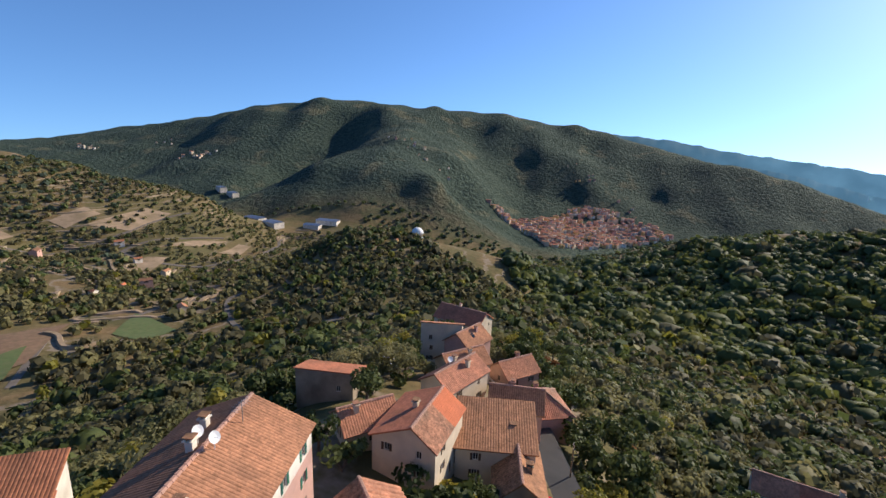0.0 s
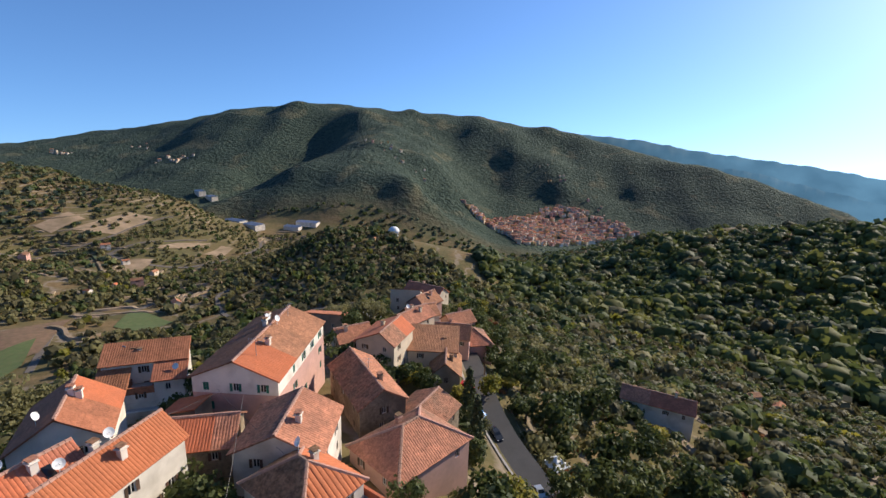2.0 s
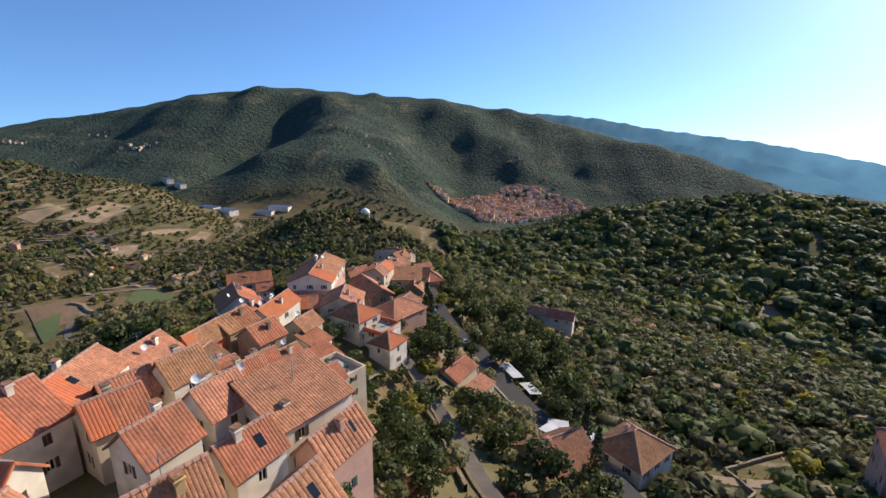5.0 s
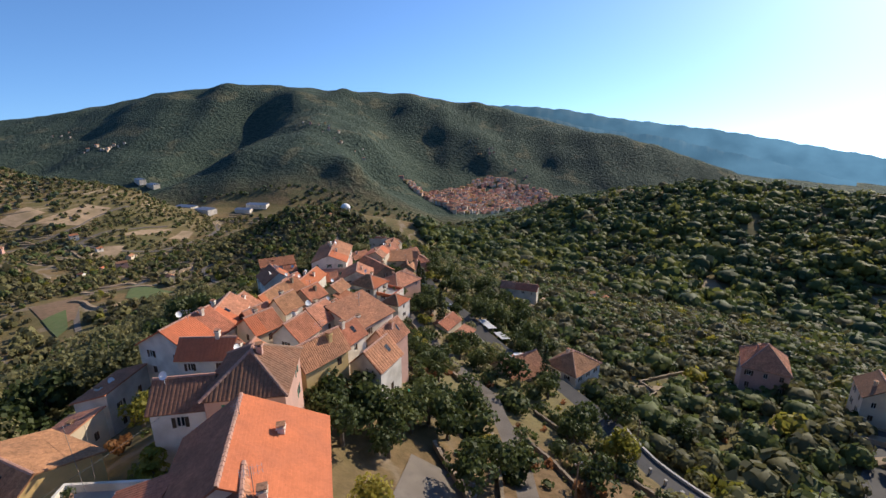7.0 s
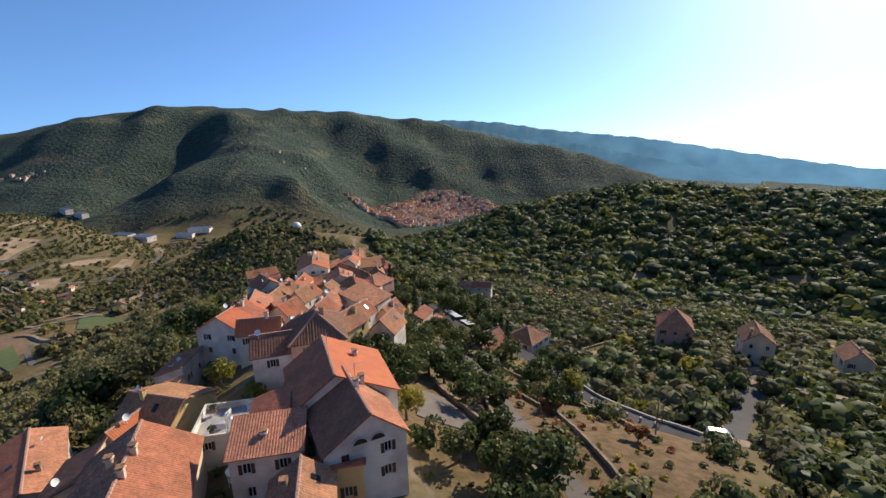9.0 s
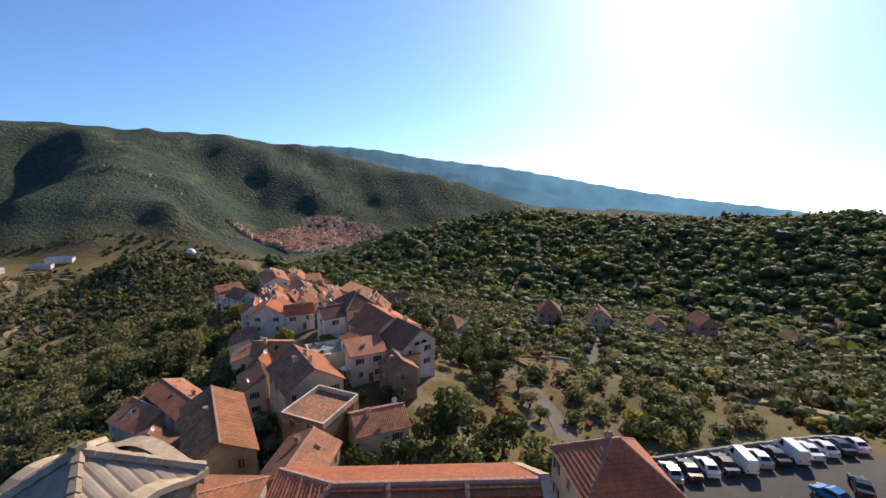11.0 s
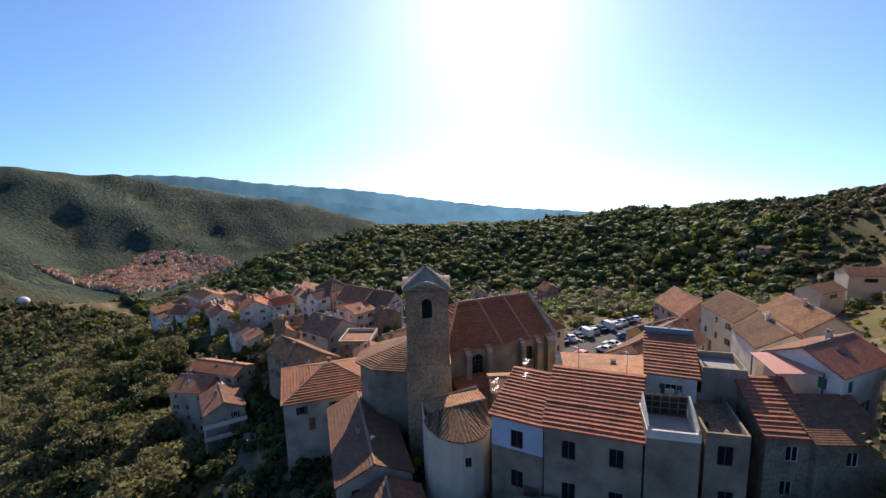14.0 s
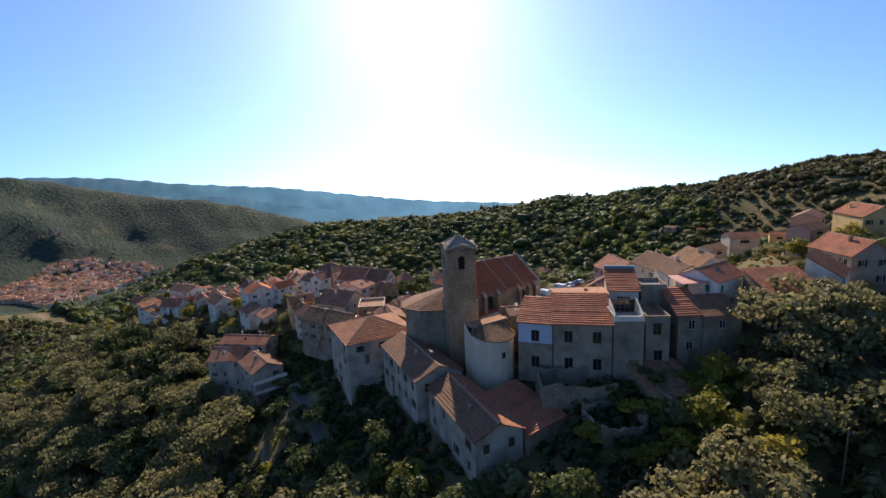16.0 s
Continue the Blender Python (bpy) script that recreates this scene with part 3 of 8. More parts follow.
def window_parts(parent, m, w, h, shutter, depth=0.16, closed=False, frame_mat="trim"):
    """A window set in its reveal: frame and panes, and a pair of shutters where there are any."""
    key = (round(w, 2), round(h, 2), shutter, closed, frame_mat)
    if key not in WINDOWS:
        f, g, s = Shape(), Shape(), [Shape(), Shape()]
        t, y0, y1 = 0.07, depth - 0.07, depth + 0.03
        xs, zs = (-w / 2, -w / 2 + t, -t / 2, t / 2, w / 2 - t, w / 2), (0, t, h - t, h)
        for i in range(5):
            for j in range(3):
                if i in (1, 3) and j == 1:            # the two lights, with the depth of the frame round them
                    q = [(xs[i], zs[j]), (xs[i + 1], zs[j]), (xs[i + 1], zs[j + 1]), (xs[i], zs[j + 1])]
                    for (xa, za), (xb, zb) in zip(q, q[1:] + q[:1]):
                        f.face([(xa, y0, za), (xb, y0, zb), (xb, y1, zb), (xa, y1, za)])
                else:
                    f.face([(xs[i], y0, zs[j]), (xs[i + 1], y0, zs[j]), (xs[i + 1], y0, zs[j + 1]), (xs[i], y0, zs[j + 1])])
        g.box(-w / 2, depth, 0, w / 2, depth + 0.02, h)
        if shutter:
            for k, leaf in ((-1, s[0]), (1, s[1])):
                a, b = (k * w / 2, k * w) if not closed else (0.0, k * w / 2)
                a, b = min(a, b) + 0.02, max(a, b) - 0.02
                y = -0.05 if not closed else 0.03
                prof = [(0.02, 0.0), (0.1, 0.0), (0.1, 0.018)] + [(h * 0.5 - 0.04, 0.018), (h * 0.5 - 0.04, 0.0), (h * 0.5 + 0.04, 0.0), (h * 0.5 + 0.04, 0.018), (h - 0.1, 0.018), (h - 0.1, 0.0), (h - 0.02, 0.0), (h - 0.02, 0.045), (0.02, 0.045)]
                for (za, da), (zb, db) in zip(prof, prof[1:] + prof[:1]):
                    leaf.face([(a, y + da, za), (b, y + da, za), (b, y + db, zb), (a, y + db, zb)])
                for x in (a, b):
                    leaf.face([(x, y + d, z) for z, d in prof])
        WINDOWS[key] = (f.mesh("window_frame", [M[frame_mat]]), g.mesh("pane", [M["glass"]]), [q.mesh("shutter", [M[shutter]]) for q in s] if shutter else [])
    a, b, c = WINDOWS[key]
    ob = part("window", a, None, parent, m=m)
    part("pane", b, None, ob)
    for q in c:
        part("shutter", q, None, ob)
    return ob


def facade(shape, m, length, z0, z1, holes, mat=0, depth=0.16):
    """A wall face in the local x-z plane (outside is -y) with openings that go in by their reveals. holes: (x, z, w, h)."""
    xs = sorted({-length / 2, length / 2, *[h[0] - h[2] / 2 for h in holes], *[h[0] + h[2] / 2 for h in holes]})
    zs = sorted({z0, z1, *[h[1] for h in holes], *[h[1] + h[3] for h in holes]})
    def P(x, z, y=0.0):
        return m @ Vector((x, y, z))
    for xa, xb in zip(xs, xs[1:]):
        for za, zb in zip(zs, zs[1:]):
            cx, cz = (xa + xb) / 2, (za + zb) / 2
            if any(abs(cx - h[0]) < h[2] / 2 and h[1] < cz < h[1] + h[3] for h in holes):
                continue
            shape.face([P(xa, za), P(xb, za), P(xb, zb), P(xa, zb)], mat)
    for x, z, w, h in holes:
        a, b, c, d = x - w / 2, x + w / 2, z, z + h
        for q in (((a, c), (a, d)), ((b, d), (b, c)), ((a, d), (b, d)), ((b, c), (a, c))):
            (xa, za), (xb, zb) = q
            shape.face([P(xa, za), P(xb, zb), P(xb, zb, depth), P(xa, za, depth)], mat)


HOUSES = []


def house(label, x, y, heading, length, width, eave, ridge, roof="gable", wall="plaster_cream", east="tile_pink", west=None, ribs="cols", pitch=0.30, over=0.35, base=None, shutters="shutter_brown", wins=True, scale=1.0, chimneys=1, dish=0, gap=3.3, relief=0.035, seed=None, group="village houses", name="house", ridge_shift=0.0, doors=1, patch=None, lower=None, frame_mat="trim"):
    """A house with its ridge along the heading (degrees east of north). east, west: the tiles of its slopes to either side of the ridge."""
    west = west or east
    rng = random.Random(seed if seed is not None else int(x * 13 + y * 7))
    if patch is None and roof == "gable" and rng.random() < 0.4:
        patch = rng.choice(("tile_pink", "tile_old", "tile_red", "tile_orange"))
    mz = Matrix.Rotation(-radians(heading), 4, "Z")
    hw, hl = width / 2, length / 2
    corners = [mz @ Vector((a, b, 0)) + Vector((x, y, 0)) for a in (-hw, hw) for b in (-hl, hl)]
    gz = [ground_z(c.x, c.y) for c in corners]
    foot = (min(gz) - 0.6) if base is None else base
    HOUSES.append((x, y, math.hypot(hw, hl), heading, hw, hl))
    ob = thing(name, Matrix.Translation((x, y, foot)) @ mz, label, "house" if name == "house" else name.replace("_", " "), group)
    ze, zr = eave - foot, ridge - foot
    low = [g - foot for g in gz]
    body = Shape()
    # the four walls: south and north ends, east and west sides
    sides = [
        (Matrix.Translation((0, -hl, 0)), width, max(low[0], low[2])),
        (Matrix.Translation((hw, 0, 0)) @ Matrix.Rotation(math.pi / 2, 4, "Z"), length, max(low[2], low[3])),
        (Matrix.Translation((0, hl, 0)) @ Matrix.Rotation(math.pi, 4, "Z"), width, max(low[1], low[3])),
        (Matrix.Translation((-hw, 0, 0)) @ Matrix.Rotation(-math.pi / 2, 4, "Z"), length, max(low[0], low[1])),
    ]
    wl, wh = 0.85 * scale, 1.25 * scale
    for si, (m, ln, g) in enumerate(sides):
        holes, doors_here = [], []
        face_dir = (mz @ m).to_3x3() @ Vector((0, -1, 0))
        if wins and face_dir.dot(Vector((0.5, 0.866, 0))) < 0.5:      # the cold north-east sides are blind
            n = max(1, int(ln / gap))
            top = ze - 0.75 * scale - wh
            floors = 0
            while top > min(low) + 0.6 and floors < 4:
                for k in range(n):
                    if rng.random() < (0.86 if floors < 2 else 0.6):
                        cx = -ln / 2 + ln * (k + 0.5) / n + rng.uniform(-0.2, 0.2)
                        if abs(cx) + wl < ln / 2 and top > g + 0.2:
                            holes.append((cx, top, wl, wh))
                top -= 2.9 * scale
                floors += 1
            if doors and si in (1, 3) and ze - g > 4:
                cx = rng.uniform(-0.3, 0.3) * ln
                if not any(abs(cx - h[0]) < wl * 1.5 and h[1] < g + 2.6 for h in holes):
                    doors_here.append((cx, g + 0.05, 1.0 * scale, 2.1 * scale))
        if lower:                                     # the lower storeys have another plaster
            zl = ze - 0.75 * scale - wh - 0.3
            facade(body, m, ln, -1.0, zl, [h for h in holes + doors_here if h[1] < zl], 1)
            facade(body, m, ln, zl, ze, [h for h in holes if h[1] >= zl])
        else:
            facade(body, m, ln, -1.0, ze, holes + doors_here)
        for hx, hz, w, h in holes:
            window_parts(ob, m @ Matrix.Translation((hx, 0, hz)), w, h, shutters if rng.random() < 0.85 else None, closed=rng.random() < 0.4, frame_mat=frame_mat)
        for hx, hz, w, h in doors_here:
            d = Shape()
            d.box(-w / 2, 0.10, 0, w / 2, 0.155, h)
            d.box(-w / 2 + 0.12, 0.08, 0.25, -0.05, 0.10, h - 0.2)
            d.box(0.05, 0.08, 0.25, w / 2 - 0.12, 0.10, h - 0.2)
            part("door", d, M["wood"], ob, m=m @ Matrix.Translation((hx, 0, hz)))
    rs = ridge_shift
    tiles, caps, mats = Shape(), Shape(), [M[east], M[west], M[patch or east]]
    o = over
    if roof in ("gable", "shed_e", "shed_w"):
        if roof == "gable":
            r0 = rs
            body.face([(-hw, -hl, ze), (hw, -hl, ze), (r0, -hl, zr - 0.05)])
            body.face([(hw, hl, ze), (-hw, hl, ze), (r0, hl, zr - 0.05)])
            ge, gw = (zr - ze) / (hw - r0), (zr - ze) / (hw + r0)
            cut = -hl * (0.36 if lower else rng.uniform(-0.5, 0.6))
            cuts = [(-hl - o, hl + o, 0)] if not patch else [(-hl - o, cut, 2), (cut, hl + o, 0)]
            for ya, yb, mat in cuts:                  # a part of the slope may have newer tiles
                slope(tiles, [(hw + o, ya, ze - o * ge + 0.16), (hw + o, yb, ze - o * ge + 0.16), (r0, yb, zr + 0.16), (r0, ya, zr + 0.16)], pitch, ribs, mat, rng=rng, relief=relief)
            slope(tiles, [(-hw - o, hl + o, ze - o * gw + 0.16), (-hw - o, -hl - o, ze - o * gw + 0.16), (r0, -hl - o, zr + 0.16), (r0, hl + o, zr + 0.16)], pitch, ribs, 1, rng=rng, relief=relief)
            ridge_caps(caps, (r0, -hl - o, zr + 0.17), (r0, hl + o, zr + 0.17), 0)
        else:
            s = 1 if roof == "shed_e" else -1          # falls to the east or to the west
            g = (zr - ze) / width
            body.face([(-s * hw, -hl, ze), (s * hw, -hl, ze), (-s * hw, -hl, zr)])
            body.face([(-s * hw, hl, ze), (s * hw, hl, ze), (-s * hw, hl, zr)])
            body.face([(-s * hw, -hl, ze), (-s * hw, hl, ze), (-s * hw, hl, zr), (-s * hw, -hl, zr)])
            slope(tiles, [(s * (hw + o), -hl - o, ze - o * g + 0.16), (s * (hw + o), hl + o, ze - o * g + 0.16), (-s * (hw + o * 0.4), hl + o, zr + o * 0.4 * g + 0.16), (-s * (hw + o * 0.4), -hl - o, zr + o * 0.4 * g + 0.16)], pitch, ribs, 0 if s > 0 else 1, rng=rng, relief=relief)
    elif roof == "hip":
        k = max(hl - hw, 0.0)
        g = (zr - ze) / hw
        zo = ze - o * g + 0.16
        A, B, C, D = (-hw - o, -hl - o, zo), (hw + o, -hl - o, zo), (hw + o, hl + o, zo), (-hw - o, hl + o, zo)
        if hl >= hw:
            R0, R1 = (0, -k, zr + 0.16), (0, k, zr + 0.16)
        else:
            R0 = R1 = (0, 0, zr + 0.16)
        flat_roof = [(B, C, R1, R0), (D, A, R0, R1), (A, B, R0), (C, D, R1)]
        for i, q in enumerate(flat_roof):
            q = list(q)
            if len(q) == 4 and k == 0:
                q = q[:3]
            slope(tiles, q, pitch, ribs, (0, 1, 0, 1)[i], rng=rng, relief=relief)
        for a, b in ((A, R0), (B, R0), (C, R1), (D, R1)):
            ridge_caps(caps, Vector(a) + Vector((0, 0, 0.03)), Vector(b) + Vector((0, 0, 0.03)), 0)
        if k > 0.2:
            ridge_caps(caps, R0, R1, 0)
    elif roof == "flat":
        t = 0.25
        tiles.box(-hw + t, -hl + t, ze - 0.9, hw - t, hl - t, ze - 0.75, 0)
        for x0, y0, x1, y1 in ((-hw, -hl, hw, -hl + t), (-hw, hl - t, hw, hl), (-hw, -hl + t, -hw + t, hl - t), (hw - t, -hl + t, hw, hl - t)):
            tiles.box(x0 - 0.03 if x0 == -hw else x0, y0, ze - 0.9, x1 + 0.03 if x1 == hw else x1, y1, ze + 0.06, 1)
    part("wall", body, [M[wall], M[lower or wall]], ob)
    part("terrace" if roof == "flat" else "roof", tiles, mats, ob)
    if caps.f:
        part("ridge_tiles", caps, M["ridge_tile"], ob)
    zt = (lambda a: zr - abs(a - rs) * (zr - ze) / hw) if roof in ("gable", "hip") else (lambda a: ze)
    if roof != "flat":
        for c in range(chimneys):
            cx, cy = rng.uniform(-0.55, 0.55) * hw, rng.uniform(-0.6, 0.6) * max(hl - hw * (roof == "hip"), 0.5)
            s = Shape()
            z = zt(cx) - 0.3
            s.box(cx - 0.28, cy - 0.28, z, cx + 0.28, cy + 0.28, z + 1.25, 0)
            s.box(cx - 0.4, cy - 0.4, z + 1.25, cx + 0.4, cy + 0.4, z + 1.33, 0)
            for a in (-0.22, 0.22):
                s.box(cx + a - 0.06, cy - 0.3, z + 1.33, cx + a + 0.06, cy + 0.3, z + 1.55, 0)
            s.box(cx - 0.38, cy - 0.38, z + 1.55, cx + 0.38, cy + 0.38, z + 1.62, 1)
            part("chimney", s, [M[wall], M["tile_old"]], ob)
        if roof == "gable" and rng.random() < 0.35:    # a roof light
            sl, g_ = Shape(), (zr - ze) / (hw - rs)
            y0, xa, xb = rng.uniform(-0.6, 0.4) * hl, rs + (hw - rs) * 0.35, rs + (hw - rs) * 0.35 + 0.8
            top = [(q[0], q[1], zr + 0.28 - (q[0] - rs) * g_) for q in ((xa, y0), (xb, y0), (xb, y0 + 0.65), (xa, y0 + 0.65))]
            sl.face(top)
            for a_, b_ in zip(top, top[1:] + top[:1]):
                sl.face([a_, b_, (b_[0], b_[1], b_[2] - 0.2), (a_[0], a_[1], a_[2] - 0.2)])
            part("roof_light", sl, M["glass"], ob)
        for c in range(dish):
            a = rng.uniform(-0.6, 0.6) * hw
            satellite_dish(ob, a, rng.uniform(-0.7, 0.7) * hl, zt(a) + 0.15, rng)
    return ob


def satellite_dish(parent, x, y, z, rng):
    s, n = Shape(), 14
    d = Vector((0.75, -0.25, 0.45)).normalized()
    q = d.to_track_quat("Z", "Y")
    c = Vector((x, y, z + 1.0))
    rings = []
    for r, h in ((0.0, 0.0), (0.25, 0.03), (0.45, 0.11)):
        rings.append([c + q @ Vector((r * math.cos(2 * math.pi * k / n), r * math.sin(2 * math.pi * k / n), h)) for k in range(n)])
    for a, b in zip(rings, rings[1:]):
        for k in range(n):
            s.face([a[k], a[(k + 1) % n], b[(k + 1) % n], b[k]])
            s.face([b[k] - d * 0.02, b[(k + 1) % n] - d * 0.02, a[(k + 1) % n] - d * 0.02, a[k] - d * 0.02])
    s.tube((x, y, z - 0.3), (x, y, z + 1.0), 0.03)
    s.tube(c, c + d * 0.45 - Vector((0, 0, 0.1)), 0.015)
    part("satellite_dish", s, M["white_paint"], parent, "white satellite dish")


# ---- the village, from its lower end up to the church ----
# darker tiles on one slope also put that side's shade into the colour
W, C, Y, P_, G, ST = "plaster_white", "plaster_cream", "plaster_yellow", "plaster_pink", "plaster_grey", "stone"
# lower end
house("low farmhouse with a faded red tile roof among olives", 6, 116, 122, 13, 8, 13, 15.5, wall=C, east="tile_red", scale=0.75)
house("small brown-tiled house at the lower edge of the village", 0.5, 87, 95, 8, 5, 22.3, 24.2, "shed_w", C, "tile_pink", scale=0.75, chimneys=0)
house("narrow old house with a patched tile roof", 5.5, 85, 40, 7, 6, 21, 23.2, wall=P_, east="tile_pink", west="tile_old", scale=0.75)
house("old terraced house with weathered brown tiles", 4.2, 76, 60, 8, 5.6, 21, 23, wall=C, east="tile_pink", west="tile_old", scale=0.75)
house("old village house with two shades of tile", 2.5, 63.6, 40, 9, 5.6, 25, 26.8, wall=C, east="tile_pink", west="tile_brown", scale=0.75, chimneys=2, dish=1)
house("cream house with a new orange tile roof", -1.9, 46.2, 21, 8.4, 7.3, 28.8, 30.8, wall=C, east="tile_orange", west="tile_red", scale=0.75, shutters="shutter_brown", ribs="rows", ridge_shift=1.0)
house("brown-tiled house with a hipped roof", 7, 49.3, 95, 9, 7, 25.6, 27.6, "shed_e", C, "tile_pink", "tile_old", scale=0.75)
house("pink house with a hipped tile roof beside the road", 15.6, 66.5, 80, 9, 7.6, 18.8, 21.4, "hip", P_, "tile_pink", "tile_old", scale=0.75)
house("small house with a tiled gable beside the road", 9.2, 44.6, 4, 8, 5.2, 23.6, 25.8, wall=G, east="tile_pink", west="tile_old", scale=0.75)
house("stone house with brown tiles", 14, 79, 60, 7, 5.6, 18.2, 20.2, wall=P_, east="tile_pink", west="tile_brown", scale=0.75)
house("terraced house with a long pink tile roof", 11.6, 62, 100, 7.5, 5.6, 22, 24.2, wall=P_, east="tile_pink", west="tile_brown", scale=0.75)
house("old farmhouse with two low tiled wings", -8.4, 49, 60, 6.4, 5, 27.2, 29, wall=C, east="tile_pink", west="tile_old", scale=0.75)
house("barn with a rusty red roof below the lane", -15.6, 61.6, 98, 8.4, 5, 25.8, 27.2, "shed_w", G, "tile_red", scale=0.75, chimneys=0)
# the long white palazzo
house("long white three-storey house with green shutters and a part orange roof", -16.5, 26.3, 5, 17.8, 10.4, 35.7, 37.9, wall=W, east="tile_pink", west="tile_brown", shutters="shutter_green", scale=0.85, chimneys=3, dish=2, gap=3.3, base=24.5, patch="tile_orange", lower="plaster_pink")
house("long narrow house with a ribbed pink tile roof along the lane", -3.1, 26.6, -27, 13, 6.4, 30.4, 32.4, wall=ST, east="tile_pink", west="tile_old", scale=0.75, pitch=0.6, relief=0.12)
house("old pink house with a hipped roof and shuttered windows", 3.6, 14.2, 46, 11, 8.5, 29.6, 32.2, "hip", P_, "tile_pink", "tile_old", scale=0.8, shutters="shutter_brown")
house("ruined low outbuilding with rough patched tiles", 5.2, 24.5, 30, 8, 7, 26.8, 28.4, wall=ST, east="tile_old", scale=0.7, chimneys=0)
house("white house with a ribbed hipped roof in brown and orange tiles", -5.6, 2.6, 128, 8, 6.8, 34.0, 36.2, "hip", W, "tile_old", "tile_orange", scale=0.8, pitch=0.5, relief=0.07, dish=1)
house("white house with an orange-edged roof terrace", -0.2, -0.4, 128, 5.5, 6.2, 32.6, 33, "flat", W, "concrete", "tile_orange", scale=0.8)
house("small white house with a pyramid roof of orange tiles", 1.2, -5.0, 128, 5.2, 5.6, 31.2, 33.0, "hip", W, "tile_brown", "tile_orange", scale=0.8, chimneys=0, pitch=0.4, relief=0.06)
house("old house with a broad weathered roof", -8.8, 10.0, 3, 8.2, 8.6, 34.2, 36.3, wall=W, east="tile_pink", west="tile_old", scale=0.8)
house("small rubble-stone house with a sagging tile roof", -18.4, 11.4, 80, 7, 6, 32.8, 34.6, wall=ST, east="tile_pink", west="tile_brown", scale=0.75, chimneys=0)
house("small red-roofed shed behind the stone house", -22.5, 16.5, 10, 3, 4, 32.2, 33.4, "shed_w", G, "tile_orange", scale=0.7, chimneys=0, wins=False)
def villa_at(u, v):
    """Along the villa's ridge and out from it to the south."""
    return (-35.0 + 0.956 * u + 0.292 * v, 31.2 + 0.292 * u - 0.956 * v)


x_, y_ = villa_at(0, 1.6)
villa_up = house("white villa with balconies and stepped red roofs", x_, y_, 73, 10.4, 3.4, 32.2, 33.8, "shed_e", W, "tile_red", scale=0.8, chimneys=2, dish=1, base=24)
x_, y_ = villa_at(-3.6, 4.6)
house("lower wing of the villa with a red roof", x_, y_, 73, 3.4, 3.2, 30.0, 31.6, "shed_e", W, "tile_red", scale=0.8, chimneys=0, base=24)
x_, y_ = villa_at(3.4, 4.5)
house("higher wing of the villa with red tiles", x_, y_, 73, 3.7, 3.2, 30.6, 32.2, "shed_e", W, "tile_red", scale=0.8, chimneys=0, dish=1, base=24)
x_, y_ = villa_at(-0.2, 4.5)
villa_mid = house("villa balcony with a low tiled parapet", x_, y_, 73, 3.5, 3.4, 29.8, 30, "flat", W, "concrete", "tile_red", scale=0.8, chimneys=0, base=24)
x_, y_ = villa_at(0.2, 7.4)
porch = house("villa porch with a deep loggia and a flat terrace", x_, y_, 73, 10.0, 2.6, 27.6, 28, "flat", W, "concrete", "plaster_white", scale=0.9, chimneys=0, base=23)
house("white house with a big orange tile roof", -32.3, 11.8, -24, 8.8, 8.2, 33.8, 36.6, wall=W, east="tile_orange", west="tile_red", scale=0.8, chimneys=2, dish=1, ribs="rows")
house("white terraced house with an orange and brown roof", -21.8, 1.7, 18, 11, 5.4, 36, 38, wall=W, east="tile_orange", west="tile_brown", scale=0.85, dish=2, chimneys=2)
house("house with a salmon tile roof above the lane", -26.2, -1.0, 25, 6.5, 5.2, 36.4, 38.4, wall=W, east="tile_red", west="tile_brown", scale=0.8, dish=1)
# the middle of the village and the big roofs on the crest
house("white house with a broad pink-brown roof", -34.0, -26.1, 16, 8.5, 7.8, 40.3, 42.8, "gable", W, "tile_pink", "tile_brown", scale=0.84, dish=1)
house("narrow house with coral walls and green shutters", -28.6, -18.3, 24, 6.5, 4.1, 39.0, 41.3, "gable", "plaster_coral", "tile_pink", "tile_old", scale=0.82, shutters="shutter_green", chimneys=0)
house("house with a broad salmon tile roof", -22.6, -27.9, 47, 4.4, 8.6, 38.4, 40.6, "gable", W, "tile_red", "tile_old", scale=0.84)
house("house with weathered red tiles and a roof terrace", -19.4, -34.8, 45, 4.4, 6.1, 40.4, 42, "shed_e", C, "tile_red", "tile_old", scale=0.86, chimneys=1)
house("low house with a mossy green roof", -23.7, -31.7, 45, 4.4, 4.1, 40.4, 41.6, "shed_e", C, "tile_green", "tile_green", scale=0.85, chimneys=0)
house("old house with brown ribbed tiles", -26.3, -26.1, 15, 6.7, 5.4, 39.4, 41, "gable", C, "tile_brown", "tile_old", scale=0.84, chimneys=0)
house("old house with brown ribbed tiles and a dark solar panel", -25.7, -12.1, 30, 6.5, 6.1, 39.2, 41.2, "gable", G, "tile_red", "tile_old", scale=0.80, pitch=0.55, relief=0.07)
house("grey house with a half-ribbed salmon roof", -19.7, -16.2, 37, 5.1, 5.8, 38.8, 41, "gable", G, "tile_red", "tile_old", scale=0.81, pitch=0.5, relief=0.06)
house("small house with patched salmon tiles", -15.1, -21.0, 40, 4.4, 5.8, 36.8, 38.6, "gable", W, "tile_red", "tile_brown", scale=0.82, dish=1)
house("old house with a low brown roof", -18.0, -23.6, 45, 4.4, 4.2, 37.6, 39.4, "gable", W, "tile_red", "tile_brown", scale=0.83, chimneys=2)
house("house with a long faded roof", -14.7, -28.2, 47, 5.8, 4.2, 37.8, 39.6, "gable", W, "tile_pink", "tile_brown", scale=0.84)
house("white house with a faded tile roof at the village edge", -7.9, -30.1, 39, 5.0, 4.1, 38, 39.8, "gable", W, "tile_red", "tile_pink", scale=0.84, chimneys=0)
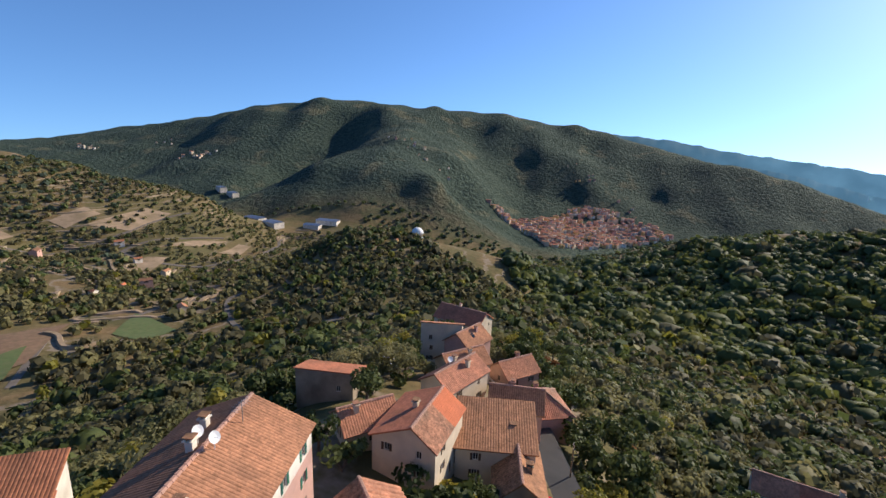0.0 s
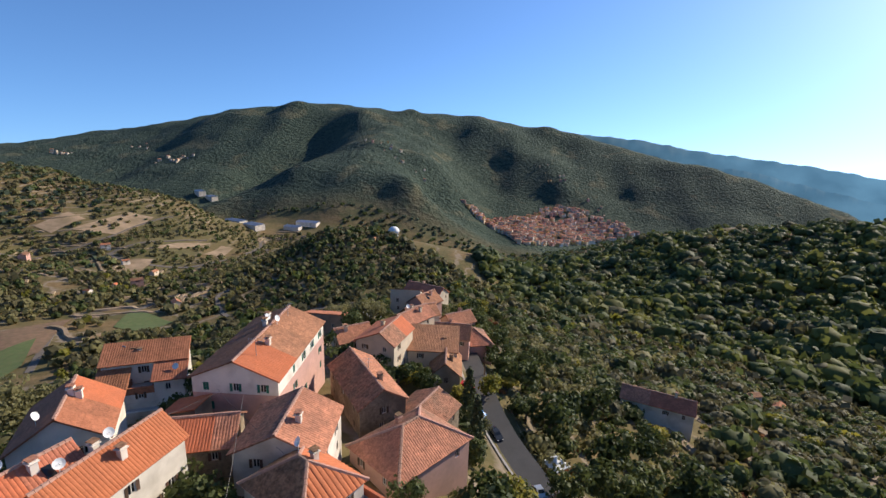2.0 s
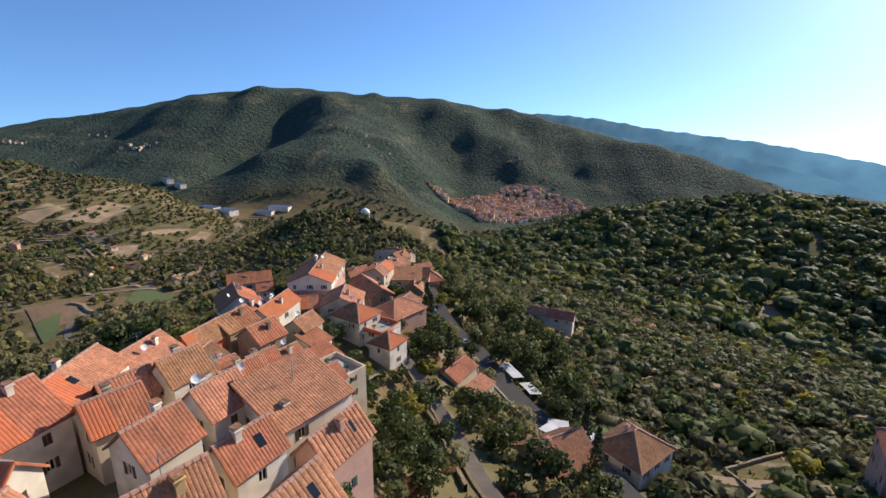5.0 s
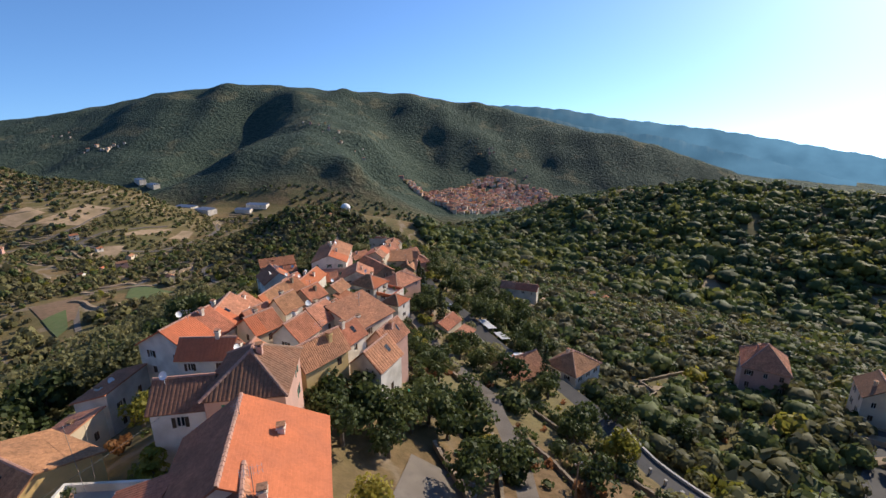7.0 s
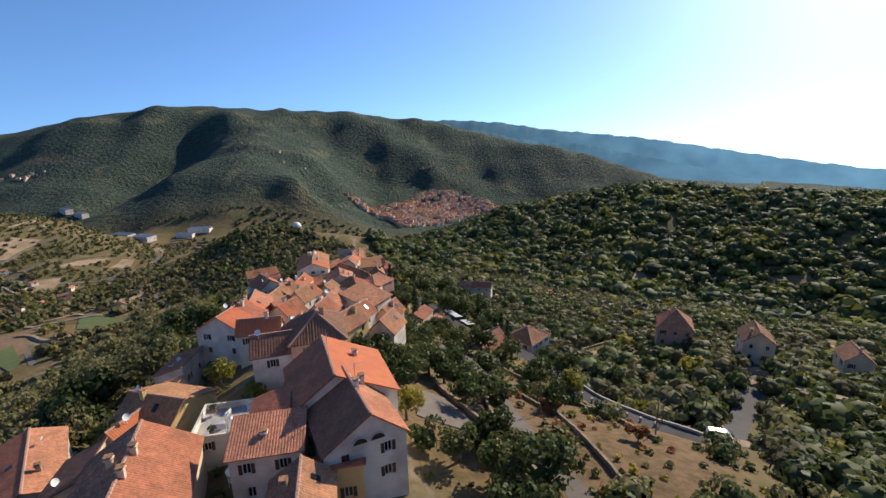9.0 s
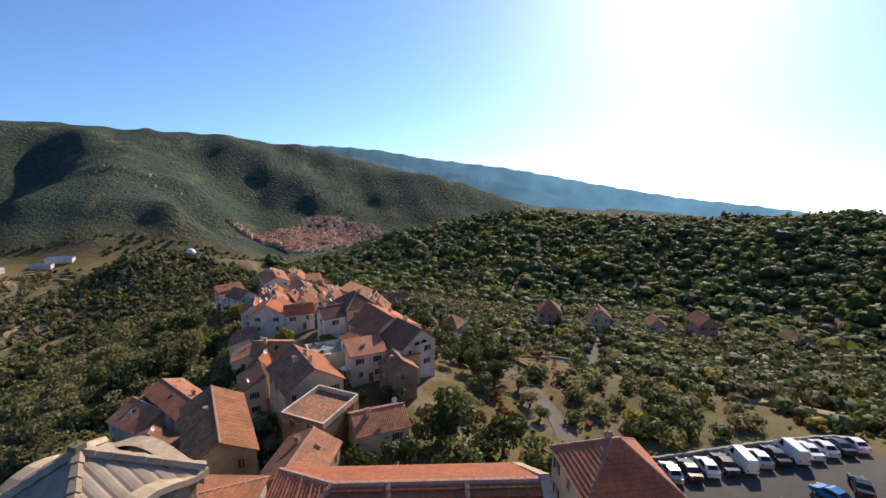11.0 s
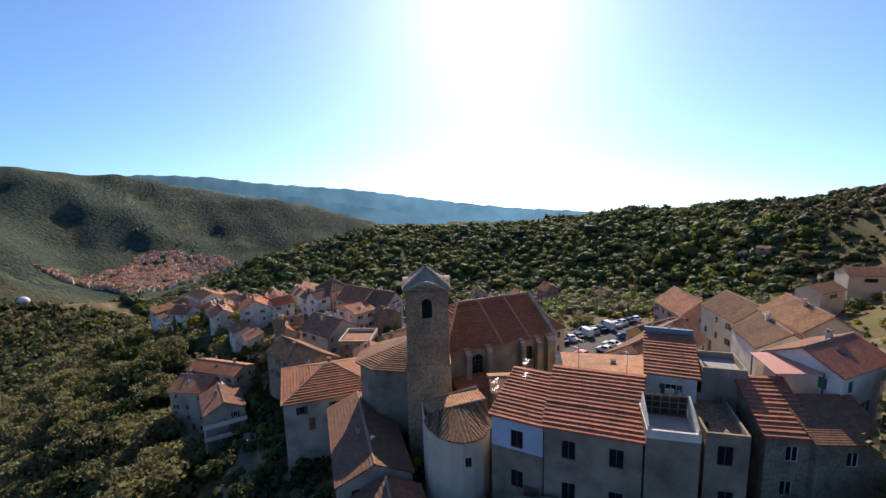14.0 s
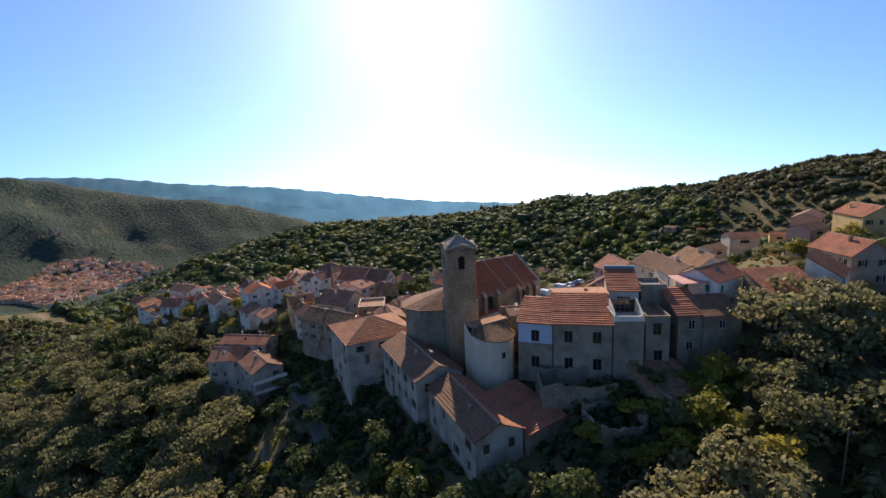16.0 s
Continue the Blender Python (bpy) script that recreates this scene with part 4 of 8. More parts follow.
house("rough old house with sagging tiles", -8.9, -39.1, 25, 5.9, 6.2, 42.2, 44, "gable", ST, "tile_pink", "tile_old", scale=0.86)
house("house with a bare concrete roof terrace", -6.5, -24.1, 45, 5.2, 7.0, 37.0, 37.6, "flat", C, "concrete", "plaster_cream", scale=0.83, chimneys=0)
house("small house with orange tiles above the garden", -11.5, -14.5, 29, 4.4, 4.1, 36.4, 38.0, "shed_e", C, "tile_red", "tile_red", scale=0.81, chimneys=0)
house("pale green house with dark shutters and a narrow roof", -13.7, -11.3, 30, 4.8, 4.5, 38.2, 39.8, "gable", "plaster_green", "tile_pink", "tile_brown", scale=0.80, shutters="shutter_green", dish=1, chimneys=0)
house("white house with a big salmon roof", -34.0, -51.6, 27, 9.0, 9.6, 47.6, 50.4, "gable", W, "tile_red", "tile_orange", scale=0.89, dish=1)
house("house with an orange ribbed roof", -28.5, -59.5, 98, 7.2, 4.2, 48.6, 50.6, "gable", W, "tile_orange", "tile_red", scale=0.91, pitch=0.5, relief=0.06)
house("white house with a brown gable roof", -30.9, -44.1, 5, 8.2, 6.4, 47.6, 49.6, "gable", W, "tile_pink", "tile_brown", scale=0.87)
house("yellow house with a wide pink roof", -13.6, -64.9, 45, 7.2, 4.1, 49.6, 52, "gable", Y, "tile_pink", "tile_brown", scale=0.92)
house("white house with a long ribbed roof", -5.8, -61.7, 35, 5.6, 5.1, 46.4, 48.8, "gable", W, "tile_pink", "tile_old", scale=0.91, pitch=0.5, relief=0.06, chimneys=0)
house("pink house with a brown tiled gable", -3.6, -52.7, 36, 5.9, 4.1, 45.2, 47.4, "gable", P_, "tile_pink", "tile_old", scale=0.89, pitch=0.5, relief=0.08, shutters="shutter_green")
house("tall plastered house with a wide crumbling tile roof", -7.8, -48.6, 43, 8.4, 7.2, 47.4, 49.6, "shed_e", W, "tile_pink", "tile_old", scale=0.89, chimneys=2)
house("house with a small red roof", -17.4, -55.9, 33, 4.4, 5.1, 48.8, 51, "gable", W, "tile_red", "tile_brown", scale=0.90)
house("house with faded pink tiles and a parapet", -14.8, -49.6, 34, 4.4, 4.9, 48.2, 50.4, "gable", W, "tile_pink", "tile_old", scale=0.89, dish=1)
house("narrow house with old ribbed tiles", -21.0, -42.5, 33, 4.4, 4.1, 47.4, 49.6, "gable", W, "tile_pink", "tile_old", scale=0.87)
house("house with an orange roof and a green terrace wall", -23.9, -49.9, 45, 4.6, 5.5, 47.6, 49.6, "gable", C, "tile_red", "tile_orange", scale=0.89)
house("old house with faded red tiles and a roof light", -10.3, -56.7, 38, 4.7, 4.4, 47.8, 49.8, "gable", W, "tile_red", "tile_brown", scale=0.90)
house("grey plastered house with a patched roof", -25.4, -44.8, 41, 4.6, 4.2, 46.6, 48.6, "gable", G, "tile_pink", "tile_brown", scale=0.88, chimneys=0)
house("low house with a tiled lean-to among the roofs", -15.9, -39.7, 39, 4.5, 4.1, 44.6, 46.4, "gable", C, "tile_red", "tile_brown", scale=0.87, dish=1)
house("cream house with a shallow orange roof", -22.3, -37.9, 37, 4.4, 4.1, 43.6, 45.6, "gable", C, "tile_pink", "tile_old", scale=0.86)
house("house with a pink roof above the gardens", -21.6, -68.4, 10, 6.1, 6.5, 50.6, 52.8, "gable", W, "tile_pink", "tile_brown", scale=0.93, dish=1)
house("large house with a dark hipped roof of ribbed tiles", -18.8, -76.0, 2, 9.0, 7.6, 54.2, 57, "hip", P_, "tile_brown", "tile_brown", scale=0.95, shutters="shutter_green", pitch=0.4, relief=0.06)
house("lower wing with a ribbed pink roof", -25.4, -76.9, 90, 5.3, 5.5, 52.8, 54.8, "gable", W, "tile_brown", "tile_pink", scale=0.95, dish=1, pitch=0.4, chimneys=0)
house("barn-like house with a bright orange tile roof", -17.0, -88.6, -4, 10.8, 12.4, 52.4, 56, "gable", W, "tile_orange", "tile_red", scale=0.97, chimneys=1, ribs="rows", relief=0.02, patch="tile_orange", ridge_shift=-1.1)
house("cream gabled house with two arched attic windows", -16.3, -96.9, -9, 10.4, 8.8, 52.2, 55.4, "gable", W, "tile_pink", "tile_brown", scale=0.99, chimneys=2, pitch=0.5, ridge_shift=0.6)
house("long lower roof with salmon tiles beside the lane", -19.3, -101.4, 97, 6.7, 4.1, 49.4, 51, "shed_w", Y, "tile_red", "tile_red", scale=1.00, chimneys=0)
house("small shed with a salmon roof above the terrace", -25.2, -90.9, 3, 5.3, 4.4, 51.2, 52.6, "shed_w", W, "tile_red", "tile_red", scale=0.98, chimneys=0)
house("low house with a wide pink roof over the yard", -25.3, -97.2, 96, 7.2, 5.2, 51.6, 53, "shed_e", W, "tile_pink", "tile_old", scale=0.99, chimneys=1)
house("crumbling house with lichened tiles", -22.2, -105.8, 5, 5.2, 5.8, 50.8, 52.8, "gable", ST, "tile_pink", "tile_old", scale=1.00)
house("yellow house with a faded red roof and many windows", -39.1, -80.0, 122, 8.2, 8.2, 48.4, 50.4, "gable", Y, "tile_pink", "tile_pink", scale=0.96, dish=1, ridge_shift=1.5)
house("house with a white roof terrace full of clutter", -28.7, -88.0, 96, 11.1, 7.0, 49.4, 50, "flat", W, "concrete", "plaster_white", scale=0.97, chimneys=0)
house("low house with a grey-brown lean-to roof", -46.4, -90.5, 4, 6.8, 4.2, 47, 49, "shed_w", C, "tile_brown", "tile_brown", scale=0.98, dish=1, chimneys=0)
house("house with a salmon ribbed lean-to roof", -42.7, -84.1, 31, 5.2, 5.2, 47.2, 49.4, "gable", C, "tile_orange", "tile_brown", scale=0.96, dish=1, chimneys=0)
house("big old house with brown and orange tiles", -38.1, -98.2, -2, 11.8, 10.7, 50, 53.4, "gable", C, "tile_red", "tile_old", scale=1.00, chimneys=3)
house("small lean-to with salmon tiles", -9.2, -18.6, 40, 4, 4, 35.6, 36.8, "shed_e", C, "tile_red", scale=0.7, chimneys=0)
house("narrow house with a tiled lean-to", -43, -57, 15, 8, 5, 42.8, 44.4, "shed_w", W, "tile_red", scale=0.9, dish=1)
house("small house with tiled porch roof", -44, -67, 15, 7, 5, 42.6, 44.2, "shed_w", C, "tile_pink", scale=0.9)
house("white house with shallow brown roof on the terrace below", -64.2, -74, 150, 10, 11, 36.8, 39.2, wall="plaster_old", east="tile_red", west="tile_brown", scale=1.0, dish=1)
# houses below the church
house("white three-storey house with a hipped red roof", -63.1, -131.3, 123, 17.4, 16, 53.5, 56.5, "hip", "plaster_old", "tile_red", "tile_red", scale=1.15, ribs="rows", pitch=0.62, relief=0.15, base=36, frame_mat="wood", gap=4.4)
house("grey house with a ribbed roof behind the white one", -54.6, -109.5, 3, 17, 9, 50.4, 52.9, wall="plaster_grey", east="tile_red", west="tile_old", scale=1.1, base=40, pitch=0.5, relief=0.08)
house("old stone house with a flat broken roof", -39.5, -112.6, 55, 9.5, 8, 51.4, 52, "flat", ST, "tile_old", "plaster_cream", scale=1.0, chimneys=0)
house("low house with a sagging brown roof", -46.4, -124.8, 40, 10, 7.6, 50.8, 52.6, wall=G, east="tile_pink", west="tile_brown", scale=1.0, chimneys=1)
house("small house with faded tiles above the yard", -32.4, -119.0, 100, 8, 7, 49.6, 51.4, wall=C, east="tile_pink", west="tile_red", scale=1.0, dish=1)
house("white house with a pink roof below the lane", -58.5, -75.5, 160, 16, 8, 39.8, 41.3, wall="plaster_old", east="tile_red", west="tile_pink", scale=1.05, dish=1)
villa = house("white house with balconies and a brown roof", -65.6, -89.6, 20, 12, 9, 37, 39.2, wall="plaster_old", east="tile_brown", west="tile_pink", scale=1.1, dish=1)
for zb in (0.9, 3.9):                                 # two balconies round the corner towards the valley
    bal = Shape()
    zz = 37 - villa.location.z - 6.4 + zb
    bal.box(-5.2, -8.6, zz, 4.4, -6.0, zz + 0.2)
    part("balcony", bal, M["concrete"], villa)
    rail = Shape()
    rail.box(-5.2, -8.6, zz + 0.2, 4.4, -8.45, zz + 1.1)
    part("balcony_front", rail, M["plaster_white"], villa)
    for px_ in (-4.9, 3.9):
        post = Shape()
        post.box(px_ - 0.12, -8.55, zz - 2.8, px_ + 0.12, -8.3, zz)
        part("post", post, M["plaster_white"], villa)
# below the tower
house("long stone house stepping down the slope", -84, -170, 37, 20, 8.6, 51.8, 53.8, wall="plaster_old", east="tile_red", west="tile_brown", scale=1.3, base=40, ribs="rows", pitch=0.6, relief=0.1, patch="tile_red", gap=4.2, frame_mat="wood")
house("old house with a brown roof joined to the church", -72.2, -151.6, 35, 21, 10, 53, 55.2, wall="plaster_old", east="tile_brown", west="tile_brown", scale=1.3, base=38, gap=4.2, frame_mat="wood", patch="tile_brown", ribs="rows", pitch=0.55, relief=0.07)
house("ruined barn with a broken ribbed roof", -80.2, -178.0, 114, 8.6, 12, 51, 53.0, "shed_e", wall=ST, east="tile_red", scale=1.0, chimneys=0, wins=False, ribs="rows", pitch=0.5, relief=0.1)
def round_house():
    """A house whose street front is a half-round, under a fan of tiles."""
    foot = 46.0
    ob = thing("house", Matrix.Translation((-70.4, -168.4, foot)), "round-fronted old house with cream plaster and ribbed tiles", "house", "village houses")
    HOUSES.append((-70.4, -168.4, 5.5, 0, 4.5, 4.5))
    a, b = Vector((-2.6, 3.2, 61.9 - foot)), Vector((3.7, -1.8, 62.7 - foot))       # the two ends of its ridge
    d = (b - a).normalized()
    out = Vector((d.y, -d.x, 0)).normalized()
    mid, n = (a + b) / 2, 9
    arc = []
    for i in range(n + 1):
        w = math.pi * i / n
        p = mid - d * (4.3 * math.cos(w)) + out * (5.4 * math.sin(w))
        arc.append(Vector((p.x, p.y, 60.6 - foot - 0.3 * math.sin(w))))
    walls, fan, back, caps = Shape(), Shape(), Shape(), Shape()
    rng = random.Random(31)
    for i in range(n):
        p, q = arc[i], arc[i + 1]
        if i == 4:
            h, m_ = 1.3, p.lerp(q, 0.5)
            facing = (q - p).normalized()
            mm = Matrix.Translation((m_.x, m_.y, 0)) @ Matrix.Rotation(math.atan2(facing.y, facing.x), 4, "Z")
            facade(walls, mm, (q - p).length, -1, p.z, [(0, p.z - 3.6, 0.8, h)])
            window_parts(ob, mm @ Matrix.Translation((0, 0, p.z - 3.6)), 0.8, h, None, frame_mat="wood")
        else:
            walls.face([(p.x, p.y, -1), (q.x, q.y, -1), (q.x, q.y, q.z), (p.x, p.y, p.z)])
        f0, f1 = i / n, (i + 1) / n
        r0, r1 = a.lerp(b, f0), a.lerp(b, f1)
        e0, e1 = mid + (p - mid) * 1.07, mid + (q - mid) * 1.07
        e0.z, e1.z = p.z + 0.05, q.z + 0.05
        slope(fan, [e0, e1, r1, r0], 0.45, "cols", 0, rng=rng, relief=0.08)
    o = -out * 4.2
    slope(back, [b + o + Vector((0, 0, -0.5)), a + o + Vector((0, 0, -0.5)), a, b], 0.4, "cols", 0, rng=rng, relief=0.05)
    for p, q in ((arc[-1], b + o), (b + o, a + o), (a + o, arc[0])):
        walls.face([(p.x, p.y, -1), (q.x, q.y, -1), (q.x, q.y, q.z - 0.5), (p.x, p.y, p.z)])
    ridge_caps(caps, a, b, 0)
    part("wall", walls, M["plaster_cream"], ob)
    part("roof", fan, M["tile_old"], ob, "half-round fan of old ribbed tiles")
    part("back_roof", back, M["tile_pink"], ob)
    part("ridge_tiles", caps, M["ridge_tile"], ob)


round_house()
# the row above
house("small old house with lichened tiles behind the church", -58.8, -170.6, 140, 8, 6, 62, 62.9, wall=ST, east="tile_old", west="tile_pink", scale=1.1)
house("low house with a pink roof beside the long one", -38.2, -180.4, 120, 7, 6, 60.2, 61.1, wall=C, east="tile_pink", west="tile_pink", scale=1.1)
house("row house with a big ribbed roof", -64.3, -184.2, 162, 10.4, 10, 64.2, 67.2, "shed_e", G, "tile_red", scale=1.8, ribs="rows", pitch=0.65, relief=0.17, base=52, gap=4.6, frame_mat="wood", shutters=None)
house("pale blue lean-to house with a small tiled roof", -66.6, -176.6, 170, 6.4, 8.8, 63.9, 66.3, "shed_e", "plaster_blue", "tile_red", lower="plaster_grey", scale=1.8, ribs="rows", pitch=0.62, relief=0.15, chimneys=0, base=54, frame_mat="wood", shutters=None)
terrace_house = house("house with a white-walled roof terrace", -62.0, -191.3, 156, 5.2, 10.4, 66, 66.5, "flat", G, "concrete", "plaster_white", scale=1.8, base=52, gap=2.6, frame_mat="wood", shutters=None)
for y_ in (-2.5, 2.32):                               # side walls that rise towards the back
    sw_ = Shape()
    for k_ in (y_, y_ + 0.18):
        sw_.face([(5.1, k_, 14.05), (0.4, k_, 14.05), (0.4, k_, 15.9), (2.6, k_, 15.3), (5.1, k_, 14.4)])
    for (xa, za), (xb, zb) in zip([(5.1, 14.05), (5.1, 14.4), (2.6, 15.3), (0.4, 15.9)], [(5.1, 14.4), (2.6, 15.3), (0.4, 15.9), (0.4, 14.05)]):
        sw_.face([(xa, y_, za), (xb, y_, zb), (xb, y_ + 0.18, zb), (xa, y_ + 0.18, za)])
    part("side_wall", sw_, M["plaster_white"], terrace_house)
screen = Shape()
screen.box(0.2, -2.3, 13.2, 0.3, 2.3, 15.8)
screen = part("screen", screen, M["glass"], terrace_house, "dark glazed screen behind the terrace")
for k_ in range(6):
    bar_ = Shape()
    bar_.box(0.3, -2.3 + k_ * 0.9, 13.2, 0.38, -2.2 + k_ * 0.9, 15.8)
    part("bar", bar_, M["wood"], screen)
for k_ in range(4):
    bar_ = Shape()
    bar_.box(0.38, -2.3, 13.4 + k_ * 0.75, 0.44, 2.3, 13.5 + k_ * 0.75)
    part("bar", bar_, M["wood"], screen)
house("grey house with a sunken dark terrace", -58.6, -195.8, 155, 4.2, 9.4, 65.4, 66, "flat", G, "tile_old", "plaster_grey", scale=1.8, base=52, chimneys=0, frame_mat="wood", shutters=None)
house("flat-topped plastered block behind the terraces", -51.2, -194.9, 158, 4.8, 5.6, 68.8, 69.2, "flat", G, "concrete", "plaster_grey", scale=1.2, base=56, chimneys=0, wins=False)
rear_wing = house("raised rear wing with a ribbed shed roof", -53.0, -189.6, 163, 5.6, 8.2, 67.8, 70.2, "shed_e", W, "tile_red", scale=1.5, ribs="rows", pitch=0.62, relief=0.15, chimneys=0, base=56)
fl = Shape()
fl.box(-4.6, -3.0, 14.0, -4.05, 3.0, 15.0)
part("flashing", fl, M["blue_sheet"], rear_wing, "blue sheet-metal edge")
house("stone house with a sloping tiled roof", -55.2, -201, 152, 4.7, 8.2, 65, 67.8, "shed_e", ST, "tile_red", scale=1.4, ribs="rows", pitch=0.62, relief=0.15, chimneys=0, base=52, frame_mat="trim", gap=4.0, shutters=None)
house("house with a brown tiled lean-to above the arch", -54.0, -206.2, 146, 7.2, 6.4, 65, 66.9, "shed_e", ST, "tile_brown", scale=1.3, ribs="rows", base=52, gap=4.0, shutters=None)
house("white house with a pink awning and green shutters", -43.4, -205.4, 118, 10, 8.6, 69.2, 71.2, wall=W, east="tile_red", west="tile_brown", scale=1.1, shutters="shutter_green", base=58)
house("wide house with weathered pink tiles", -54.6, -182, 152, 11, 10, 65.4, 66.8, "shed_w", C, "tile_pink", "tile_pink", scale=1.1, base=55)
house("long house with a pink roof beside the car park", -26, -181.5, 100, 20, 10, 59.4, 62.5, wall=C, east="tile_pink", west="tile_brown", scale=1.1)
house("yellow building beside the car park", 6, -173.4, 115, 13, 7.4, 51.2, 53.5, wall=Y, east="tile_brown", west="tile_pink", scale=1.1)
house("tall ochre house at the end of the car park", 34.5, -174.5, 51, 16, 12, 50.4, 54.5, wall=P_, east="tile_brown", west="tile_pink", scale=1.2, base=38)
house("cream house with a brown roof and dark shutters", 4, -191.5, 52, 13, 11, 59.8, 63, wall=C, east="tile_brown", west="tile_brown", scale=1.2)
house("cream house with a low pink roof above the garden", -18, -203, 60, 13, 9, 66.2, 69, wall=C, east="tile_pink", west="tile_pink", scale=1.1)
house("old house with a pink roof up the hill", -32.2, -199.6, 63, 9, 8.6, 66.8, 69, wall=W, east="tile_red", west="tile_brown", scale=1.1)
house("stone house with a tall chimney and a red roof", -44, -217.6, 152, 10, 8.6, 68, 70.6, "shed_e", wall=ST, east="tile_red", west="tile_red", scale=1.5, ribs="rows", base=54)
house("white-walled house rising behind the stone one", -33, -226, 107, 9, 6, 69.2, 72.6, "shed_e", W, "tile_red", scale=1.1)
house("grey stone house at the upper edge of the village", -18, -232, 60, 12, 9, 71, 74, wall=G, east="tile_red", scale=1.2)
house("yellow house on the hillside above the village", 38, -246, 70, 14, 10, 72.5, 75.5, wall=Y, east="tile_red", scale=1.2)
# houses down on the east slope
house("pink lean-to barn with a red metal roof", 15.5, -1.5, 40, 8, 6, 21.8, 23.4, wall=C, east="tile_red", west="tile_pink", scale=0.8, chimneys=0)
house("long open shed with a tiled roof", 19.8, -6.5, 40, 7, 3.4, 20.4, 21.2, "shed_e", C, "tile_pink", scale=0.8, chimneys=0)
house("stone farmhouse with a brown roof", 28, -29, 70, 10, 9, 22, 25.2, wall=C, east="tile_pink", west="tile_brown", scale=0.9)
house("white farmhouse with a low hipped brown roof", 43, -26.5, 60, 10, 9, 20.4, 23.4, "hip", W, "tile_pink", "tile_old", scale=0.9)
house("pink villa with a hipped tile roof", 92, -33, 40, 11, 10, 19.6, 24.2, "hip", P_, "tile_pink", "tile_red", scale=1.1)
house("cream house with a gabled roof among the trees", 106, -50, 40, 9, 8, 20, 23, wall=C, east="tile_pink", west="tile_brown", scale=1.1)
house("red house on the far slope", 145, -75, 30, 10, 9, 17, 20.5, wall=P_, east="tile_red", scale=1.1)
house("cottage with a red roof in the olives", 130, -62, 40, 8, 7, 15, 18, wall=C, east="tile_pink", scale=1.1)
house("pink farmhouse in the valley", 190, -95, 30, 11, 9, 6, 9.5, wall=P_, east="tile_pink", scale=1.2)
house("low white farmhouse with a long red roof", 62, 66, 120, 16, 6, 3.4, 5.4, wall=W, east="tile_red", west="tile_pink", scale=0.8)
ARCH = (-15.2, -102.2, 0.9877, 0.1564, 9.0)          # the middle of the cream gable, its run and its turn


# ---- the church and its bell tower ----
def arch(shape, m, w, h, depth, mat, n=8):
    """A round-headed panel set back in the local x-z plane, with its reveal."""
    pts = [(-w / 2, 0), (w / 2, 0), (w / 2, h - w / 2)] + [(w / 2 * math.cos(a), h - w / 2 + w / 2 * math.sin(a)) for a in [math.pi * k / n for k in range(1, n)]] + [(-w / 2, h - w / 2)]
    front = [m @ Vector((x, -0.02, z)) for x, z in pts]
    back = [m @ Vector((x, depth, z)) for x, z in pts]
    shape.face(back, mat)
    for a in range(len(pts)):
        b = (a + 1) % len(pts)
        shape.face([front[a], front[b], back[b], back[a]], mat)


def arched_facade(shape, m, length, z0, z1, openings, mat=0, depth=0.6):
    """A wall face with round-headed openings: each is cut as a square hole and its corners filled above the arch."""
    facade(shape, m, length, z0, z1, openings, mat, depth)
    for x, z, w, h in openings:
        r, n = w / 2, 6
        for s in (-1, 1):
            corner = m @ Vector((x + s * r, 0, z + h))
            arc = [(x + s * r * math.cos(a), z + h - r + r * math.sin(a)) for a in [math.pi / 2 * k / n for k in range(n + 1)]]
            for (xa, za), (xb, zb) in zip(arc, arc[1:]):
                shape.face([corner, m @ Vector((xa, 0, za)), m @ Vector((xb, 0, zb))], mat)
                shape.face([m @ Vector((xa, 0, za)), m @ Vector((xb, 0, zb)), m @ Vector((xb, depth, zb)), m @ Vector((xa, depth, za))], mat)


def side_frame(side, hw, hl):
    return (Matrix.Translation((0, -hl, 0)), Matrix.Translation((hw, 0, 0)) @ Matrix.Rotation(math.pi / 2, 4, "Z"), Matrix.Translation((0, hl, 0)) @ Matrix.Rotation(math.pi, 4, "Z"), Matrix.Translation((-hw, 0, 0)) @ Matrix.Rotation(-math.pi / 2, 4, "Z"))[side]


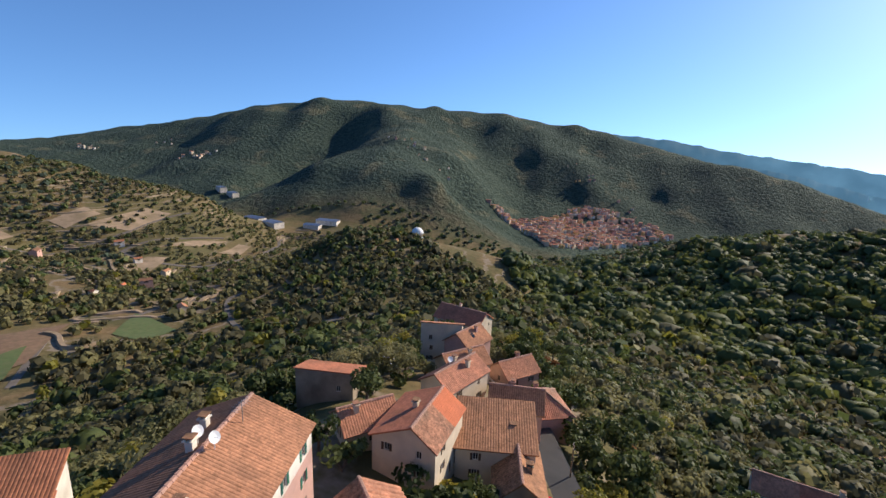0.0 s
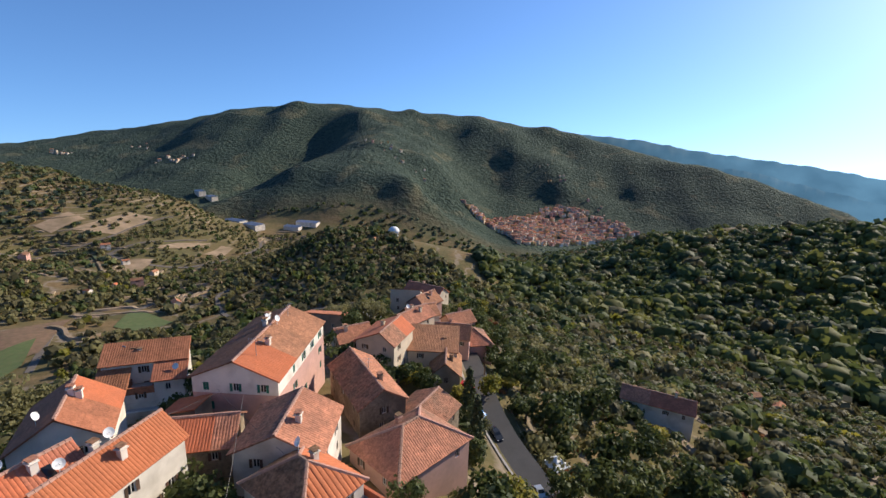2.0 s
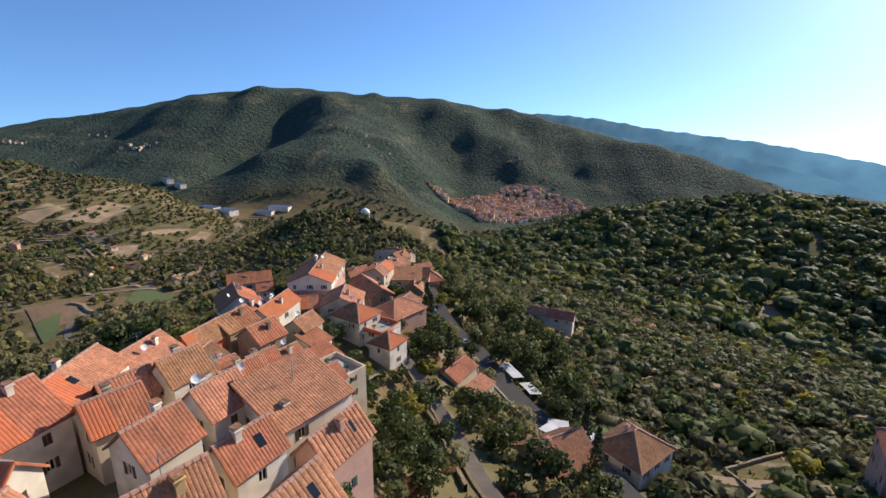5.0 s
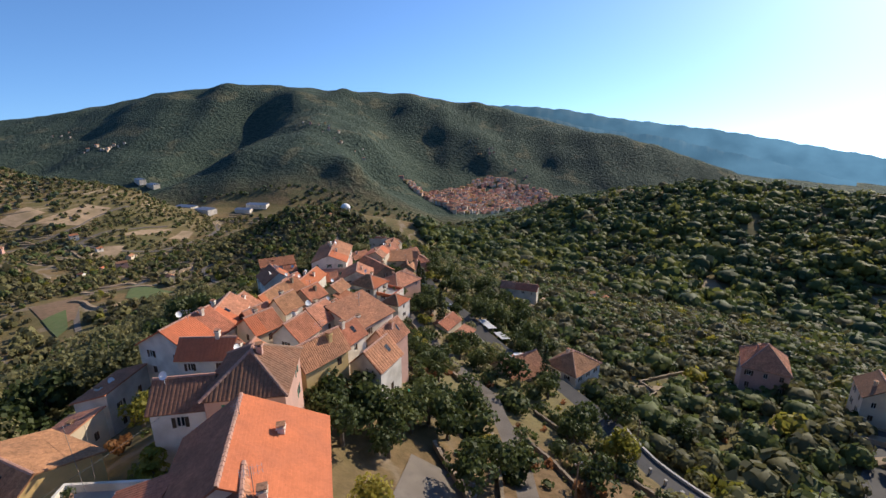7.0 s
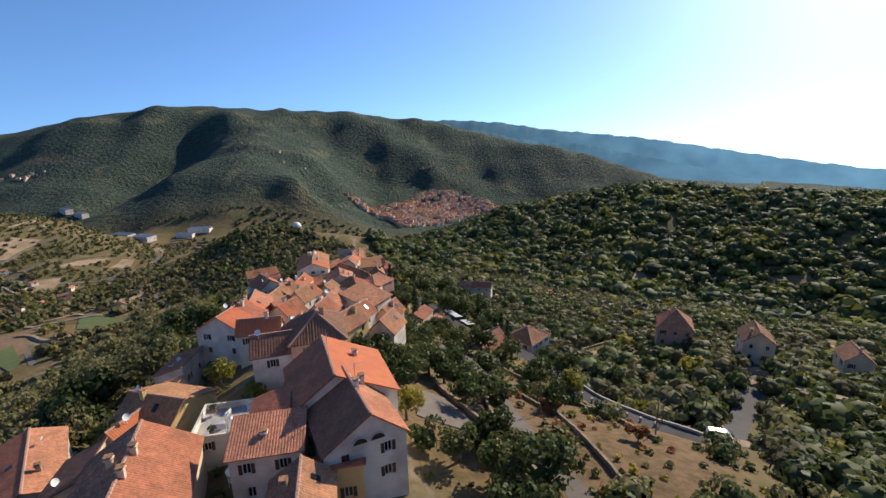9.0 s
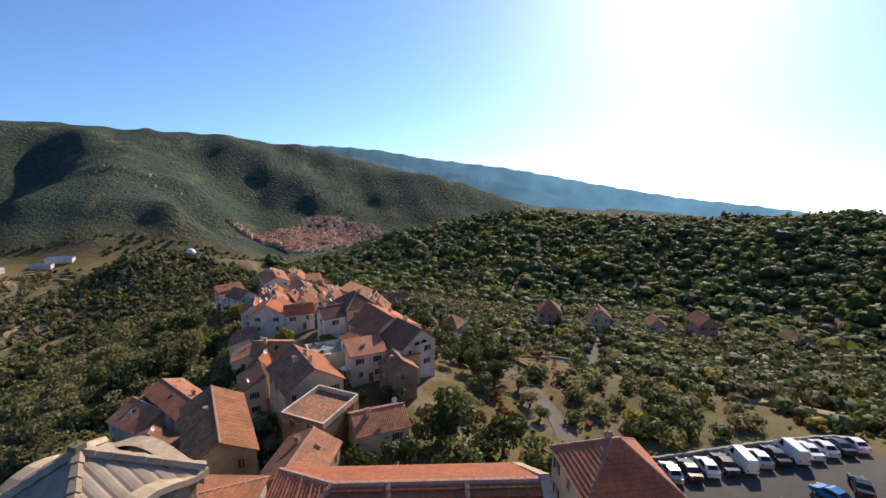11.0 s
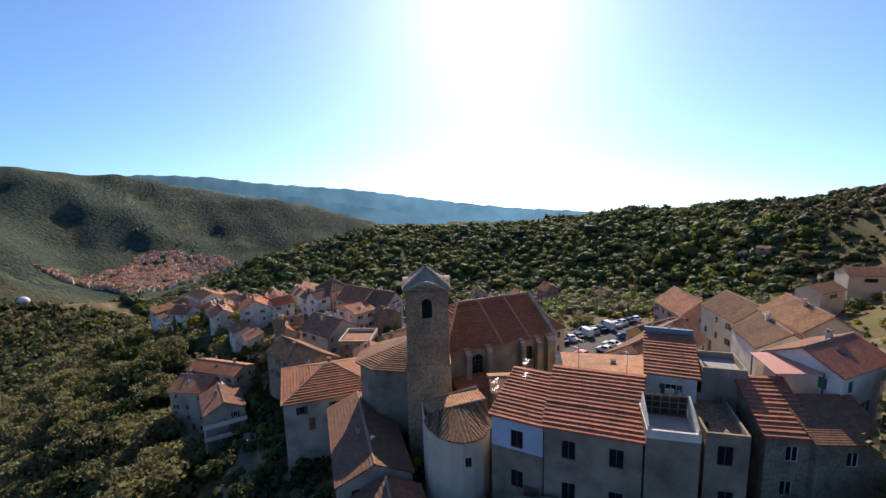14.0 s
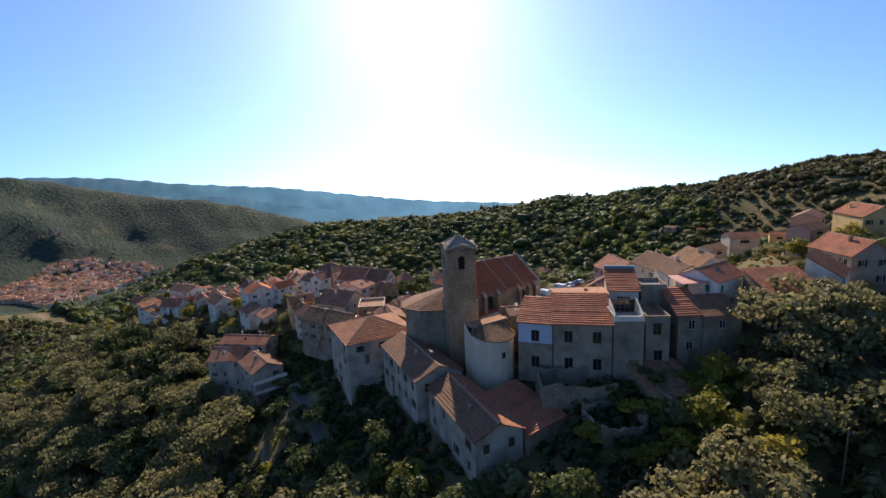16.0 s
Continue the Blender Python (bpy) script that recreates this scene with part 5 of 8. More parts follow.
def church():
    x, y, heading, hw, hl, foot, eave, ridge = -47.7, -156.1, 119.3, 8.6, 10.1, 48.0, 64.2, 69.5
    HOUSES.append((x, y, math.hypot(hw, hl), heading, hw, hl))
    ob = thing("church", Matrix.Translation((x, y, foot)) @ Matrix.Rotation(-radians(heading), 4, "Z"), "old grey-plastered church with a red tiled roof and buttresses", "church")
    ze, zr = eave - foot, ridge - foot
    body = Shape()
    holes = [(-4.5, ze - 4.7, 2.4, 3.7), (5.2, ze - 3.8, 1.7, 2.6)]
    arched_facade(body, side_frame(1, hw, hl), 2 * hl, -1, ze, holes, depth=1.0)
    for k in (0, 2, 3):
        facade(body, side_frame(k, hw, hl), 2 * (hw if k != 3 else hl), -1, ze, [])
    body.face([(hw, hl, ze), (-hw, hl, ze), (0, hl, zr)])
    part("wall", body, M["plaster_grey"], ob)
    for hx, hz, w, h in holes:
        g = Shape()
        m = side_frame(1, hw, hl) @ Matrix.Translation((hx, 0, hz))
        g.face([m @ Vector(q) for q in ((-w / 2, 0.95, 0), (w / 2, 0.95, 0), (w / 2, 0.95, h), (-w / 2, 0.95, h))])
        win = part("window", g, M["glass"], ob, "deep round-headed church window")
        bars = Shape()
        for k in range(1, 4):
            bars.box(-w / 2 + w * k / 4 - 0.03, 0.86, 0, -w / 2 + w * k / 4 + 0.03, 0.92, h, m=m)
        for k in range(1, 5):
            bars.box(-w / 2, 0.86, h * k / 5 - 0.03, w / 2, 0.92, h * k / 5 + 0.03, m=m)
        part("lattice", bars, M["cable"], win)
    # buttress-like dormer walls that break the eave, and the projecting side chapel
    for bx, w in ((-6.5, 0.9), (-2.6, 0.9), (3.7, 0.8), (6.7, 0.8), (9.2, 1.5)):
        b = Shape()
        b.box(hw, bx - w / 2, -1, hw + 1.1, bx + w / 2, ze - 0.6, 0)
        b.face([(hw, bx - w / 2, ze + 0.4), (hw + 1.1, bx - w / 2, ze - 0.6), (hw + 1.1, bx + w / 2, ze - 0.6), (hw, bx + w / 2, ze + 0.4)], 1)
        b.face([(hw, bx - w / 2, ze - 0.6), (hw + 1.1, bx - w / 2, ze - 0.6), (hw, bx - w / 2, ze + 0.4)], 0)
        b.face([(hw, bx + w / 2, ze - 0.6), (hw + 1.1, bx + w / 2, ze - 0.6), (hw, bx + w / 2, ze + 0.4)], 0)
        part("buttress", b, [M["plaster_grey"], M["coping"]], ob)
    tiles, caps = Shape(), Shape()
    o, g = 0.35, (zr - ze) / hw
    zo = ze - o * g + 0.2
    R0, R1 = (0, -hl + 6.0, zr + 0.2), (0, hl, zr + 0.2)
    A, B, C_, D = (-hw - o, -hl - o, zo), (hw + o, -hl - o, zo), (hw + o, hl, zo), (-hw - o, hl, zo)
    rng = random.Random(4)
    slope(tiles, [B, C_, R1, R0], 0.55, "rows", 0, rng=rng, relief=0.18)
    slope(tiles, [D, A, R0, R1], 0.55, "rows", 0, rng=rng, relief=0.18)
    slope(tiles, [A, B, R0], 0.55, "rows", 0, rng=rng, relief=0.18)
    part("roof", tiles, M["tile_church"], ob)
    ridge_caps(caps, R0, R1, 0, r=0.2)
    ridge_caps(caps, B, R0, 0, r=0.2)
    ridge_caps(caps, A, R0, 0, r=0.2)
    part("ridge_tiles", caps, M["ridge_tile"], ob)
    for fy in (0.1, 5.4):
        c = Shape()
        ridge_caps(c, (hw + o, fy, zo + 0.05), (0.1, fy - 0.4, zr + 0.22), 0, r=0.19, piece=0.45)
        part("roof_rib", c, M["ridge_tile"], ob, "row of mortared ridge tiles down the slope")
    # the parapet of the front gable
    p = Shape()
    for s in (-1, 1):
        q0, q1 = Vector((s * (hw + 0.5), hl, ze - 0.4)), Vector((0, hl, zr + 0.1))
        for dy0, dy1 in ((0.0, 0.7),):
            p.face([q0 + Vector((0, dy0, 0)), q1 + Vector((0, dy0, 0)), q1 + Vector((0, dy0, 0.5)), q0 + Vector((0, dy0, 0.5))])
            p.face([q0 + Vector((0, dy1, 0)), q1 + Vector((0, dy1, 0)), q1 + Vector((0, dy1, 0.5)), q0 + Vector((0, dy1, 0.5))])
            p.face([q0 + Vector((0, dy0, 0.5)), q1 + Vector((0, dy0, 0.5)), q1 + Vector((0, dy1, 0.5)), q0 + Vector((0, dy1, 0.5))])
            p.face([q0 + Vector((0, dy0, 0)), q0 + Vector((0, dy1, 0)), q0 + Vector((0, dy1, 0.5)), q0 + Vector((0, dy0, 0.5))])
    part("gable_parapet", p, M["coping"], ob, "gable parapet with pale stone coping")
    # the apse, half an octagon, at the end by the tower
    apse, ar = Shape(), Shape()
    r, za = 7.8, ze - 2.2
    ring = [(r * math.cos(a), -hl - r * 1.55 * math.sin(a)) for a in [math.pi * k / 6 for k in range(7)]]
    for (xa, ya), (xb, yb) in zip(ring, ring[1:]):
        apse.face([(xa, ya, -6), (xb, yb, -6), (xb, yb, za), (xa, ya, za)])
        slope(ar, [(xa * 1.07, -hl + (ya + hl) * 1.07, za - 0.1), (xb * 1.07, -hl + (yb + hl) * 1.07, za - 0.1), (0, -hl, za + 3.0)], 0.5, "rows", 0, rng=rng, relief=0.1)
    part("apse", apse, M["plaster_grey"], ob, "rounded grey apse")
    part("apse_roof", ar, M["tile_brown"], ob, "half-cone roof of red tiles")
    # low sacristy along the near side
    s = Shape()
    s.box(hw, -hl + 1.0, -3, hw + 2.6, -3.6, ze - 5.5, 0)
    part("sacristy", s, M["plaster_grey"], ob)
    t = Shape()
    slope(t, [(hw + 3.0, -hl + 0.7, ze - 5.6), (hw + 3.0, -3.3, ze - 5.6), (hw, -3.3, ze - 4.2), (hw, -hl + 0.7, ze - 4.2)], 0.5, "rows", 0, rng=rng)
    part("sacristy_roof", t, M["tile_church"], ob)


def bell_tower():
    x, y, heading, h, foot, top = -63.6, -157.5, 139, 3.15, 44.0, 76.1
    HOUSES.append((x, y, 4.5, heading, h, h))
    ob = thing("bell_tower", Matrix.Translation((x, y, foot)) @ Matrix.Rotation(-radians(heading), 4, "Z"), "square rubble-stone bell tower with a small slate roof", "bell tower")
    z1, ledge = top - foot, 64.6 - foot
    low, up = Shape(), Shape()
    a = h + 0.22
    ch = 0.16
    def ring(r, c):
        return [(-r + c, -r), (r - c, -r), (r, -r + c), (r, r - c), (r - c, r), (-r + c, r), (-r, r - c), (-r, -r + c)]
    for (xa, ya), (xb, yb) in zip(ring(a, ch), ring(a, ch)[1:] + ring(a, ch)[:1]):
        low.face([(xa, ya, -4), (xb, yb, -4), (xb, yb, ledge), (xa, ya, ledge)])
    low.face([(p[0], p[1], ledge) for p in ring(a, ch)])
    part("lower_stage", low, M["tower_stone"], ob)
    for k in range(4):
        m = side_frame(k, h, h)
        arched_facade(up, m, 2 * (h - ch), ledge, z1, [(0.0, z1 - 4.4, 1.5, 3.0)], depth=0.7)
    q = ring(h, ch)
    for i in (1, 3, 5, 7):
        (xa, ya), (xb, yb) = q[i], q[(i + 1) % 8]
        up.face([(xa, ya, ledge), (xb, yb, ledge), (xb, yb, z1), (xa, ya, z1)])
    part("belfry", up, M["tower_stone"], ob)
    # cornice that arches up over each face
    for k in range(4):
        m = side_frame(k, h, h)
        c = Shape()
        n = 10
        prof = []
        for i in range(n + 1):
            u = -1 + 2 * i / n
            prof.append((u * (h + 0.35), z1 - 0.1 + 1.0 * max(0.0, math.cos(u * math.pi / 2 * 1.15)) ** 1.5))
        for (xa, za), (xb, zb) in zip(prof, prof[1:]):
            for q0, q1 in (((-0.38, 0), (-0.38, 0.32)), ((-0.38, 0.32), (0.5, 0.32)), ((0.5, 0.0), (-0.38, 0.0))):
                c.face([m @ Vector((xa, q0[0], za + q0[1])), m @ Vector((xb, q0[0], zb + q0[1])), m @ Vector((xb, q1[0], zb + q1[1])), m @ Vector((xa, q1[0], za + q1[1]))])
            c.face([m @ Vector((xa, 0, z1 - 0.5)), m @ Vector((xb, 0, z1 - 0.5)), m @ Vector((xb, 0, zb)), m @ Vector((xa, 0, za))])
        part("cornice", c, M["coping"], ob, "weathered curved stone cornice")
        # black panel behind the arch paints the darkness inside the belfry
        g = Shape()
        g.box(-0.95, 0.65, z1 - 4.7, 0.95, 0.7, z1 - 1.2, m=m)
        part("opening", g, M["tyre"], ob, "near-black panel standing in for the dark belfry inside")
    roof = Shape()
    rng = random.Random(9)
    o = h + 0.25
    for k in range(4):
        pts = [Vector((-o, -o, z1 + 0.25)), Vector((o, -o, z1 + 0.25)), Vector((0, 0, z1 + 2.7))]
        rot = Matrix.Rotation(k * math.pi / 2, 4, "Z")
        slope(roof, [rot @ p for p in pts], 0.6, "cols", 0, rng=rng, relief=0.05)
    part("roof", roof, M["stone_slab"], ob, "low pyramid roof of stone slabs")
    for k in range(4):                                # pale stone hips
        e = Shape()
        rot = Matrix.Rotation(k * math.pi / 2, 4, "Z")
        ridge_caps(e, rot @ Vector((-o, -o, z1 + 0.36)), rot @ Vector((0, 0, z1 + 2.8)), 0, r=0.22, piece=0.6)
        part("hip_stone", e, M["coping"], ob)
    f = Shape()
    f.box(-0.25, -0.25, z1 + 2.6, 0.25, 0.25, z1 + 3.1)
    f.tube((0, 0, z1 + 3.1), (0, 0, z1 + 4.0), 0.03)
    part("finial", f, M["stone"], ob)


church()
bell_tower()
house("grey house with a hipped red roof behind the church", -16, -150.5, 114, 11, 10, 54.6, 58.6, "hip", C, "tile_red", "tile_red", scale=1.2, ribs="rows", pitch=0.55, relief=0.1, base=41)


# ---- roads, walls and the car park ----
ROADS = []


def ribbon(name, label, category, width, mat, *xy, rise=0.14, smooth=8):
    """A road that follows the ground along a line of places."""
    p = [Vector((xy[i], xy[i + 1])) for i in range(0, len(xy), 2)]
    pts = []
    for i in range(len(p) - 1):
        p0, p1, p2, p3 = p[max(i - 1, 0)], p[i], p[i + 1], p[min(i + 2, len(p) - 1)]
        n = max(2, int((p2 - p1).length / 3))
        for k in range(n):
            t = k / n
            pts.append(0.5 * ((2 * p1) + (p2 - p0) * t + (2 * p0 - 5 * p1 + 4 * p2 - p3) * t * t + (3 * p1 - p0 - 3 * p2 + p3) * t ** 3))
    pts.append(p[-1])
    z = heights([q.x for q in pts], [q.y for q in pts])
    z = np.convolve(np.pad(z, 2, mode="edge"), np.ones(5) / 5, mode="valid")
    s, rows = Shape(), []
    for i, q in enumerate(pts):
        d = (pts[min(i + 1, len(pts) - 1)] - pts[max(i - 1, 0)]).normalized()
        side = Vector((d.y, -d.x))
        l, r = q - side * width / 2, q + side * width / 2
        zz = max(z[i], *heights([l.x, r.x], [l.y, r.y])) * 0.5 + z[i] * 0.5 + rise
        rows.append([(l.x, l.y, zz - 1.5), (l.x, l.y, zz), (r.x, r.y, zz), (r.x, r.y, zz - 1.5)])
        ROADS.append((q.x, q.y, width / 2))
    for a, b in zip(rows, rows[1:]):
        for k in range(3):
            s.face([a[k], a[k + 1], b[k + 1], b[k]])
    ob = new(name, s.mesh(name, [mat]))
    return tagged(ob, label, category, kind="structure"), rows


def wall_along(label, rows, side, height, thick, mat, name="garden_wall"):
    """A low wall along one edge of a road."""
    s, last = Shape(), None
    k = 1 if side < 0 else 2
    for r in rows:
        e, o = Vector(r[k]), Vector(r[3 - k])
        out = (e - o)
        out.z = 0
        out.normalize()
        cur = [e + Vector((0, 0, -1.5)), e + Vector((0, 0, height)), e + out * thick + Vector((0, 0, height)), e + out * thick + Vector((0, 0, -2.5))]
        if last:
            for a in range(4):
                b = (a + 1) % 4
                s.face([last[a], last[b], cur[b], cur[a]])
        last = cur
    ob = new(name, s.mesh(name, [mat]))
    return tagged(ob, label, "wall", kind="structure")


_, rows = ribbon("road", "narrow grey asphalt road past the village", "road", 5.0, M["asphalt"], 8, 95, 12, 80, 14.5, 65, 15.3, 55, 16.3, 45, 17.8, 36, 20.5, 26, 23.5, 15, 26, 4, 29.5, -5, 32, -16, 36, -35, 40, -52)
wall_along("low concrete parapet along the road", rows[:34], 1, 0.7, 0.35, M["concrete"])
_, rows = ribbon("road_east", "asphalt road along the terraces east of the village", "road", 4.4, M["asphalt"], 40, -52, 39.5, -62, 40.5, -74, 41, -84, 44.5, -90, 52, -89, 62, -82, 74, -74, 88, -65, 104, -55, 122, -44)
wall_along("pale stone kerb wall with posts along the road", rows[:16], -1, 0.5, 0.4, M["concrete"])
_, rows = ribbon("lane", "grey concrete lane climbing past the village gardens", "lane", 3.2, M["gravel"], 16, -46, 15, -56, 14.6, -66, 12, -77, 10.4, -86, 9.3, -95, 9, -106, 4, -122, -6, -138)
_, rows = ribbon("path", "pale concrete path between the gardens", "path", 2.6, M["gravel"], -1, 3, 2.5, -0.5, 5.5, -5.5, 8, -11, 10.5, -18, 12.5, -28, 14, -40, 16, -46)
wall_along("rough stone garden wall", rows, 1, 0.8, 0.4, M["stone"])
_, rows = ribbon("lane_west", "dark lane below the white houses", "lane", 3.4, M["gravel"], -66, -104, -71, -112, -77, -122, -85, -134, -93, -146, -104, -160)
_, rows = ribbon("road_valley", "pale valley road winding below the fields", "road", 4, M["gravel"], -160, 345, -166, 310, -192, 321, -195, 290, -205, 272)
ribbon("track", "dusty farm track beside the field", "track", 3.5, M["gravel"], -214, 234, -204, 215, -196, 200, -186, 182)
ribbon("road_hill", "pale road climbing the western hill", "road", 5, M["gravel"], -226, 668, -230, 640, -214, 590, -212, 532, -222, 476, -240, 452)
ribbon("road_terrace", "pale track across the terraced hill", "track", 5, M["gravel"], -240, 452, -290, 447, -330, 470, -300, 520, -270, 560)
ribbon("lane_north", "narrow lane through the olives below the village", "lane", 3.2, M["gravel"], -142, 330, -150, 312, -128, 268, -96, 228, -74, 218, -60, 244, -38, 250)
ribbon("road_upper", "pale road high on the western hill", "track", 5, M["gravel"], -440, 430, -400, 445, -360, 500, -350, 560, -330, 600)


def patch(name, label, category, mat, corners, nu=16, nv=10, rise=0.15):
    """A draped surface between four corners."""
    a, b, c, d = [Vector(q) for q in corners]
    pts = [[(a.lerp(b, i / nu)).lerp(d.lerp(c, i / nu), j / nv) for i in range(nu + 1)] for j in range(nv + 1)]
    z = heights([q.x for r in pts for q in r], [q.y for r in pts for q in r]).reshape(nv + 1, nu + 1) + rise
    s = Shape()
    for j in range(nv):
        for i in range(nu):
            s.face([(pts[jj][ii].x, pts[jj][ii].y, z[jj][ii]) for jj, ii in ((j, i), (j, i + 1), (j + 1, i + 1), (j + 1, i))])
    for j in range(0, nv + 1, 2):
        for i in range(0, nu + 1, 2):
            ROADS.append((pts[j][i].x, pts[j][i].y, 3.0 if category != "field" else 6.0))
    return tagged(new(name, s.mesh(name, [mat], True)), label, category, kind="structure")


patch("car_park", "grey asphalt car park on the hillside", "car park", M["asphalt"], [(-35, -163), (37, -169), (45, -157), (8, -141)], 30, 14, 0.3)
patch("forecourt", "pale concrete yard behind the church houses", "yard", M["gravel"], [(-6, -84), (2, -88), (6, -76), (-2, -72)], 6, 6)
patch("field", "freshly turned brown field in the valley", "field", M["soil"], [(-207, 191), (-200, 206), (-224, 264), (-243, 233)], 12, 12, 0.4)
patch("meadow", "small green meadow inside the brown field", "field", M["crop"], [(-194, 175), (-196, 190), (-215, 224), (-220, 206)], 8, 8, 0.6)
patch("vineyard", "green kitchen field in the valley", "field", M["crop"], [(-187, 247), (-162, 237), (-157, 260), (-199, 287)], 8, 8, 0.4)
for name_, corners_ in (("quarry_cut", [(-395, 505), (-352, 520), (-345, 585), (-372, 580)]), ("bare_terrace", [(-302, 478), (-274, 512), (-262, 556), (-288, 524)]), ("bare_terrace", [(-430, 500), (-408, 494), (-396, 534), (-418, 538)]), ("bare_terrace", [(-300, 403), (-274, 415), (-279, 462), (-298, 454)]), ("bare_terrace", [(-250, 505), (-232, 515), (-236, 560), (-250, 556)]), ("bare_terrace", [(-470, 440), (-440, 436), (-436, 462), (-466, 470)]), ("bare_terrace", [(252, 166), (272, 172), (280, 198), (262, 204)])):
    patch(name_, "strip of bare pale earth on the terraced hill", "bare ground", M["bare_earth"], corners_, 8, 8, 0.5)
for lx, ly in ((3.5, -158.2), (8.8, -158.6), (14.6, -158.4), (19.5, -159.6)):
    m = Shape()
    z = [ground_z(lx, ly) + 0.32, ground_z(lx - 1, ly - 6) + 0.32]
    m.face([(lx, ly, z[0]), (lx + 0.16, ly, z[0]), (lx - 0.84, ly - 6, z[1]), (lx - 1, ly - 6, z[1])])
    tagged(new("bay_line", m.mesh("bay_line", [M["white_paint"]])), "white painted parking bay line", "line", "bay lines", kind="structure")


# ---- cars ----
def car_meshes(kind):
    """Body, glass, wheel and lights for one kind of car; nose towards +y, 1.75 m wide."""
    L, H = {"hatch": (3.9, 1.48), "saloon": (4.4, 1.42), "van": (4.9, 2.0)}[kind]
    prof = {
        "hatch": [(-0.5, 0.28), (-0.5, 0.78), (-0.46, 0.92), (-0.40, 1.0), (-0.28, 1.42), (-0.02, 1.48), (0.08, 1.40), (0.24, 0.98), (0.44, 0.82), (0.5, 0.62), (0.5, 0.28)],
        "saloon": [(-0.5, 0.30), (-0.5, 0.80), (-0.47, 0.94), (-0.34, 0.98), (-0.20, 1.36), (0.0, 1.42), (0.08, 1.36), (0.22, 0.96), (0.44, 0.80), (0.5, 0.60), (0.5, 0.30)],
        "van": [(-0.5, 0.35), (-0.5, 1.80), (-0.46, 1.98), (0.20, 2.0), (0.28, 1.88), (0.38, 1.16), (0.47, 1.0), (0.5, 0.75), (0.5, 0.35)],
    }[kind]
    body, glass = Shape(), Shape()
    rows = []
    for v, z in prof:
        w = 0.86 if z < 0.95 else 0.86 - 0.20 * (z - 0.95) / max(H - 0.95, 0.1)
        if abs(v) > 0.45:
            w -= 0.07
        rows.append((v * L, z, w))
    for (ya, za, wa), (yb, zb, wb) in zip(rows, rows[1:]):
        body.face([(-wa, ya, za), (wa, ya, za), (wb, yb, zb), (-wb, yb, zb)])
    for s in (-1, 1):
        body.face([(s * w, y, z) for y, z, w in rows][::s])
    body.face([(-rows[0][2], rows[0][0], rows[0][1]), (rows[0][2], rows[0][0], rows[0][1]), (rows[-1][2], rows[-1][0], rows[-1][1]), (-rows[-1][2], rows[-1][0], rows[-1][1])])
    # panes a little proud of the body
    hi = [(y, z, w) for y, z, w in rows if z > 0.9]
    for (ya, za, wa), (yb, zb, wb) in zip(hi, hi[1:]):
        if abs(zb - za) > 0.25:
            n = Vector((0, zb - za, ya - yb)).normalized() * 0.012
            if n.z < 0:
                n = -n
            q = [(-wa * 0.88, ya, za), (wa * 0.88, ya, za), (wb * 0.88, yb, zb), (-wb * 0.88, yb, zb)]
            c = Vector((0, (ya + yb) / 2, (za + zb) / 2))
            glass.face([c + (Vector(p) - c) * 0.84 + n for p in q])
    z0, z1 = 1.0 if kind != "van" else 1.15, H - 0.14
    ys = (-0.30 * L, 0.17 * L) if kind != "van" else (0.08 * L, 0.30 * L)
    for s in (-1, 1):
        w0, w1 = 0.86 - 0.20 * (z0 - 0.95) / (H - 0.95), 0.86 - 0.20 * (z1 - 0.95) / (H - 0.95)
        glass.face([(s * (w0 + 0.012), ys[0], z0), (s * (w0 + 0.012), ys[1], z0), (s * (w1 + 0.012), ys[1] - 0.12 * L, z1), (s * (w1 + 0.012), ys[0] + 0.06 * L, z1)])
    wheel = Shape()
    wheel.tube((-0.1, 0, 0), (0.1, 0, 0), 0.31, n=12)
    rim = Shape()
    rim.tube((-0.11, 0, 0), (0.11, 0, 0), 0.18, n=8)
    head, tail = Shape(), Shape()
    head.box(-0.14, -0.05, -0.07, 0.14, 0.02, 0.07)
    tail.box(-0.10, -0.02, -0.10, 0.10, 0.05, 0.10)
    return L, body, glass, wheel, rim, head, tail


CARS = {}


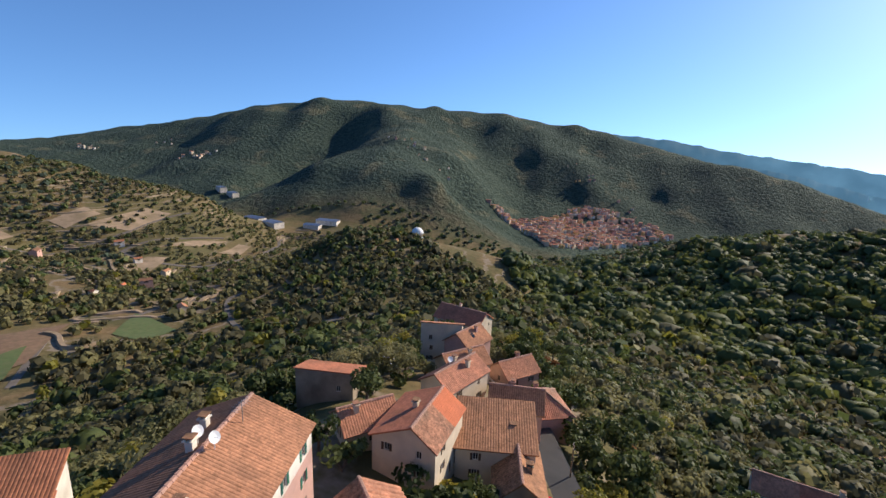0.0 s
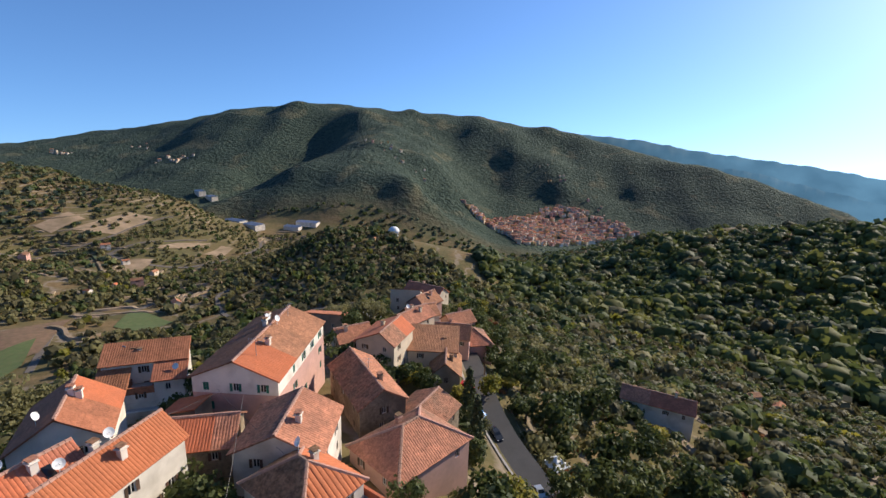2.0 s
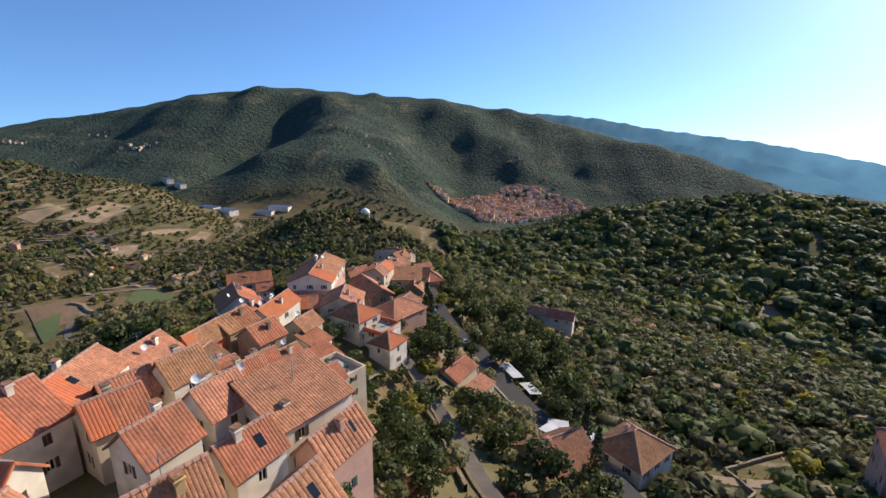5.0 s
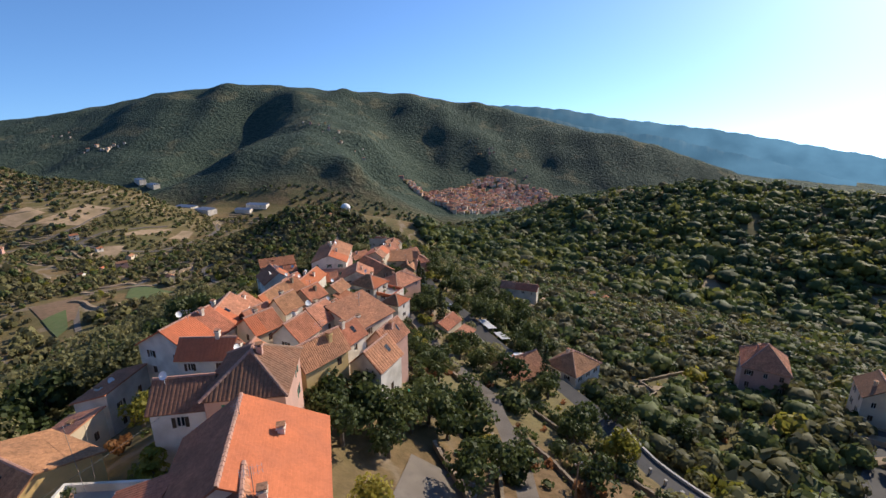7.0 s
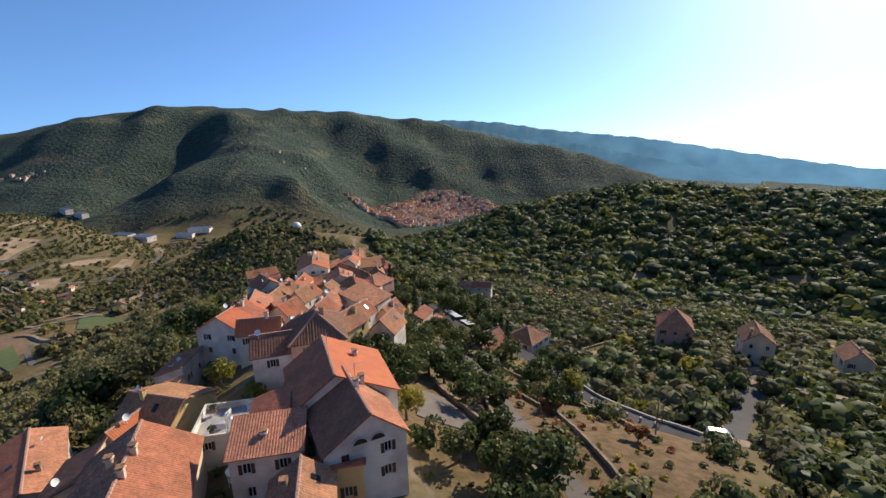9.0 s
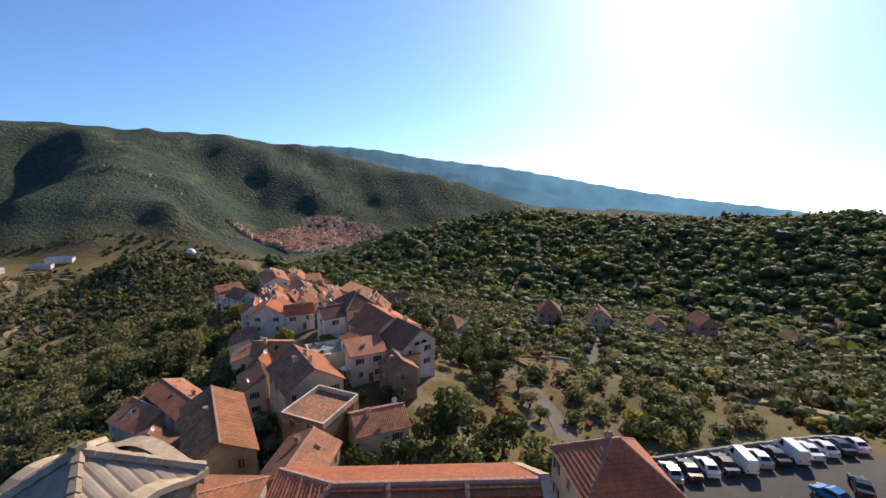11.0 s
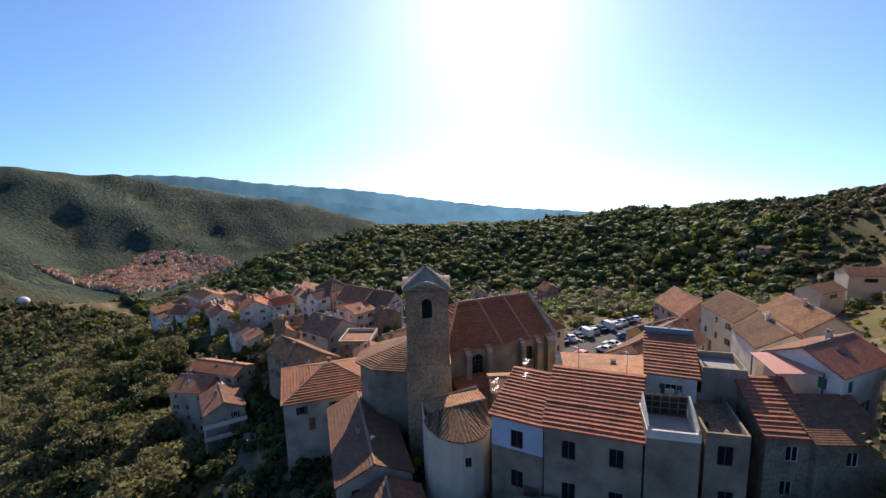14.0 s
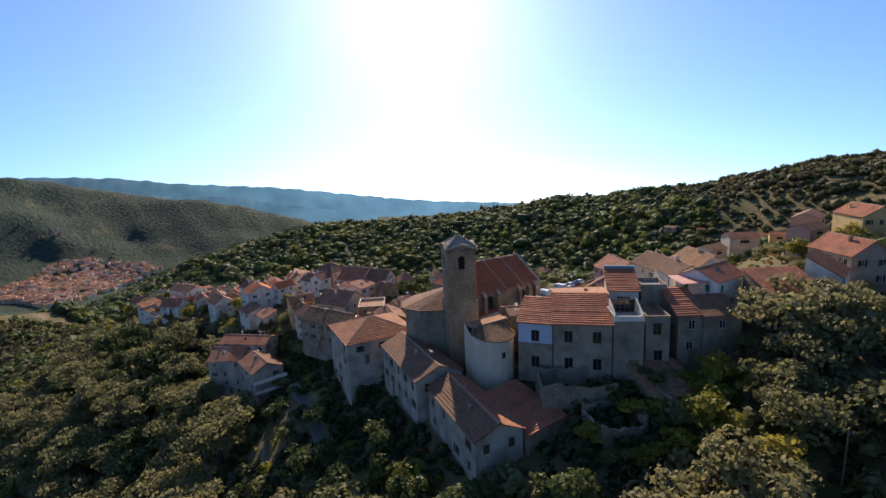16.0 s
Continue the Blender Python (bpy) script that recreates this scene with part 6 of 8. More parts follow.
def car(kind, colour, label, x, y, heading, scale=1.0, group="parked cars", lift=0.2):
    key = (kind, colour)
    if key not in CARS:
        L, body, glass, wheel, rim, head, tail = car_meshes(kind)
        CARS[key] = (L, body.mesh("car_body", [M[colour]]), [mesh_of("car_window", [glass.v[q] for q in f], [(0, 1, 2, 3)], [M["glass"]]) for f in glass.f], wheel.mesh("wheel", [M["tyre"]]), rim.mesh("rim", [M["car_silver"]]), head.mesh("headlight", [M["white_paint"]]), tail.mesh("tail_light", [M["car_red"]]))
    L, body, glass, wheel, rim, head, tail = CARS[key]
    d = Vector((math.sin(radians(heading)), math.cos(radians(heading)), 0))
    zf, zb = ground_z(x + d.x * L * 0.3 * scale, y + d.y * L * 0.3 * scale), ground_z(x - d.x * L * 0.3 * scale, y - d.y * L * 0.3 * scale)
    tilt = math.degrees(math.atan2(zf - zb, 0.6 * L * scale))
    ob = thing("van" if kind == "van" else "car", pose(x, y, (zf + zb) / 2 + lift, 0, 0, -heading) @ pose(0, 0, 0, tilt, 0, 0) @ Matrix.Diagonal((scale, scale, scale, 1)), label, "van" if kind == "van" else "car", group)
    part("body", body, None, ob)
    for pane in glass:
        part("window", pane, None, ob)
    for sx in (-0.78, 0.78):
        for fy in (-0.31, 0.31):
            w = part("wheel", wheel, None, ob, m=Matrix.Translation((sx, fy * L, 0.31)))
            part("rim", rim, None, w)
    for sx in (-0.6, 0.6):
        part("headlight", head, None, ob, m=Matrix.Translation((sx, 0.5 * L, 0.66)))
        part("tail_light", tail, None, ob, m=Matrix.Translation((sx, -0.5 * L, 0.75)))
    return ob


PAINT = {"car_white": "white", "car_red": "bright red", "car_blue": "bright blue", "car_dark": "dark", "car_silver": "silver"}


def parked(kind, colour, x, y, heading, scale, where, lift=0.2):
    return car(kind, colour, f"{PAINT[colour]} {'van' if kind == 'van' else 'hatchback' if kind == 'hatch' else 'saloon'} parked {where}", x, y, heading, scale, lift=lift)


side_of_road = "nose to the wall beside the narrow road"
parked("hatch", "car_red", 13.4, 46.0, 112, 0.72, side_of_road)
parked("hatch", "car_dark", 13.7, 43.4, 112, 0.72, side_of_road)
parked("saloon", "car_silver", 14.0, 41.0, 108, 0.72, side_of_road)
parked("hatch", "car_blue", 14.6, 38.4, 112, 0.74, side_of_road)
parked("saloon", "car_dark", 17.2, 34.0, 160, 0.74, "along the narrow road")
parked("hatch", "car_silver", 21.4, 21.0, 168, 0.74, "along the narrow road")
row = "in a row along the car park edge"
for i, (k, c) in enumerate((("hatch", "car_silver"), ("saloon", "car_dark"), ("hatch", "car_white"), ("saloon", "car_dark"), ("van", "car_white"), ("hatch", "car_silver"), ("saloon", "car_dark"), ("van", "car_white"), ("saloon", "car_white"), ("hatch", "car_white"), ("saloon", "car_dark"), ("hatch", "car_white"))):
    f = i / 11
    parked(k, c, 6.5 + f * 34.5, -145.2 - f * 12.6, 35, 1.3, row, 0.35)
parked("hatch", "car_red", -0.6, -156.6, 12, 1.35, "alone in the middle of the car park", 0.35)
parked("hatch", "car_white", 7.2, -160.2, 12, 1.3, "in a marked bay of the car park", 0.35)
parked("saloon", "car_white", 12.2, -160.4, 12, 1.3, "in a marked bay of the car park", 0.35)
parked("hatch", "car_blue", 20.6, -161.4, 15, 1.3, "in a marked bay of the car park", 0.35)
parked("saloon", "car_dark", 26.4, -163.0, 60, 1.3, "across the end of the car park", 0.35)
parked("van", "car_white", -15.2, -157.4, 118, 1.5, "beside the church", 0.35)
parked("van", "car_white", 52, -86.5, 118, 0.95, "on the bend of the terrace road", 0.3)


# ---- trees ----
def free_of_things(x, y, margin=1.2):
    """Which places lie clear of houses, roads and fields."""
    ok = np.ones(len(x), bool)
    for hx, hy, r, heading, hw, hl in HOUSES:
        dx, dy = x - hx, y - hy
        c, s = math.cos(radians(heading)), math.sin(radians(heading))
        ok &= ~((np.abs(dx * c - dy * s) < hw + margin) & (np.abs(dx * s + dy * c) < hl + margin))
    rd = np.array(ROADS)
    for i in range(0, len(x), 4000):
        d = np.hypot(x[i:i + 4000, None] - rd[None, :, 0], y[i:i + 4000, None] - rd[None, :, 1])
        ok[i:i + 4000] &= ~(d < rd[None, :, 2] + margin).any(1)
    return ok


def soft_noise(x, y, s, seed=0.0):
    q = np.sin
    return 0.5 + 0.25 * (q(x / s + 1.7 * q(y / s * 0.7 + seed) + seed) + q(y / s * 1.1 + 1.3 * q(x / s * 0.8 - seed)))


def quick_mesh(name, verts, quads, mats, index):
    me = bpy.data.meshes.new(name)
    me.vertices.add(len(verts))
    me.vertices.foreach_set("co", verts.astype(np.float32).ravel())
    me.loops.add(quads.size)
    me.loops.foreach_set("vertex_index", quads.astype(np.int32).ravel())
    me.polygons.add(len(quads))
    me.polygons.foreach_set("loop_start", np.arange(0, quads.size, quads.shape[1], dtype=np.int32))
    me.polygons.foreach_set("loop_total", np.full(len(quads), quads.shape[1], np.int32))
    for m in mats:
        me.materials.append(m)
    me.polygons.foreach_set("material_index", index.astype(np.int32))
    me.update(calc_edges=True)
    return me


def leaf_quads(rng, centre, radius, count, size, flat=0.28):
    """Small leaf sprays, count for each blob, on the blobs' outsides. Returns vertices and faces."""
    n = len(centre)
    d = rng.normal(size=(n, count, 3))
    d[..., 2] = np.abs(d[..., 2]) * 0.9 - 0.35
    d /= np.linalg.norm(d, axis=2, keepdims=True)
    p = centre[:, None] + d * radius[:, None] * rng.uniform(0.72, 1.08, (n, count, 1))
    nrm = d + rng.normal(size=d.shape) * flat
    nrm /= np.linalg.norm(nrm, axis=2, keepdims=True)
    a = np.cross(nrm, rng.normal(size=d.shape))
    a /= np.linalg.norm(a, axis=2, keepdims=True)
    b = np.cross(nrm, a)
    s = size[:, None, None] * rng.uniform(0.6, 1.35, (n, count, 1))
    v = np.stack([p - a * s - b * s * 0.6, p + a * s * 0.7 - b * s, p + a * s + b * s * 0.6, p - a * s * 0.6 + b * s], 2)
    return v.reshape(-1, 3)


def round_cage():
    """A sphere of 24 quads, from an octahedron whose faces are each cut in three."""
    o = [(1, 0, 0), (0, 1, 0), (-1, 0, 0), (0, -1, 0), (0, 0, 1), (0, 0, -1)]
    tri = [(0, 1, 4), (1, 2, 4), (2, 3, 4), (3, 0, 4), (1, 0, 5), (2, 1, 5), (3, 2, 5), (0, 3, 5)]
    pts, at, quads = [np.array(p, float) for p in o], {}, []

    def mid(*k):
        k = tuple(sorted(k))
        if k not in at:
            p = sum(pts[q] for q in k)
            at[k] = len(pts)
            pts.append(p / np.linalg.norm(p))
        return at[k]

    for a, b, c in tri:
        m = mid(a, b, c)
        quads += [(a, mid(a, b), m, mid(a, c)), (b, mid(b, c), m, mid(a, b)), (c, mid(a, c), m, mid(b, c))]
    return np.array(pts), np.array(quads)


CAGE = round_cage()
# the same with eight faces, for trees far off: each face a quad with one corner at an edge's middle
COARSE = (np.array([(1, 0, 0), (0, 1, 0), (-1, 0, 0), (0, -1, 0), (0, 0, 1), (0, 0, -1.2), (0.55, 0.55, 0), (-0.55, 0.55, 0), (-0.55, -0.55, 0), (0.55, -0.55, 0)], float),
          np.array([(0, 6, 1, 4), (1, 7, 2, 4), (2, 8, 3, 4), (3, 9, 0, 4), (1, 6, 0, 5), (2, 7, 1, 5), (3, 8, 2, 5), (0, 9, 3, 5)]))


def wood(name, label, x, y, size, mats, leaves, leaf, seed, squash=0.8, pick=None, core=0.72, flat=0.28, cage=COARSE):
    """One object of many trees, each a rounded core and its leaf sprays."""
    rng = np.random.default_rng(seed)
    n = len(x)
    z = heights(x, y)
    c = np.stack([x, y, z + size * squash * 0.75], 1)
    r = np.stack([size, size, size * squash], 1) * rng.uniform(0.85, 1.15, (n, 3))
    v = leaf_quads(rng, c, r, leaves, size * leaf, flat)
    o, f = cage
    k = (c[:, None] + o[None] * r[:, None] * core * rng.uniform(0.72, 1.25, (n, len(o), 1))).reshape(-1, 3)
    quads = np.arange(len(v)).reshape(-1, 4)
    cq = (f[None] + (np.arange(n) * len(o))[:, None, None]).reshape(-1, 4) + len(v)
    which = (rng.integers(0, len(mats), n) if pick is None else pick)
    idx = np.concatenate([np.repeat(which, leaves), np.repeat(which, len(f))])
    me = quick_mesh(name, np.concatenate([v, k]), np.concatenate([quads, cq]), mats, idx)
    me.polygons.foreach_set("use_smooth", np.arange(len(me.polygons)) >= len(quads))
    return tagged(new(name, me), label, "trees", kind="stuff")


def scatter(rng, x0, x1, y0, y1, step, jitter=0.45):
    xs, ys = np.meshgrid(np.arange(x0, x1, step), np.arange(y0, y1, step))
    return (xs.ravel() + rng.uniform(-jitter, jitter, xs.size) * step, ys.ravel() + rng.uniform(-jitter, jitter, xs.size) * step)


def spur_distance(x, y):
    """How far a place lies from the village's crest, from its foot to the car park."""
    p = np.array([(6, 118), (-4, 50), (-12, 0), (-18, -60), (-20, -110), (-55, -150), (-30, -200), (10, -235)], float)
    d = np.full(len(x), 1e9)
    for a, b in zip(p, p[1:]):
        t = np.clip(((x - a[0]) * (b - a)[0] + (y - a[1]) * (b - a)[1]) / ((b - a) ** 2).sum(), 0, 1)
        d = np.minimum(d, np.hypot(x - a[0] - t * (b - a)[0], y - a[1] - t * (b - a)[1]))
    return d


rng = np.random.default_rng(7)
# density: how thickly each part of the land is planted
def thick(x, y):
    """1: closed wood, 0: bare."""
    east_wood = np.clip((x - 230) / 70, 0, 1) * (y > -260)
    east_wood = np.maximum(east_wood, np.clip((x * 0.75 + y * 0.66 - 250) / 60, 0, 1))
    olives = 0.84 + 0.45 * (soft_noise(x, y, 34, 1.0) - 0.5) + 0.4 * (soft_noise(x, y, 90, 4.0) - 0.5)
    north = np.clip(1 - np.abs(x + 5) / 190, 0, 1) * (y > 70) * 0.5
    dry = np.exp(-(((x - 26) / 16) ** 2 + ((y + 88) / 26) ** 2)) * 0.9 + np.exp(-(((x - 70) / 55) ** 2 + ((y - 80) / 55) ** 2)) * 0.22 + np.exp(-(((x + 215) / 45) ** 2 + ((y - 245) / 60) ** 2)) * 0.5
    return np.clip(np.maximum(olives + north - dry, east_wood), 0, 1)


# near trees, each a thing
def tree_master(kind, leaf, seed):
    r = random.Random(seed)
    g = np.random.default_rng(seed)
    ob = thing("shrub" if kind == "shrub" else kind.replace("old_", "") + "_tree", Matrix.Translation((0, 0, -500)), "tree", "tree")
    t = Shape()
    if kind == "cypress":
        h, blobs = 9.0, [((0, 0, 1.2 + k * 0.85), (1.15 * (1 - (k / 10) ** 1.6) + 0.15, 0.9)) for k in range(10)]
        t.tube((0, 0, -0.8), (0, 0, 3), 0.22, 0.1)
    else:
        h = {"old_olive": 5.4, "olive": 4.2, "broadleaf": 6.2, "shrub": 2.2}[kind]
        w = {"old_olive": 3.3, "olive": 2.5, "broadleaf": 2.9, "shrub": 1.6}[kind]
        trunk = h * (0.34 if kind != "shrub" else 0.15)
        t.tube((0, 0, -0.8), (0.1, 0.05, trunk), 0.30 if kind != "shrub" else 0.12, 0.2 if kind != "shrub" else 0.08, n=8)
        blobs = []
        for k in range({"shrub": 5, "old_olive": 24}.get(kind, 10)):
            a, f = r.uniform(0, 6.28), math.sqrt(r.random()) * w * 0.68
            z = h * r.uniform(0.46, 0.80) - 0.10 * f
            p = (f * math.cos(a), f * math.sin(a), z)
            g_ = 0.62 if kind == "old_olive" else 1.0
            blobs.append((p, (w * r.uniform(0.36, 0.55) * g_, h * r.uniform(0.15, 0.23) * g_)))
            t.tube((0.1, 0.05, trunk * 0.92), p, 0.10, 0.03, n=5)
    part("trunk", t, M["bark"], ob)
    c = np.array([b[0] for b in blobs])
    rad = np.array([(b[1][0], b[1][0], b[1][1]) for b in blobs])
    n = {"old_olive": 62, "olive": 64, "broadleaf": 62, "shrub": 46, "cypress": 60}[kind]
    v = leaf_quads(g, c, rad, n, np.full(len(c), {"old_olive": 0.112, "olive": 0.135, "broadleaf": 0.205, "shrub": 0.15, "cypress": 0.16}[kind]), 0.55)
    v2 = leaf_quads(g, c, rad * 0.72, n // 4, np.full(len(c), 0.22 if kind != "old_olive" else 0.15), 0.5)
    v = np.concatenate([v, v2])
    me = quick_mesh("crown", v, np.arange(len(v)).reshape(-1, 4), [M[leaf]], np.zeros(len(v) // 4))
    part("crown", me, None, ob)
    return ob


LOOKS = {
    "leaf_olive": "grey-green olive tree with a loose round crown", "leaf_green": "dark green broadleaf tree on the slope", "leaf_yellow": "yellow-green leafy tree turning to autumn",
    "leaf_rust": "rust-brown shrub in dry grass", "leaf_dark": "tall dark cypress among the gardens"}
MASTERS = []
for i, (kind, leaf) in enumerate((("olive", "leaf_olive"), ("olive", "leaf_olive"), ("olive", "leaf_olive"), ("broadleaf", "leaf_green"), ("broadleaf", "leaf_green"), ("broadleaf", "leaf_yellow"), ("shrub", "leaf_green"), ("shrub", "leaf_yellow"), ("shrub", "leaf_rust"), ("cypress", "leaf_dark"), ("old_olive", "leaf_olive"), ("old_olive", "leaf_olive"))):
    ob = tree_master(kind, leaf, 20 + i)
    tagged(ob, LOOKS[leaf] if kind != "shrub" or leaf == "leaf_rust" else LOOKS[leaf].replace("tree", "shrub"), "shrub" if kind == "shrub" else "tree", "trees round the village" if kind != "shrub" else "shrubs on the terraces")
    MASTERS.append(ob)
USED = [False] * len(MASTERS)


def plant(k, x, y, s, turn):
    m = pose(x, y, ground_z(x, y) - 0.1, 0, 0, turn) @ Matrix.Diagonal((s, s, s, 1))
    if not USED[k]:
        MASTERS[k].matrix_world = m
        USED[k] = True
        return MASTERS[k]
    return copy_thing(MASTERS[k], m)


# trees that stand out by themselves
for k, x, y, s in ((9, 34.5, -25.5, 1.15), (9, -42, -2, 0.9), (3, 4, -66, 1.0), (4, 9, -74, 1.15), (3, 14, -70, 1.0), (4, 4, -78, 0.95), (3, 0.5, -101, 1.15), (4, 5, -104, 1.3), (3, -1, -107, 1.1), (4, 22, -76, 0.9), (3, 27, -60, 1.0), (4, 31, -57, 1.15), (5, 33, -64, 1.2), (3, 12, 2, 1.3), (4, 13, 8, 1.2), (9, 14, -2, 1.0), (6, 8, 31, 1.3), (6, 6, 34, 1.3), (6, 9.5, 28, 1.3), (3, -84, -120, 1.1), (6, -88, -128, 1.6), (4, -92, -136, 1.2), (6, -83, -146, 1.5), (3, -88, -152, 1.2), (6, -93, -158, 1.7), (4, -97, -150, 1.2), (6, -76, -126, 1.4), (6, -72, -112, 1.4), (3, -78, -108, 1.0), (6, -100, -168, 1.6), (4, -104, -176, 1.3), (6, -101, -186, 1.7), (3, -74, -136, 0.8), (6, -82, -136, 1.5), (7, -86, -142, 1.2), (6, -78, -148, 1.2), (3, 25, 20, 1.1), (4, 29, 10, 1.2), (3, 32, 23, 1.3), (4, 36, 12, 1.2), (3, 39, 26, 1.3), (4, 43, 15, 1.2), (3, 36, -9, 1.2), (4, 41, -3, 1.3), (3, 47, 8, 1.2), (4, 28, 40, 1.2), (3, 33, 47, 1.3), (4, 37, 35, 1.3), (3, 22, 62, 1.1), (4, 27, 54, 1.2), (3, 31, 68, 1.2), (4, 41, 54, 1.3), (3, 24, 76, 1.1), (4, 20, 84, 1.1), (3, 17, 98, 1.1), (4, 50, 30, 1.3), (3, 48, 44, 1.3), (3, 20, -28, 1.0), (4, 23, -38, 1.1), (3, 30, -42, 1.1), (4, 18, -18, 1.0), (6, -9.8, -6.3, 1.0), (6, 6.5, -2, 1.1), (7, 9, -6, 1.2), (6, 11, -13, 1.3), (3, 9.5, 1.5, 0.8), (6, 3, -11, 1.0), (6, 0, -14, 0.9), (7, 3, -18, 1.0), (4, 6.5, -19, 0.8), (6, -2.5, -20, 1.0), (6, -11, -9.5, 0.9), (3, 8.5, 16, 0.8), (6, -20.5, 8, 0.9), (6, -26, 22, 1.2), (3, -26, 28, 0.9), (6, -38, 3, 1.3), (3, -37, 10, 0.8), (7, -5.6, -13.7, 1.1), (6, -3, -17, 1.1), (7, -27.6, -80.9, 1.3), (5, 18, 45, 0.8), (3, 24, 42, 0.9), (3, -1.5, -67, 1.0), (4, 1.5, -64, 1.0), (3, -7, -70, 1.05), (4, -10.5, -74, 1.0), (3, -5, -74, 0.9), (4, -8, -67.5, 1.0), (3, 3.5, -58, 0.9), (6, 2.5, -52, 1.3), (6, 1, -45, 1.3), (3, 6, -46, 0.9), (4, 3, -38, 0.9), (6, -2, -33, 1.2), (3, 2, -30, 0.8), (4, 8, -33, 0.9), (6, 5, -26, 1.2), (9, 33, -33, 0.9), (9, 12, 30, 1.1), (9, 12.5, 23, 1.0), (3, -66, -118, 0.7), (6, -78, -118, 1.3), (3, -80, -126, 1.0), (4, -90, -140, 1.1), (6, -79, -140, 1.2), (7, -76, -196, 1.5), (6, -72, -193, 1.3), (7, -82, -190, 1.4), (6, -68, -197, 1.5), (6, -93, -188, 1.5), (4, -100, -178, 1.2), (3, -98, -165, 1.2), (4, -96, -192, 1.2), (6, -60, -104, 1.2), (6, -52, -104, 1.1), (3, -47, -70, 0.9), (6, -48, -62, 1.2), (7, -44, -48, 1.2), (6, -42, -38, 1.3), (3, -45, -28, 0.9), (6, -40, -8, 1.2), (3, 10, -54.4, 1.1), (5, -7.9, -86, 0.75), (4, 42, -48.9, 1.1), (3, 54, -54, 1.0),
                   (10, -58, -214, 1.6), (11, -50, -224, 1.5), (10, -68, -224, 1.2), (10, -74, -218, 1.5), (7, -71, -206, 1.6), (5, -78, -207, 1.3), (7, -84, -200, 1.5), (7, -80, -203, 1.6), (10, -88, -212, 1.5), (5, -82, -215, 1.3), (11, -60, -230, 1.6), (10, -96, -205, 1.5), (7, -66, -203, 1.3), (6, -86, -195, 1.2), (6, -77, -199, 1.4), (11, -67, -216, 1.4), (7, -75, -211, 1.4), (10, -53, -217, 1.9), (11, -47.5, -224.5, 1.8), (10, -56, -224, 1.7), (11, -60, -221, 1.6), (7, -68.5, -206.5, 1.8), (7, -65.5, -212.5, 1.9), (7, -62.5, -211, 1.6), (5, -64, -207, 1.0), (7, -74.5, -199.5, 1.4), (10, -70, -229, 1.6)):
    plant(k, x, y, s, (x * 37 + y * 11) % 360)

# bushes that fill the gardens and lanes between the lower houses
for k, x, y, s in ((6, -2.5, 38.6, 1.5), (6, 0.6, 37.4, 1.6), (7, 2.6, 40.6, 1.3), (3, 5.6, 37.6, 0.9), (6, 6.4, 33.2, 1.4), (6, 10.6, 34.0, 1.3), (7, 12.6, 39.5, 1.2), (3, 4.6, 41.6, 0.7), (6, -9.6, 42.4, 1.2), (3, -12.9, 44.9, 0.8), (6, -4.6, 52.8, 1.2), (3, -9.6, 56.6, 1.0), (6, -22.0, 55.0, 1.5), (4, -24.5, 62.0, 1.1), (3, -20.5, 67.0, 1.1), (10, -14.0, 70.0, 0.9), (10, -7.0, 71.0, 0.9), (11, -30.0, 48.0, 1.0), (6, 19.6, 70.5, 1.2), (3, 21.5, 59.0, 0.9), (7, 22.0, 50.5, 1.3),
                   (6, -20.6, 12.8, 1.5), (6, -17.5, 4.6, 1.4), (3, -13.6, 2.5, 0.8), (6, -12.0, -3.2, 1.5), (3, -9.2, -3.4, 0.9), (6, -6.4, -11.0, 1.4), (7, -3.4, -13.4, 1.2), (6, 7.8, 4.0, 1.5), (4, 8.8, 1.0, 0.8), (3, 3.4, 7.2, 0.7),
                   (3, -4.2, -55.2, 0.9), (6, -1.6, -64.6, 1.6), (4, -4.2, -69.5, 1.0), (3, 4.6, -63.0, 1.0), (6, 9.6, -62.0, 1.5), (4, -12.4, -67.8, 0.9), (3, -13.2, -70.4, 0.9), (6, 12.9, -73.0, 1.4), (8, 15.5, -70.0, 1.2), (8, 20.0, -78.0, 1.3), (6, 24.0, -70.0, 1.2), (8, 14.0, -92.0, 1.3), (6, 2.0, -92.5, 1.4), (3, -3.4, -96.0, 0.9), (6, -6.6, -92.0, 1.3), (8, 28.0, -92.0, 1.2), (6, 30.5, -80.0, 1.1), (3, -26.0, -111.0, 0.9), (6, -27.5, -117.5, 1.4), (4, -24.0, -124.0, 1.0), (3, -33.0, -128.0, 1.0), (6, -38.0, -124.5, 1.3), (4, -27.0, -134.0, 1.0), (6, -40.0, -133.0, 1.4), (3, -20.0, -131.0, 0.9), (6, -46.5, -116.0, 1.2), (3, -31.0, -106.5, 0.7)):
    plant(k, x, y, s, (x * 41 + y * 13) % 360)

# old spreading trees on the steep western slope
bx, by = scatter(rng, -150, -50, -158, 40, 10.5, 0.4)
bo = free_of_things(bx, by, 4.0) & (spur_distance(bx, by) > np.where(by < -60, 50, 36) + 6 * soft_noise(bx, by, 20)) & (spur_distance(bx, by) < 92)
OLD = np.stack([bx[bo], by[bo]], 1)
for i, (x, y) in enumerate(OLD):
    plant((10, 11, 10, 11, 4)[i % 5], float(x), float(y), float(rng.uniform(1.4, 2.1)), float(rng.uniform(0, 360)))

